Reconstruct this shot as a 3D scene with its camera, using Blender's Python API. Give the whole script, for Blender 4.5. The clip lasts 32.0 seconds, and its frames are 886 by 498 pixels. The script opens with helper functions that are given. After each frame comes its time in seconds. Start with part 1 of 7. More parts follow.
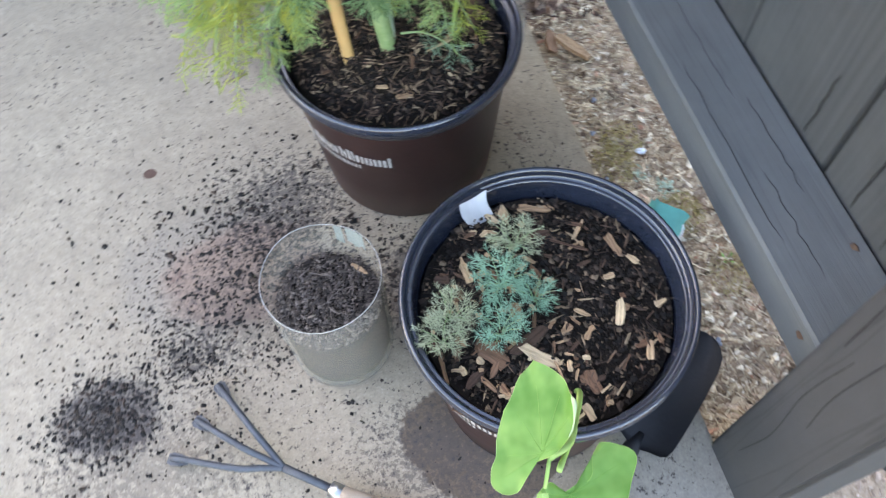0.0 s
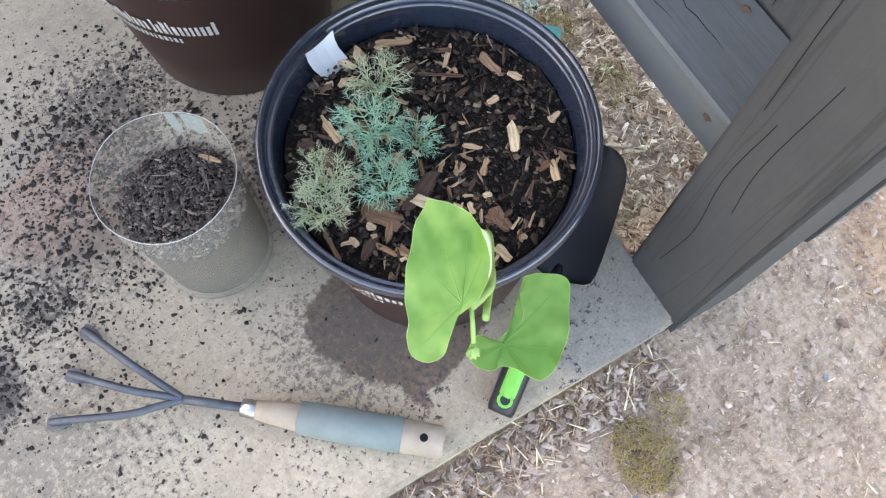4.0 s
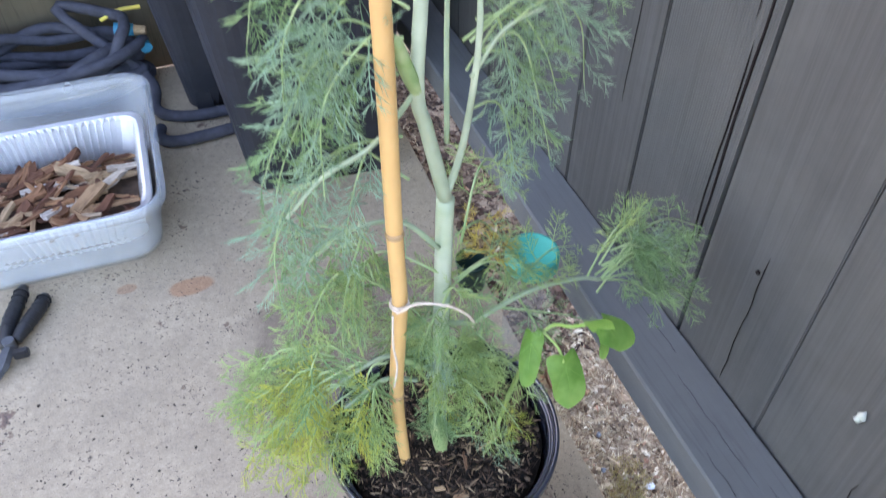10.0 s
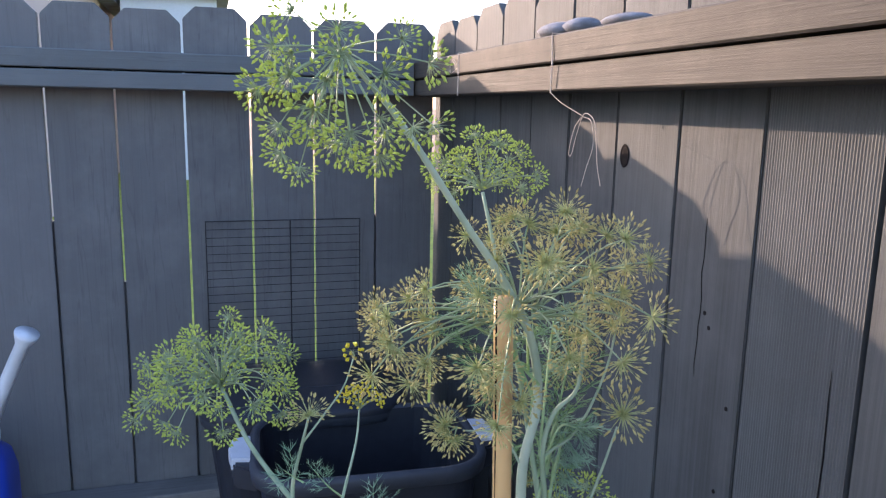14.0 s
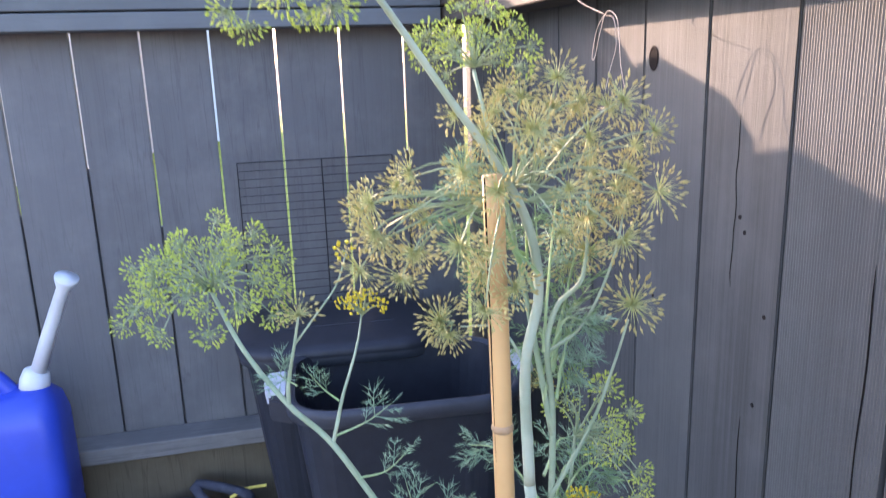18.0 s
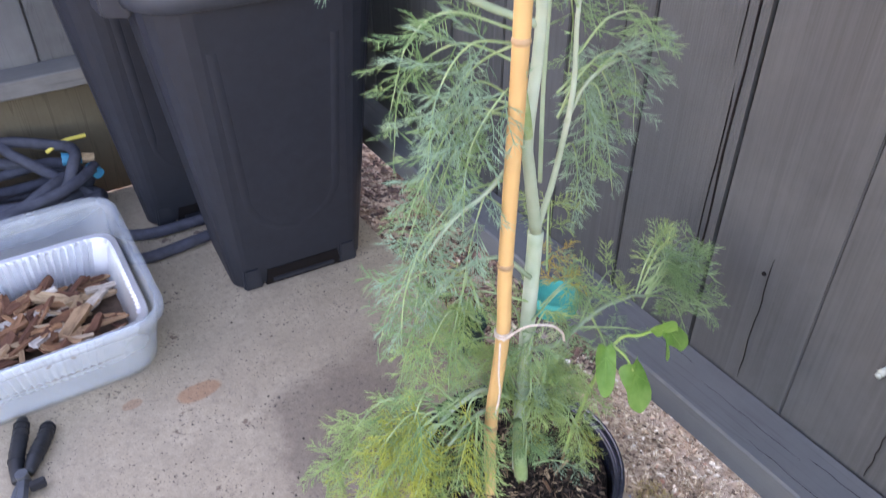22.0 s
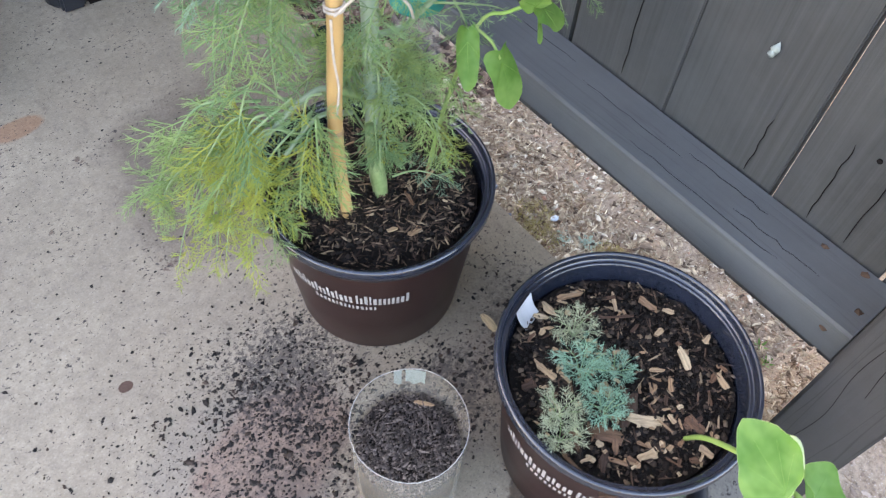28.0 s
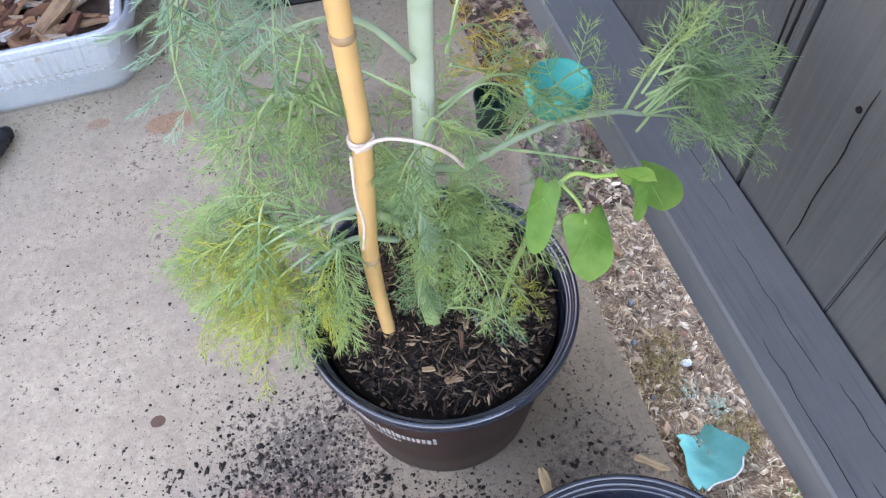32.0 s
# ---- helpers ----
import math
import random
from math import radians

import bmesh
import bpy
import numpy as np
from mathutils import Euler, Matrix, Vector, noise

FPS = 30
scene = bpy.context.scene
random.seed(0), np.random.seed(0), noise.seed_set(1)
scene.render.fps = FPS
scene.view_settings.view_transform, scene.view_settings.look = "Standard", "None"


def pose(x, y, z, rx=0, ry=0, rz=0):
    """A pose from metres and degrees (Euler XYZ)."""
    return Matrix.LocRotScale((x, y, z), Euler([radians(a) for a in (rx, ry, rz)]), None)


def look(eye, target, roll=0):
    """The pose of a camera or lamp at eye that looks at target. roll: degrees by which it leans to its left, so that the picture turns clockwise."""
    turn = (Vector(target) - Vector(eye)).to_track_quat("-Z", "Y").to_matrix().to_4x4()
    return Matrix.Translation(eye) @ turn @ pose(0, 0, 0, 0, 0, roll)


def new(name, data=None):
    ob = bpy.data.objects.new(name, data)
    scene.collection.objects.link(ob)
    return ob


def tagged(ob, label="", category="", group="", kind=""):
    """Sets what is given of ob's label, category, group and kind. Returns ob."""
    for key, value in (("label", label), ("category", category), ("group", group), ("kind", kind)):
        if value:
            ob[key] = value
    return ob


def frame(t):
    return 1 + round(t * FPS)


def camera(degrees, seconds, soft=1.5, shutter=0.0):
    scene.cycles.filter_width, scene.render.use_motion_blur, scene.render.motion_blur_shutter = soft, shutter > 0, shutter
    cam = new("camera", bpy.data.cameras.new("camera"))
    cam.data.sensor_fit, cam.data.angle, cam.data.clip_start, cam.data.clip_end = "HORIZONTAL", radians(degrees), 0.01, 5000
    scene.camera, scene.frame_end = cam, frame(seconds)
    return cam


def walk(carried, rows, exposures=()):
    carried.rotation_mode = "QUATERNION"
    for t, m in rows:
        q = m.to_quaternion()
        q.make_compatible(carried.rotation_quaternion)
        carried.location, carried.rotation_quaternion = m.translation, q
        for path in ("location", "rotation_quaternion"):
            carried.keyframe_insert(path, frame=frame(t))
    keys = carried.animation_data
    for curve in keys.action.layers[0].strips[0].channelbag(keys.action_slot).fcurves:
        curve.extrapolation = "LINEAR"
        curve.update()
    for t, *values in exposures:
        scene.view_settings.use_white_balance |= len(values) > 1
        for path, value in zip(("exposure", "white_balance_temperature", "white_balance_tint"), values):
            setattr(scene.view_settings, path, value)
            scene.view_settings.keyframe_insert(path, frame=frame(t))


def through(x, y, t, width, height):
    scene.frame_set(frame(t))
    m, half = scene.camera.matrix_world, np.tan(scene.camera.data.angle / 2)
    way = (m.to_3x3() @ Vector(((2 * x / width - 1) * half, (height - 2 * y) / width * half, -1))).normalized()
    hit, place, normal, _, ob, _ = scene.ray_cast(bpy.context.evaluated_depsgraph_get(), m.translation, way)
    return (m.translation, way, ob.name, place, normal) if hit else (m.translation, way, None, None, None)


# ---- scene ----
cam = camera(60.7, 32.0, soft=1.2, shutter=0.5)

PATH = [
    (0, (0.0749, -0.1382, 0.7772), (0.1644, 0.2857, -0.0117), -3.58),
    (0.5, (0.0488, -0.1399, 0.7811), (0.2249, 0.2585, -0.0064), -1.69),
    (1, (0.0708, -0.1186, 0.7474), (0.2626, 0.2271, -0.0611), -0.49),
    (1.5, (0.0868, -0.1182, 0.7347), (0.2754, 0.2070, -0.0830), -0.88),
    (2, (0.0787, -0.1233, 0.7301), (0.2658, 0.1896, -0.0928), 0.44),
    (2.5, (0.0725, -0.1282, 0.7155), (0.2520, 0.1701, -0.1145), 1.14),
    (3, (0.0810, -0.1225, 0.7069), (0.2499, 0.1547, -0.1325), 1.65),
    (3.5, (0.0821, -0.1209, 0.6952), (0.2431, 0.1424, -0.1503), 1.77),
    (4, (0.0852, -0.1264, 0.6883), (0.2449, 0.1352, -0.1579), 1.20),
    (4.5, (0.0898, -0.1243, 0.6902), (0.2631, 0.1334, -0.1546), 2.46),
    (6.5, (0.1090, -0.1369, 0.7039), (0.2625, 0.1338, -0.1406), -4.11),
    (7, (0.0970, -0.1360, 0.7059), (0.2561, 0.1647, -0.1273), -4.96),
    (7.5, (0.0792, -0.1045, 0.7266), (0.2558, 0.2451, -0.0837), -3.82),
    (7.7, (0.0491, -0.0740, 0.7506), (0.2527, 0.3093, -0.0378), -1.28),
    (8, (0.0422, -0.0090, 0.8010), (0.2436, 0.4019, 0.0260), -0.97),
    (8.3, (0.0270, 0.0104, 0.8065), (0.2303, 0.4550, 0.0508), -0.43),
    (9, (0.009, 0.016, 0.875), (0.478, 1.21, -0.66), -0.4),
    (10, (-0.004, -0.012, 0.948), (0.486, 1.33, -0.452), 0.3),
    (10.5, (-0.014, -0.006, 1.012), (0.505, 1.427, -0.283), 1.0),
    (11, (-0.034, -0.021, 1.074), (0.545, 1.569, 0.008), 0.3),
    (11.5, (-0.043, -0.017, 1.126), (0.582, 1.686, 0.285), 0.7),
    (12, (-0.062, -0.033, 1.168), (0.583, 1.738, 0.5), 1.5),
    (12.5, (-0.076, -0.047, 1.203), (0.564, 1.768, 0.658), 1.4),
    (13, (-0.086, -0.059, 1.219), (0.537, 1.788, 0.772), 1.1),
    (13.5, (-0.092, -0.065, 1.216), (0.515, 1.803, 0.839), 1.4),
    (14, (-0.092, -0.065, 1.222), (0.497, 1.812, 0.859), 1.2),
    (14.5, (-0.088, -0.059, 1.22), (0.487, 1.824, 0.872), 1.2),
    (16.5, (-0.077, -0.069, 1.214), (0.43, 1.838, 0.889), -0.5),
    (17, (-0.062, -0.064, 1.198), (0.43, 1.841, 0.841), -1.0),
    (17.5, (-0.056, -0.061, 1.182), (0.419, 1.839, 0.78), -1.4),
    (18, (-0.041, -0.049, 1.167), (0.404, 1.841, 0.685), -1.8),
    (18.5, (-0.01, -0.023, 1.134), (0.385, 1.85, 0.556), -2.1),
    (19, (0.03, -0.007, 1.099), (0.389, 1.844, 0.432), -2.5),
    (19.5, (0.037, -0.007, 1.062), (0.478, 1.793, 0.31), -2.6),
    (20, (-0.083, -0.008, 1.059), (0.533, 1.705, 0.231), -1.8),
    (20.3, (-0.152, -0.015, 1.064), (0.564, 1.635, 0.189), -2.4),
    (20.5, (-0.182, -0.039, 1.056), (0.583, 1.578, 0.161), -1.8),
    (21, (-0.204, -0.031, 1.032), (0.643, 1.482, 0.035), -1.7),
    (21.5, (-0.212, -0.027, 0.993), (0.639, 1.413, -0.104), -1.2),
    (22, (-0.226, -0.023, 0.958), (0.626, 1.344, -0.228), -0.1),
    (22.5, (-0.227, -0.019, 0.935), (0.623, 1.271, -0.334), 0.5),
    (23, (-0.229, -0.022, 0.917), (0.619, 1.186, -0.432), 1.2),
    (23.5, (-0.222, -0.023, 0.899), (0.613, 1.109, -0.522), 1.6),
    (24, (-0.217, -0.027, 0.883), (0.598, 1.042, -0.598), 2.0),
    (24.5, (-0.215, -0.037, 0.867), (0.571, 0.987, -0.66), 1.9),
    (25, (-0.215, -0.037, 0.866), (0.534, 0.952, -0.703), 1.3),
    (25.5, (-0.219, -0.027, 0.861), (0.507, 0.916, -0.747), 1.3),
    (27.5, (-0.184, -0.019, 0.825), (0.608, 0.838, -0.799), 4.7),
    (28, (-0.148, -0.015, 0.829), (0.647, 0.832, -0.799), 5.2),
    (28.5, (-0.099, 0.005, 0.82), (0.643, 0.861, -0.828), 5.9),
    (29, (0.029, 0.053, 0.766), (0.642, 0.935, -0.921), 4.9),
    (29.5, (0.109, 0.081, 0.74), (0.581, 0.989, -0.979), 2.6),
    (30, (0.122, 0.086, 0.745), (0.495, 1.014, -0.987), 1.0),
    (30.5, (0.117, 0.089, 0.755), (0.424, 1.06, -0.966), -0.3),
    (31, (0.09, 0.085, 0.78), (0.383, 1.1, -0.918), -0.9),
    (31.5, (0.082, 0.078, 0.805), (0.37, 1.134, -0.869), -2.0),
    (32, (0.073, 0.077, 0.812), (0.359, 1.168, -0.839), -2.5),
]
EXPOSURE = [(0, 3.6, 7200, 20), (1, 3.65, 7450, 25), (4, 3.48, 7500, 21), (7, 3.53, 7550, 21), (9, 3.6, 7250, 21), (10, 3.65, 7050, 26), (11, 4, 6900, 36), (12, 3.65, 6700, 38), (13, 2.5, 6150, 29), (14, 2.27, 5750, 25), (16.5, 2.48, 5900, 24), (18.5, 3.28, 6100, 32), (19, 3.4, 6300, 26), (20, 3.6, 6750, 34), (20.5, 3.82, 6800, 35), (21, 3.84, 6800, 37), (22, 3.55, 7350, 34), (23, 3.5, 7750, 32), (25, 3.35, 7750, 26), (28, 3.47, 7350, 24), (29, 3.66, 7350, 26), (30, 3.76, 7250, 26), (31, 3.7, 7250, 30), (32, 3.7, 7250, 29)]
walk(cam, [(t, look(e, g, r)) for t, e, g, r in PATH], EXPOSURE)

# ---- daylight: low sun from behind the far fence, open sky ----
SUN = Vector((1.80, -3.40, -1.0)).normalized()
world = bpy.data.worlds.new("sky")
scene.world = world
world.use_nodes = True
wn = world.node_tree.nodes
sky = wn.new("ShaderNodeTexSky")
sky.sky_type = "NISHITA"
sky.sun_disc = False
sky.sun_elevation = math.asin(-SUN.z)
sky.sun_rotation = math.atan2(-SUN.x, -SUN.y)
sky.dust_density = 2.0
world.node_tree.links.new(sky.outputs[0], wn["Background"].inputs[0])
wn["Background"].inputs[1].default_value = 0.145
sun = new("sun", bpy.data.lights.new("sun", "SUN"))
sun.data.energy, sun.data.angle, sun.data.color = 1.9, radians(0.4), (1.0, 0.72, 0.44)
sun.rotation_mode = "QUATERNION"
sun.rotation_quaternion = SUN.to_track_quat("-Z", "Y")

# ---- materials ----


class Mat:
    """A node material put together step by step."""

    def __init__(self, name, rough=0.8, spec=0.4, metal=0.0):
        self.m = bpy.data.materials.new(name)
        self.m.use_nodes = True
        self.t = self.m.node_tree
        self.b = self.t.nodes["Principled BSDF"]
        self.b.inputs["Roughness"].default_value = rough
        self.b.inputs["Specular IOR Level"].default_value = spec
        self.b.inputs["Metallic"].default_value = metal
        self.co = None

    def node(self, kind, **values):
        n = self.t.nodes.new(kind)
        for key, value in values.items():
            n.inputs[key.replace("_", " ")].default_value = value
        return n

    def link(self, a, b):
        self.t.links.new(a, b)

    def coords(self, world=False, scale=(1, 1, 1)):
        src = self.node("ShaderNodeNewGeometry").outputs["Position"] if world else self.node("ShaderNodeTexCoord").outputs["Object"]
        m = self.node("ShaderNodeMapping")
        m.inputs["Scale"].default_value = scale
        self.link(src, m.inputs[0])
        return m.outputs[0]

    def noise(self, co, scale, detail=5, rough=0.6):
        n = self.node("ShaderNodeTexNoise", Scale=scale, Detail=detail, Roughness=rough)
        self.link(co, n.inputs["Vector"])
        return n.outputs["Fac"]

    def ramp(self, fac, stops):
        n = self.node("ShaderNodeValToRGB")
        el = n.color_ramp.elements
        while len(el) < len(stops):
            el.new(0.5)
        for e, (p, c) in zip(el, stops):
            e.position, e.color = p, (*c, 1) if len(c) == 3 else c
        self.link(fac, n.inputs[0])
        return n.outputs[0]

    def mix(self, fac, a, b, mode="MIX"):
        n = self.t.nodes.new("ShaderNodeMix")
        n.data_type, n.blend_type = "RGBA", mode
        for sock, value in ((n.inputs[0], fac), (n.inputs[6], a), (n.inputs[7], b)):
            if isinstance(value, (int, float)):
                sock.default_value = value
            elif isinstance(value, tuple):
                sock.default_value = (*value, 1)
            else:
                self.link(value, sock)
        return n.outputs[2]

    def maths(self, op, a, b=0.0, clamp=False):
        n = self.t.nodes.new("ShaderNodeMath")
        n.operation, n.use_clamp = op, clamp
        for sock, value in zip(n.inputs, (a, b)):
            if isinstance(value, (int, float)):
                sock.default_value = value
            else:
                self.link(value, sock)
        return n.outputs[0]

    def random(self, island=False):
        return self.node("ShaderNodeNewGeometry").outputs["Random Per Island"] if island else self.node("ShaderNodeObjectInfo").outputs["Random"]

    def colour(self, c):
        if isinstance(c, tuple):
            self.b.inputs["Base Color"].default_value = (*c, 1)
        else:
            self.link(c, self.b.inputs["Base Color"])
        return self

    def bump(self, fac, strength, distance=0.002):
        n = self.node("ShaderNodeBump", Strength=strength, Distance=distance)
        self.link(fac, n.inputs["Height"])
        old = self.b.inputs["Normal"].links
        if old:
            self.link(old[0].from_socket, n.inputs["Normal"])
        self.link(n.outputs[0], self.b.inputs["Normal"])
        return self


def plain(name, colour, rough=0.6, spec=0.4, metal=0.0, vary=0.25, scale=30.0, bump=0.15, island=False, spread=0.0, world=False):
    """Colour with mottling at two scales, fine relief, and a shift from piece to piece."""
    m = Mat(name, rough, spec, metal)
    co = m.coords(world)
    big, fine = m.noise(co, scale, 3), m.noise(co, scale * 9, 4)
    lo, hi = tuple(c * (1 - vary) for c in colour), tuple(min(1, c * (1 + vary)) for c in colour)
    c = m.mix(m.ramp(big, ((0.3, (0, 0, 0)), (0.7, (1, 1, 1)))), lo, hi)
    c = m.mix(0.35, c, m.mix(fine, lo, hi))
    if spread:
        r = m.random(island)
        c = m.mix(r, m.mix(spread, c, (0.02, 0.015, 0.01)), m.mix(spread * 0.5, c, tuple(min(1, k * 1.9) for k in colour)))
    m.colour(c)
    if bump:
        m.bump(fine, bump)
    return m.m


def pieces(name, stops, rough=0.85, spec=0.25, island=True, scale=60.0, bump=0.3, stretch=(1, 1, 1)):
    """One colour a piece, drawn from the stops, with grain over it."""
    m = Mat(name, rough, spec)
    co = m.coords(False, stretch)
    c = m.ramp(m.random(island), stops)
    n = m.noise(co, scale, 5)
    c = m.mix(m.ramp(n, ((0.35, (0.55, 0.55, 0.55)), (0.65, (1.15, 1.15, 1.15)))), (0, 0, 0), c)
    m.colour(c).bump(n, bump)
    return m.m


def leafy(name, colour, tip, rough=0.55, through=0.35, scale=20.0, island=False, each=False):
    """Thin plant tissue that lets some light through."""
    m = Mat(name, rough, 0.3)
    co = m.coords()
    n = m.noise(co, scale, 3)
    c = m.mix(m.ramp(n, ((0.35, (0, 0, 0)), (0.65, (1, 1, 1)))), colour, tip)
    if island:
        c = m.mix(m.ramp(m.random(True), ((0.0, (0, 0, 0)), (1.0, (0.6, 0.6, 0.6)))), c, tip)
    if each:
        c = m.mix(m.ramp(m.random(), ((0.0, (0, 0, 0)), (1.0, (0.7, 0.7, 0.7)))), c, tip)
    m.colour(c)
    tr = m.node("ShaderNodeBsdfTranslucent")
    m.link(c, tr.inputs[0])
    mixer = m.node("ShaderNodeMixShader")
    mixer.inputs[0].default_value = through
    m.link(m.b.outputs[0], mixer.inputs[1])
    m.link(tr.outputs[0], mixer.inputs[2])
    m.link(mixer.outputs[0], m.t.nodes["Material Output"].inputs[0])
    return m.m


def concrete_material():
    m = Mat("patio_concrete", 0.88, 0.25)
    co = m.coords(True)
    big, mid, fine, grit = m.noise(co, 2.2, 4), m.noise(co, 11, 6, 0.65), m.noise(co, 60, 5), m.noise(co, 420, 3)
    c = m.mix(m.ramp(big, ((0.35, (0, 0, 0)), (0.65, (1, 1, 1)))), (0.43, 0.340, 0.238), (0.52, 0.422, 0.302))
    c = m.mix(m.ramp(mid, ((0.40, (0.38, 0.38, 0.38)), (0.6, (0, 0, 0)))), c, (0.30, 0.24, 0.175))
    c = m.mix(m.ramp(fine, ((0.32, (0.30, 0.30, 0.30)), (0.46, (0, 0, 0)))), c, (0.22, 0.175, 0.14))
    c = m.mix(m.ramp(grit, ((0.58, (0, 0, 0)), (0.66, (0.4, 0.4, 0.4)))), c, (0.60, 0.52, 0.42))
    c = m.mix(m.ramp(m.noise(co, 260, 3), ((0.28, (0.5, 0.5, 0.5)), (0.36, (0, 0, 0)))), c, (0.15, 0.12, 0.10))
    # damp and rusty patches left by pots and spills
    for x, y, rx, ry, tone, amount in (
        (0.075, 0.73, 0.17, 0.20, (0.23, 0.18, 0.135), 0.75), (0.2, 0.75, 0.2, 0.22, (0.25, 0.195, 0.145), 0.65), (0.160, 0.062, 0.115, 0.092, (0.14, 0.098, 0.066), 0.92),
        (0.19, 0.22, 0.17, 0.10, (0.27, 0.215, 0.17), 0.55), (0.30, 0.30, 0.14, 0.22, (0.33, 0.26, 0.19), 0.45), (-0.09, 0.33, 0.16, 0.11, (0.30, 0.25, 0.205), 0.35),
        (-0.105, 0.955, 0.05, 0.025, (0.42, 0.22, 0.12), 0.75), (-0.21, 0.985, 0.022, 0.014, (0.36, 0.2, 0.12), 0.6), (-0.163, 0.485, 0.011, 0.009, (0.13, 0.07, 0.05), 0.95),
        (-0.232, 0.182, 0.07, 0.05, (0.17, 0.14, 0.12), 0.75), (0.25, 0.3, 0.12, 0.08, (0.30, 0.25, 0.20), 0.4), (0.32, -0.03, 0.09, 0.10, (0.25, 0.235, 0.21), 0.7), (-0.065, 0.315, 0.115, 0.085, (0.34, 0.20, 0.145), 0.55),
    ):
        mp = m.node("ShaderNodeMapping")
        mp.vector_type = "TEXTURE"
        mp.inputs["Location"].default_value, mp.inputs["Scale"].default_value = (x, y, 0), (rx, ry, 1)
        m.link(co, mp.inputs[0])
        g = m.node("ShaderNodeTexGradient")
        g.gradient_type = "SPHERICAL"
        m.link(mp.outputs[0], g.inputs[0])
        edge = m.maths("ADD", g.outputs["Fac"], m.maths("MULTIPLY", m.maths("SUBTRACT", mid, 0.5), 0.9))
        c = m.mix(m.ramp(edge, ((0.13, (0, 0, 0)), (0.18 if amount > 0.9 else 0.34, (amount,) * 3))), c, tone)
    pits = m.noise(co, 330, 4, 0.7)
    c = m.mix(1.0, c, m.ramp(pits, ((0.36, (0.80, 0.80, 0.80)), (0.62, (1.0, 1.0, 1.0)))), "MULTIPLY")
    c = m.mix(1.0, c, m.ramp(m.noise(co, 95, 4, 0.7), ((0.35, (0.84, 0.84, 0.84)), (0.6, (1.0, 1.0, 1.0)))), "MULTIPLY")
    # dusty soil trodden into the surface
    speck = m.noise(co, 150, 6, 0.75)
    for x, y, rx, ry, amount in ((0.0, 0.39, 0.15, 0.13, 0.85), (-0.07, 0.26, 0.17, 0.12, 0.5), (-0.232, 0.182, 0.085, 0.07, 0.8), (-0.144, 0.221, 0.06, 0.05, 0.7), (0.13, 0.25, 0.14, 0.09, 0.75), (0.11, 0.05, 0.16, 0.11, 0.7), (-0.2, 0.1, 0.2, 0.2, 0.5), (0.27, 0.27, 0.12, 0.12, 0.5)):
        mp = m.node("ShaderNodeMapping")
        mp.vector_type = "TEXTURE"
        mp.inputs["Location"].default_value, mp.inputs["Scale"].default_value = (x, y, 0), (rx, ry, 1)
        m.link(co, mp.inputs[0])
        g = m.node("ShaderNodeTexGradient")
        g.gradient_type = "SPHERICAL"
        m.link(mp.outputs[0], g.inputs[0])
        edge = m.maths("ADD", m.maths("MULTIPLY", g.outputs["Fac"], 0.55), m.maths("ADD", m.maths("MULTIPLY", m.maths("SUBTRACT", mid, 0.5), 0.8), m.maths("MULTIPLY", m.maths("SUBTRACT", speck, 0.5), 2.6)))
        c = m.mix(m.ramp(edge, ((0.27, (0, 0, 0)), (0.37, (amount * 0.85,) * 3))), c, (0.075, 0.062, 0.055))
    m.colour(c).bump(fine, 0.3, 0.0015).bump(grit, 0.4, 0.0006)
    return m.m


def dirt_material():
    m = Mat("dry_dirt", 0.95, 0.15)
    co = m.coords(True)
    big, mid, fine, grit = m.noise(co, 4.5, 4), m.noise(co, 24, 5, 0.65), m.noise(co, 130, 5, 0.7), m.noise(co, 420, 3)
    c = m.mix(m.ramp(mid, ((0.32, (0, 0, 0)), (0.68, (1, 1, 1)))), (0.35, 0.245, 0.165), (0.54, 0.395, 0.28))
    c = m.mix(m.ramp(big, ((0.52, (0, 0, 0)), (0.62, (0.7, 0.7, 0.7)))), c, (0.50, 0.30, 0.175))
    c = m.mix(1.0, c, m.ramp(fine, ((0.34, (0.5, 0.5, 0.5)), (0.6, (1.0, 1.0, 1.0)))), "MULTIPLY")
    c = m.mix(m.ramp(grit, ((0.60, (0, 0, 0)), (0.68, (0.7, 0.7, 0.7)))), c, (0.66, 0.57, 0.47))
    m.colour(c).bump(fine, 0.8, 0.003).bump(grit, 0.5, 0.001)
    return m.m


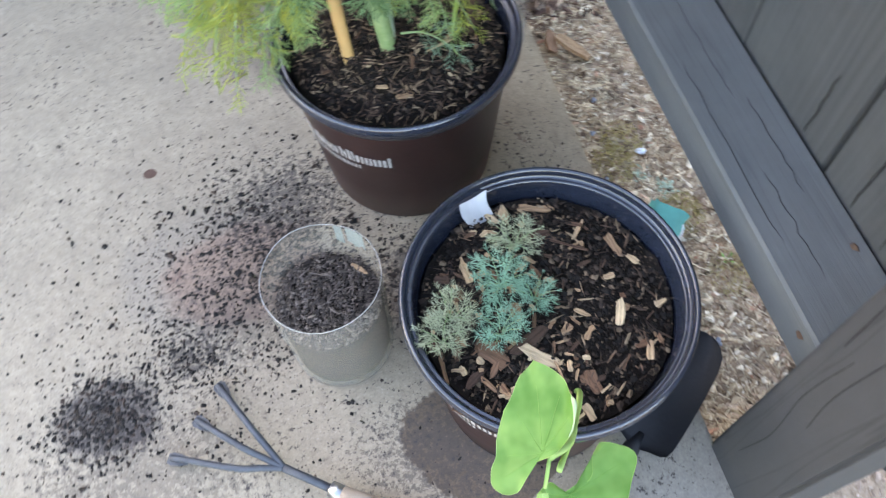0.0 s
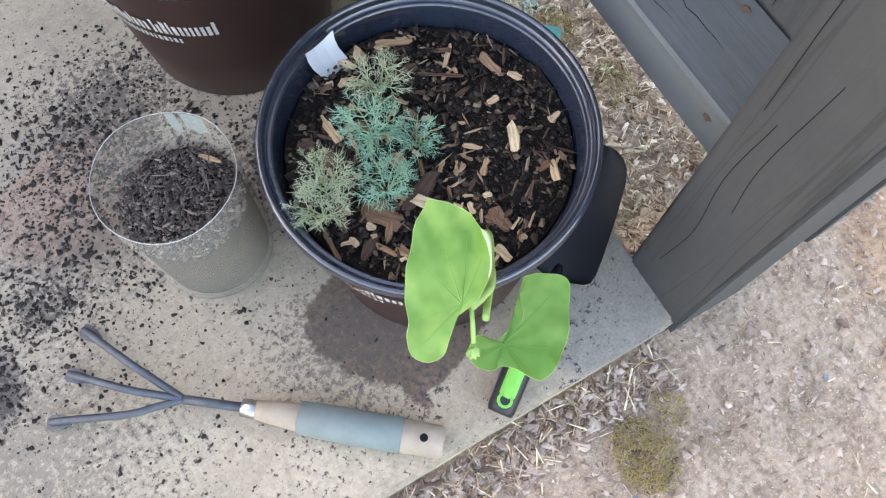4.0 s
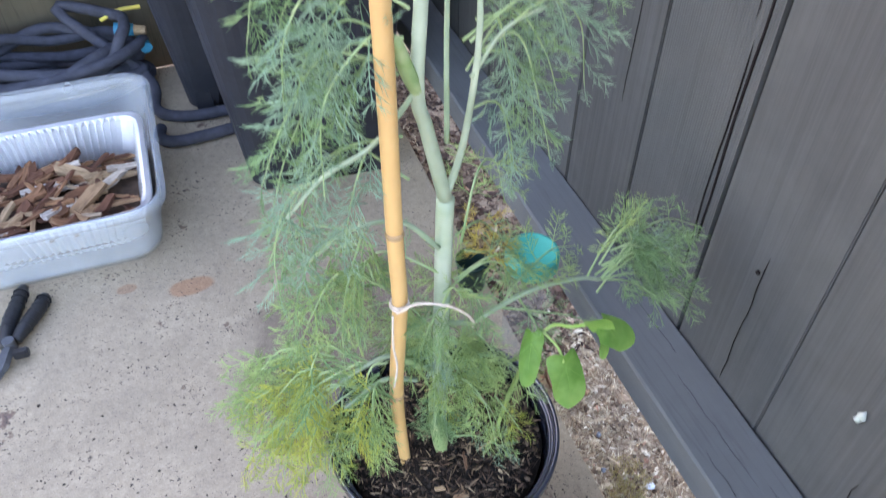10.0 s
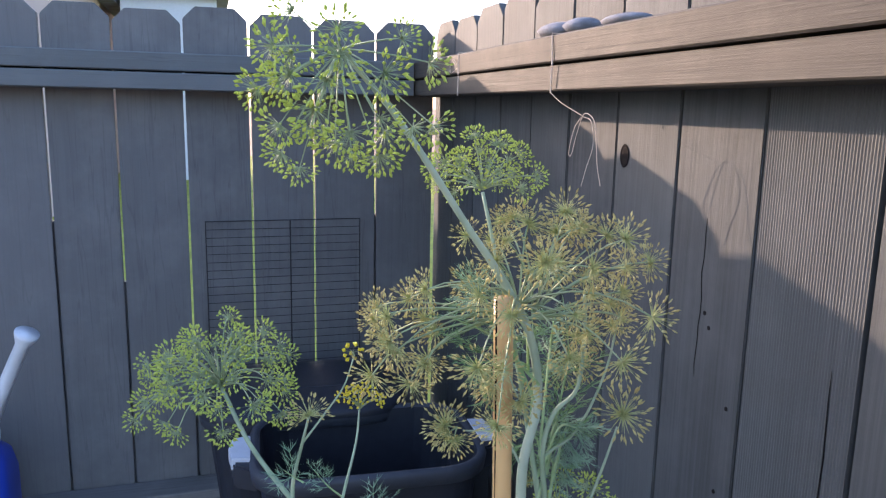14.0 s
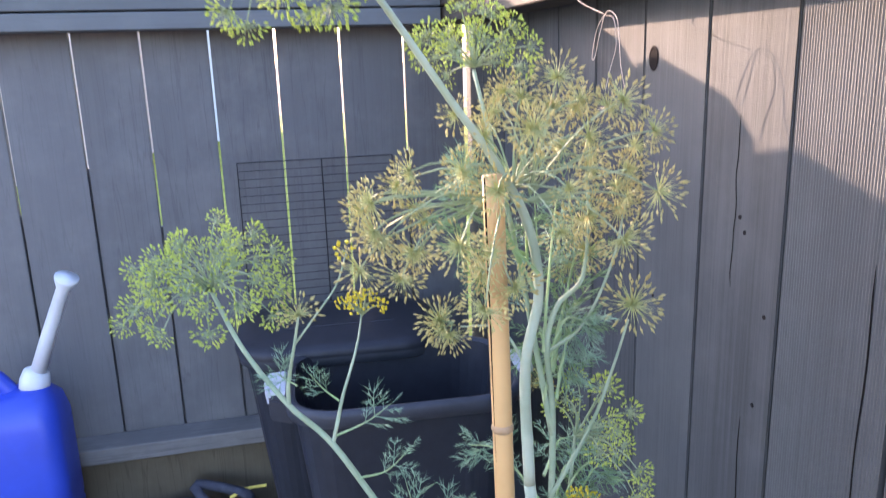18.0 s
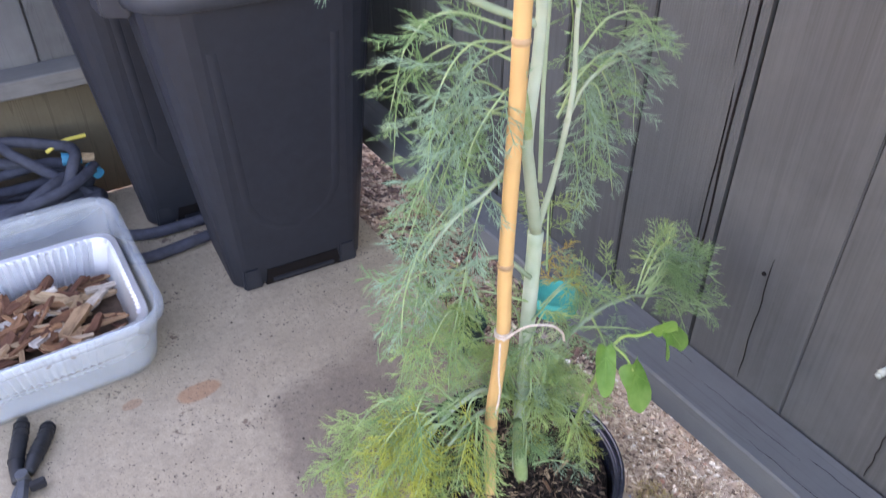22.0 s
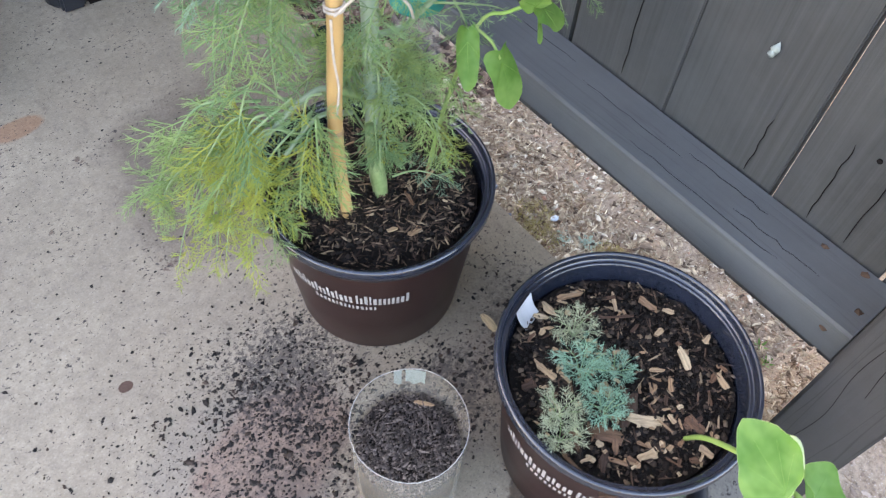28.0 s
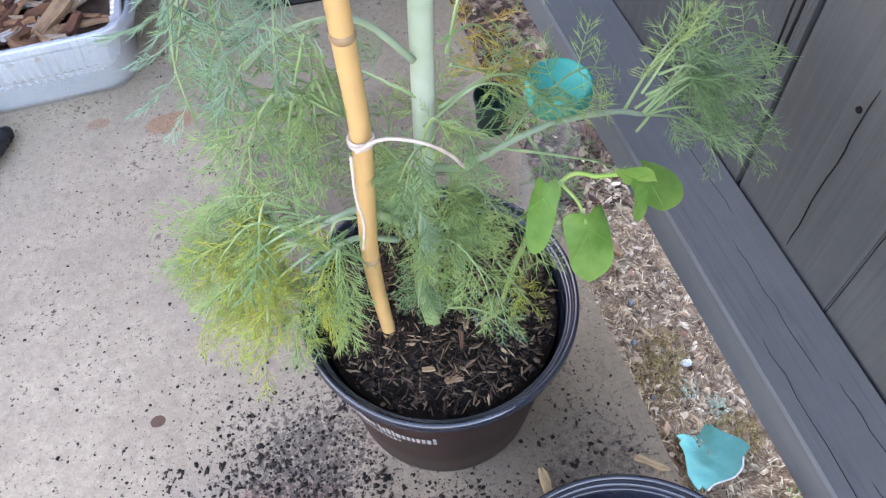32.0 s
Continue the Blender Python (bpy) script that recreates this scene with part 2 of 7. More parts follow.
def timber_material(name, base, worn, scale=(38, 38, 1.6), rough=0.72, flakes=0.5, grainy=0.8, checks=0.6):
    """Stained boards: grain along the local z axis, dark checks, scuffed paint; varies board by board."""
    m = Mat(name, rough, 0.35)
    tex = m.node("ShaderNodeTexCoord").outputs["Object"]
    shift = m.node("ShaderNodeVectorMath")
    shift.operation = "MULTIPLY_ADD"
    comb = m.node("ShaderNodeCombineXYZ")
    r = m.random()
    for k in range(3):
        m.link(r, comb.inputs[k])
    m.link(comb.outputs[0], shift.inputs[0])
    shift.inputs[1].default_value = (7.3, 3.1, 9.7)
    m.link(tex, shift.inputs[2])
    mp = m.node("ShaderNodeMapping")
    mp.inputs["Scale"].default_value = scale
    m.link(shift.outputs[0], mp.inputs[0])
    grain = m.noise(mp.outputs[0], 2.2, 8, 0.7)
    check = m.noise(mp.outputs[0], 0.9, 3, 0.5)
    blotch = m.noise(shift.outputs[0], 7, 5, 0.65)
    c = m.mix(m.ramp(grain, ((0.3, (0, 0, 0)), (0.7, (1, 1, 1)))), tuple(k * grainy for k in base), base)
    c = m.mix(m.ramp(blotch, ((0.45, (0, 0, 0)), (0.72, (flakes,) * 3))), c, worn)
    c = m.mix(m.ramp(check, ((0.474, (0, 0, 0)), (0.486, (checks,) * 3), (0.489, (checks,) * 3), (0.50, (0, 0, 0)))), c, tuple(k * 0.35 for k in base))
    c = m.mix(m.ramp(r, ((0, (0.0,) * 3), (1, (0.35,) * 3))), c, tuple(k * 1.45 for k in base))
    m.colour(c)
    m.bump(grain, 0.5, 0.0016).bump(check, 0.35, 0.002)
    return m.m


M = {
    "concrete": concrete_material(),
    "fence": timber_material("dark_fence_stain", (0.069, 0.075, 0.075), (0.098, 0.104, 0.102), scale=(75, 75, 1.1), grainy=0.48, checks=0.15),
    "post": timber_material("charcoal_post_stain", (0.050, 0.051, 0.051), (0.070, 0.071, 0.070)),
    # far-fence stain, made paler to take in the veil of sun flare
    "fence_back": timber_material("dark_fence_stain_hazed", (0.118, 0.119, 0.120), (0.188, 0.188, 0.182), checks=0.3),
    "rail": timber_material("weathered_rail_stain", (0.105, 0.114, 0.116), (0.152, 0.162, 0.162), scale=(60, 60, 1.6), grainy=0.88, checks=0.25),
    "rail_back": timber_material("faded_rail_stain", (0.17, 0.165, 0.155), (0.27, 0.26, 0.24), scale=(60, 60, 1.2), grainy=0.7, checks=0.5),
    "kick": timber_material("brown_kick_stain", (0.105, 0.088, 0.058), (0.16, 0.14, 0.095)),
    "beam": timber_material("bleached_rail_stain", (0.054, 0.047, 0.036), (0.105, 0.090, 0.067), scale=(75, 75, 1.1), grainy=0.6, checks=0.95, flakes=0.8),
    "pot_body": plain("brown_pot_plastic", (0.032, 0.0145, 0.013), 0.4, 0.5, vary=0.3, scale=14, bump=0.06),
    # blue in this near-black base colour stands in for sky gleam
    "pot_rim": plain("black_pot_plastic_sky_gleam", (0.020, 0.025, 0.038), 0.17, 1.0, vary=0.3, scale=25, bump=0.08),
    "print": plain("pale_print", (0.42, 0.40, 0.38), 0.7, 0.2, vary=0.25, scale=90, bump=0),
    "soil": plain("potting_soil", (0.016, 0.012, 0.0095), 0.95, 0.15, vary=0.6, scale=70, bump=0.9, world=True),
    "crumb_grey": pieces("dusty_soil_crumbs", ((0.0, (0.045, 0.036, 0.031)), (0.6, (0.125, 0.098, 0.084)), (1.0, (0.28, 0.225, 0.19)))),
    "grit": pieces("dirt_grit", ((0.0, (0.20, 0.13, 0.095)), (0.3, (0.40, 0.29, 0.22)), (0.8, (0.50, 0.37, 0.28)), (1.0, (0.58, 0.46, 0.37)))),
    "crumb": pieces("soil_crumbs", ((0.0, (0.008, 0.0065, 0.0055)), (0.55, (0.024, 0.018, 0.014)), (0.85, (0.065, 0.045, 0.032)), (1.0, (0.24, 0.17, 0.11)))),
    "loose": pieces("spilled_soil", ((0.0, (0.018, 0.016, 0.015)), (0.7, (0.045, 0.036, 0.03)), (1.0, (0.09, 0.06, 0.045)))),
    "chip": pieces("bark_chips", ((0.0, (0.07, 0.042, 0.03)), (0.25, (0.22, 0.12, 0.07)), (0.55, (0.44, 0.275, 0.155)), (1.0, (0.66, 0.49, 0.30))), island=False, scale=420, bump=1.0, stretch=(0.12, 1, 1)),
    "shred": pieces("shredded_bark", ((0.0, (0.02, 0.012, 0.009)), (0.45, (0.06, 0.038, 0.026)), (0.75, (0.16, 0.10, 0.065)), (1.0, (0.46, 0.34, 0.21)))),
    "bark": pieces("tray_bark", ((0.0, (0.07, 0.03, 0.022)), (0.35, (0.20, 0.088, 0.05)), (0.7, (0.38, 0.19, 0.095)), (0.92, (0.46, 0.31, 0.18)), (1.0, (0.60, 0.52, 0.44))), island=False, scale=150, bump=0.7, stretch=(0.2, 1, 1)),
    "mulch": pieces("dark_bark_mulch", ((0.0, (0.035, 0.02, 0.015)), (0.5, (0.11, 0.06, 0.042)), (0.85, (0.20, 0.12, 0.08)), (1.0, (0.36, 0.25, 0.17)))),
    "dirt": dirt_material(),
    "straw": pieces("straw_litter", ((0.0, (0.16, 0.09, 0.055)), (0.3, (0.42, 0.28, 0.17)), (0.6, (0.62, 0.48, 0.31)), (1.0, (0.82, 0.70, 0.50)))),
    "pebble": pieces("pebbles", ((0.0, (0.10, 0.065, 0.045)), (0.25, (0.35, 0.24, 0.155)), (0.6, (0.60, 0.46, 0.30)), (0.75, (0.64, 0.50, 0.33)), (0.78, (0.52, 0.26, 0.17)), (0.81, (0.64, 0.50, 0.34)), (1.0, (0.86, 0.75, 0.58)))),
    "moss": leafy("dry_moss", (0.42, 0.36, 0.13), (0.54, 0.43, 0.19), island=True),
    "lichen": plain("sage_lichen", (0.33, 0.39, 0.29), 0.9, 0.1, vary=0.3, scale=80),
    "bamboo": plain("bamboo_cane", (0.55, 0.345, 0.14), 0.45, 0.45, vary=0.18, scale=8, bump=0.05),
    "node": plain("bamboo_joint", (0.36, 0.24, 0.13), 0.6, 0.3),
    "twine": plain("white_twine", (0.52, 0.45, 0.38), 0.9, 0.1, scale=200),
    "stem": leafy("dill_stem", (0.33, 0.43, 0.29), (0.48, 0.56, 0.44), through=0.15, scale=18),
    "leaf_base": leafy("pale_leaf_base", (0.22, 0.34, 0.13), (0.36, 0.46, 0.23), through=0.2, scale=60),
    "stem_mid": leafy("grey_green_dill_stalk", (0.32, 0.40, 0.28), (0.47, 0.55, 0.42), through=0.15, scale=18),
    "rachis": leafy("dill_leaf_stalk", (0.24, 0.37, 0.15), (0.38, 0.50, 0.27), through=0.2, scale=25),
    "stem_green": leafy("green_dill_stalk", (0.25, 0.34, 0.21), (0.38, 0.47, 0.33), through=0.15, scale=18),
    "frond": leafy("dill_leaf", (0.12, 0.255, 0.10), (0.285, 0.435, 0.20), through=0.38, scale=1.5, each=True),
    "frond_light": leafy("pale_dill_leaf", (0.19, 0.33, 0.10), (0.38, 0.50, 0.19), through=0.38, scale=1.5, each=True),
    "frond_blue": leafy("dill_leaf_bluish", (0.165, 0.30, 0.185), (0.33, 0.48, 0.33), through=0.4, scale=1.5, each=True),
    "frond_yellow": leafy("dill_leaf_yellowing", (0.66, 0.60, 0.09), (0.42, 0.50, 0.12), through=0.45, scale=1.5, each=True),
    "frond_rust": leafy("dill_leaf_dry", (0.55, 0.33, 0.06), (0.50, 0.43, 0.10), through=0.4, scale=1.5, each=True),
    "seed_green": leafy("green_dill_seed", (0.24, 0.36, 0.060), (0.56, 0.63, 0.14), rough=0.75, through=0.3, scale=3, island=True),
    "seed_brown": leafy("ripening_dill_seed", (0.36, 0.285, 0.105), (0.53, 0.485, 0.20), rough=0.75, through=0.25, scale=3, island=True),
    "flower": leafy("yellow_dill_flower", (0.62, 0.50, 0.015), (0.7, 0.62, 0.05), through=0.3, scale=300, island=True),
    "ray": leafy("umbel_ray", (0.24, 0.32, 0.17), (0.36, 0.42, 0.25), through=0.2, scale=40),
    "ray_tan": leafy("ripening_umbel_stalk", (0.36, 0.40, 0.15), (0.50, 0.50, 0.22), through=0.2, scale=2),
    "leaf": leafy("bright_green_leaf", (0.12, 0.285, 0.05), (0.25, 0.44, 0.11), rough=0.45, through=0.4, scale=28),
    "leaf_pale": leafy("pale_leaf_underside", (0.42, 0.55, 0.30), (0.58, 0.66, 0.44), through=0.3),
    "leaf_vein": leafy("leaf_vein", (0.15, 0.33, 0.055), (0.25, 0.46, 0.10), through=0.3),
    "leaf_stem": leafy("pale_green_stalk", (0.27, 0.45, 0.09), (0.42, 0.56, 0.2), through=0.2),
    "seedling": leafy("young_dill_bluegreen", (0.20, 0.40, 0.27), (0.35, 0.57, 0.42), through=0.4, scale=1.5, each=True),
    "seedling_pale": leafy("young_dill_fading", (0.38, 0.45, 0.29), (0.55, 0.58, 0.40), through=0.4, scale=1.5, each=True),
    "tag": plain("white_plant_tag", (0.64, 0.63, 0.62), 0.5, 0.4, vary=0.06),
    "bin": plain("charcoal_bin_plastic", (0.019, 0.022, 0.030), 0.5, 0.4, vary=0.2, scale=40, bump=0.12),
    "bin_rim": plain("worn_bin_rim", (0.040, 0.045, 0.056), 0.5, 0.4, vary=0.2, scale=40, bump=0.1),
    "bin_grip": plain("pale_grey_grip", (0.52, 0.54, 0.57), 0.5, 0.4, vary=0.1),
    "foil": plain("aluminium_foil", (0.74, 0.75, 0.77), 0.5, 0.5, 1.0, vary=0.08, scale=20, bump=0.35),
    "jug": plain("blue_jug_plastic", (0.03, 0.065, 0.44), 0.38, 0.45, vary=0.15, scale=10, bump=0.04),
    "spout": plain("pale_spout_plastic", (0.60, 0.63, 0.66), 0.45, 0.4, vary=0.08),
    "hose": plain("dark_fabric_hose", (0.062, 0.066, 0.085), 0.85, 0.2, vary=0.35, scale=40, bump=0.5),
    "green_dark": plain("dark_green_plastic", (0.006, 0.030, 0.026), 0.5, 0.4, vary=0.2, scale=25),
    "teal": plain("teal_plastic", (0.010, 0.29, 0.235), 0.5, 0.4, vary=0.2, scale=25),
    "teal_pale": plain("faded_teal_plastic", (0.09, 0.38, 0.33), 0.5, 0.4, vary=0.25, scale=25),
    "blue_fit": plain("turquoise_fitting", (0.02, 0.23, 0.36), 0.45, 0.4),
    "yellow": plain("yellow_band", (0.65, 0.52, 0.10), 0.6, 0.3),
    "steel": plain("dark_tine_steel", (0.085, 0.092, 0.105), 0.5, 0.5, 0.35, vary=0.3, scale=60),
    "ferrule": plain("bright_ferrule", (0.42, 0.42, 0.41), 0.35, 0.5, 1.0),
    "ash": plain("pale_ash_handle", (0.33, 0.265, 0.20), 0.65, 0.3, vary=0.2, scale=50),
    "grip": plain("grey_green_grip", (0.17, 0.20, 0.187), 0.7, 0.3, vary=0.15, scale=40),
    "black": plain("black_tool_plastic", (0.014, 0.015, 0.018), 0.45, 0.45, vary=0.25),
    "lime": plain("lime_grip", (0.13, 0.45, 0.06), 0.5, 0.4, vary=0.1),
    "wire": plain("black_wire", (0.034, 0.034, 0.037), 0.6, 0.3, 0.4),
    "stone": plain("grey_stone", (0.20, 0.21, 0.235), 0.85, 0.25, vary=0.35, scale=45, bump=0.6),
    # near-black for nails and cracks; also paints shade in the bins' step recess
    "hole": plain("dark_nail_and_recess_shade", (0.012, 0.010, 0.010), 0.9, 0.1),
    "resin": plain("pale_resin", (0.36, 0.42, 0.39), 0.4, 0.4, vary=0.2, scale=200),
    "plaster": plain("pinkish_stucco", (0.50, 0.40, 0.36), 0.9, 0.2, vary=0.1, scale=3),
    "roof": plain("grey_roof_tiles", (0.16, 0.17, 0.19), 0.85, 0.2, vary=0.3, scale=5),
    "lawn": plain("sunlit_lawn", (0.24, 0.27, 0.045), 0.9, 0.15, vary=0.35, scale=3, world=True),
    "glass_dark": plain("window_glass", (0.55, 0.58, 0.6), 0.15, 0.6, vary=0.05),
}


def clear_plastic(name, tint, rough, milk):
    m = Mat(name, rough, 0.4)
    m.colour(tint)
    clear = m.node("ShaderNodeBsdfTransparent")
    tr = m.node("ShaderNodeBsdfDiffuse")
    tr.inputs[0].default_value = (*tint, 1)
    clear.inputs[0].default_value = (0.93, 0.95, 0.96, 1)
    a, b = m.node("ShaderNodeMixShader"), m.node("ShaderNodeMixShader")
    n = m.noise(m.coords(), 7, 2)
    fog = m.ramp(n, ((0.3, (milk * 0.75,) * 3), (0.7, (min(1, milk * 1.2),) * 3)))
    a.inputs[0].default_value = 0.45
    m.link(m.b.outputs[0], a.inputs[1])
    m.link(tr.outputs[0], a.inputs[2])
    m.link(fog, b.inputs[0])
    m.link(clear.outputs[0], b.inputs[1])
    m.link(a.outputs[0], b.inputs[2])
    m.link(b.outputs[0], m.t.nodes["Material Output"].inputs[0])
    return m.m


M["bottle"] = clear_plastic("cloudy_bottle_plastic", (0.47, 0.43, 0.37), 0.2, 0.27)
M["bottle_clear"] = clear_plastic("clear_bottle_plastic", (0.62, 0.64, 0.63), 0.12, 0.10)
M["tub"] = clear_plastic("milky_tub_plastic", (0.62, 0.66, 0.69), 0.3, 0.28)

# ---- building helpers ----
rng = random.Random(7)


class Geo:
    """Vertices and faces gathered for one mesh."""

    def __init__(self):
        self.v, self.f = [], []

    def add(self, verts, faces):
        o = len(self.v)
        self.v.extend(tuple(p) for p in verts)
        self.f.extend(tuple(o + i for i in face) for face in faces)
        return self

    def box(self, a, b, top=(1, 1)):
        (x0, y0, z0), (x1, y1, z1) = a, b
        cx, cy = (x0 + x1) / 2, (y0 + y1) / 2
        tx, ty = (x1 - x0) / 2 * top[0], (y1 - y0) / 2 * top[1]
        vs = [(x0, y0, z0), (x1, y0, z0), (x1, y1, z0), (x0, y1, z0), (cx - tx, cy - ty, z1), (cx + tx, cy - ty, z1), (cx + tx, cy + ty, z1), (cx - tx, cy + ty, z1)]
        return self.add(vs, [(3, 2, 1, 0), (4, 5, 6, 7), (0, 1, 5, 4), (1, 2, 6, 5), (2, 3, 7, 6), (3, 0, 4, 7)])

    def tube(self, path, radii, n=6, cap=True):
        path = [Vector(p) for p in path]
        if isinstance(radii, (int, float)):
            radii = [radii] * len(path)
        o = len(self.v)
        up = Vector((0, 0, 1))
        for i, p in enumerate(path):
            d = (path[min(i + 1, len(path) - 1)] - path[max(i - 1, 0)]).normalized()
            if i == 0:
                side = d.cross(up if abs(d.z) < 0.9 else Vector((1, 0, 0))).normalized()
            else:
                side = (side - d * side.dot(d)).normalized()
            other = d.cross(side)
            for k in range(n):
                a = 2 * math.pi * k / n
                self.v.append(tuple(p + (side * math.cos(a) + other * math.sin(a)) * radii[i]))
        for i in range(len(path) - 1):
            for k in range(n):
                a, b = o + i * n + k, o + i * n + (k + 1) % n
                self.f.append((a, b, b + n, a + n))
        if cap:
            self.f.append(tuple(o + k for k in reversed(range(n))))
            e = o + (len(path) - 1) * n
            self.f.append(tuple(e + k for k in range(n)))
        return self

    def needle(self, a, b, r):
        a, b = Vector(a), Vector(b)
        d = (b - a).normalized()
        s = d.cross(Vector((0.3, 0.5, 0.8))).normalized() * r
        t = d.cross(s)
        o = len(self.v)
        self.v.extend((tuple(a + s), tuple(a - s * 0.5 + t * 0.87), tuple(a - s * 0.5 - t * 0.87), tuple(b)))
        self.f.extend(((o, o + 1, o + 3), (o + 1, o + 2, o + 3), (o + 2, o, o + 3)))

    def seed(self, a, d, length, r):
        a, d = Vector(a), Vector(d).normalized()
        s = d.cross(Vector((0.3, 0.5, 0.8))).normalized() * r
        t = d.cross(s)
        m = a + d * length * 0.55
        o = len(self.v)
        self.v.extend(tuple(p) for p in (a, m + s, m + t, m - s, m - t, a + d * length))
        self.f.extend((o, o + 1 + (k + 1) % 4, o + 1 + k) for k in range(4))
        self.f.extend((o + 5, o + 1 + k, o + 1 + (k + 1) % 4) for k in range(4))

    def lump(self, c, sx, sy, sz, turn=0.0, jag=0.25):
        """An uneven little stone or crumb with five sides."""
        ca, sa = math.cos(turn), math.sin(turn)
        o = len(self.v)
        ring = [(math.cos(1.2566 * k + rng.uniform(-0.35, 0.35)), math.sin(1.2566 * k + rng.uniform(-0.35, 0.35)), rng.uniform(-0.3, 0.3)) for k in range(5)]
        for x, y, z in (*ring, (rng.uniform(-0.35, 0.35), rng.uniform(-0.35, 0.35), 1), (0, 0, -1)):
            j = 1 + rng.uniform(-jag, jag)
            x, y, z = x * sx * j, y * sy * j, z * sz * j
            self.v.append((c[0] + x * ca - y * sa, c[1] + x * sa + y * ca, c[2] + z))
        self.f.extend((o + k, o + (k + 1) % 5, o + 5) for k in range(5))
        self.f.extend((o + (k + 1) % 5, o + k, o + 6) for k in range(5))

    def lathe(self, profile, n=48, centre=(0, 0), squash=None, closed=False):
        o = len(self.v)
        for r, z in profile:
            for k in range(n):
                a = 2 * math.pi * k / n
                self.v.append((centre[0] + r * math.cos(a), centre[1] + r * math.sin(a), z))
        for i in range(len(profile) - 1):
            for k in range(n):
                a, b = o + i * n + k, o + i * n + (k + 1) % n
                self.f.append((a, b, b + n, a + n))
        return self

    def loft(self, rings, cap_start=False, cap_end=False):
        o, n = len(self.v), len(rings[0])
        for ring in rings:
            self.v.extend(tuple(p) for p in ring)
        for i in range(len(rings) - 1):
            for k in range(n):
                a, b = o + i * n + k, o + i * n + (k + 1) % n
                self.f.append((a, b, b + n, a + n))
        if cap_start:
            self.f.append(tuple(o + k for k in reversed(range(n))))
        if cap_end:
            e = o + (len(rings) - 1) * n
            self.f.append(tuple(e + k for k in range(n)))
        return self

    def mesh(self, name, material, smooth=False, bevel=0.0):
        me = bpy.data.meshes.new(name)
        me.from_pydata(self.v, [], self.f)
        if bevel:
            bm = bmesh.new()
            bm.from_mesh(me)
            bmesh.ops.recalc_face_normals(bm, faces=bm.faces)
            bmesh.ops.bevel(bm, geom=list(bm.edges), offset=bevel, segments=2, affect="EDGES", clamp_overlap=True)
            bm.to_mesh(me)
            bm.free()
        me.materials.append(material)
        if smooth:
            me.polygons.foreach_set("use_smooth", [True] * len(me.polygons))
        me.update()
        return me


def thing(name, label, category, at=(0, 0, 0), group="", kind=""):
    ob = new(name)
    ob.empty_display_size = 0.02
    ob.location = at
    return tagged(ob, label, category, group, kind)


def part(name, geo, material, parent, label="", smooth=False, bevel=0.0):
    """A mesh, in world places, as a part of its thing (things stand unturned)."""
    ob = new(name, geo.mesh(name, material, smooth, bevel))
    ob.parent = parent
    o = parent.location + (parent.parent.location if parent.parent else Vector())
    ob.location = -o
    return tagged(ob, label) if label else ob


def sub(name, geo, material, parent, label="", smooth=False, bevel=0.0):
    """A mesh, in world places, under a part that part() made."""
    ob = new(name, geo.mesh(name, material, smooth, bevel))
    ob.parent = parent
    return tagged(ob, label) if label else ob


def solid(name, geo, material, label, category="", kind="", group="", smooth=False, bevel=0.0):
    return tagged(new(name, geo.mesh(name, material, smooth, bevel)), label, category, group, kind)


def curve_points(points, n=6):
    """A smooth line through the points."""
    ps = [Vector(p) for p in points]
    ps = [ps[0] * 2 - ps[1], *ps, ps[-1] * 2 - ps[-2]]
    out = []
    for i in range(1, len(ps) - 2):
        a, b, c, d = ps[i - 1 : i + 3]
        for k in range(n):
            t = k / n
            out.append(0.5 * (2 * b + (c - a) * t + (2 * a - 5 * b + 4 * c - d) * t * t + (3 * b - a - 3 * c + d) * t ** 3))
    return out + [ps[-2]]


def rounded(cx, cy, wx, wy, r, z, n=5):
    """A rounded rectangle, counter-clockwise."""
    out = []
    for sx, sy, a0 in ((1, 1, 0), (-1, 1, 90), (-1, -1, 180), (1, -1, 270)):
        for k in range(n + 1):
            a = radians(a0 + 90 * k / n)
            out.append((cx + sx * (wx / 2 - r) + r * math.cos(a), cy + sy * (wy / 2 - r) + r * math.sin(a), z))
    return out

# ---- ground and patio ----
FX = 0.48  # face of the side fence
BY = 1.83  # face of the far fence
TOP = 1.44  # tops of the pickets


def wavy(x, y):
    return 0.006 * noise.noise((x * 9, y * 9, 0)) + 0.003 * noise.noise((x * 31, y * 31, 4))


def sunk(y):
    """The strip between slab and fence lies lower than the dirt in front of the slab."""
    t = max(0.0, min(1.0, (y + 0.05) / 0.10))
    return -0.075 * t * t * (3 - 2 * t)


def ground_z(x, y):
    return -0.032 + wavy(x - 0.3, y - 0.5) + sunk(y)


g = Geo()
near = [i * 0.03 for i in range(-60, 61)]
line = [-4000, -400, -60, -15, -5, *near, 5, 15, 60, 400, 4000]
cols = len(line)
for yy in line:
    for xx in line:
        inner = abs(xx) < 2 and abs(yy) < 2
        g.v.append((xx + 0.3, yy + 0.5, -0.032 + (wavy(xx, yy) if inner else 0.0) + sunk(yy + 0.5)))
for i in range(cols - 1):
    for k in range(cols - 1):
        a = i * cols + k
        g.f.append((a, a + 1, a + cols + 1, a + cols))
solid("ground", g, M["dirt"], "dry reddish dirt round the patio", kind="structure", smooth=True)

g = Geo()
g.box((-3.2, -0.085, -0.12), (0.371, 1.70, 0.0))
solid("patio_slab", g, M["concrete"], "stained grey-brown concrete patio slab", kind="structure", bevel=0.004)

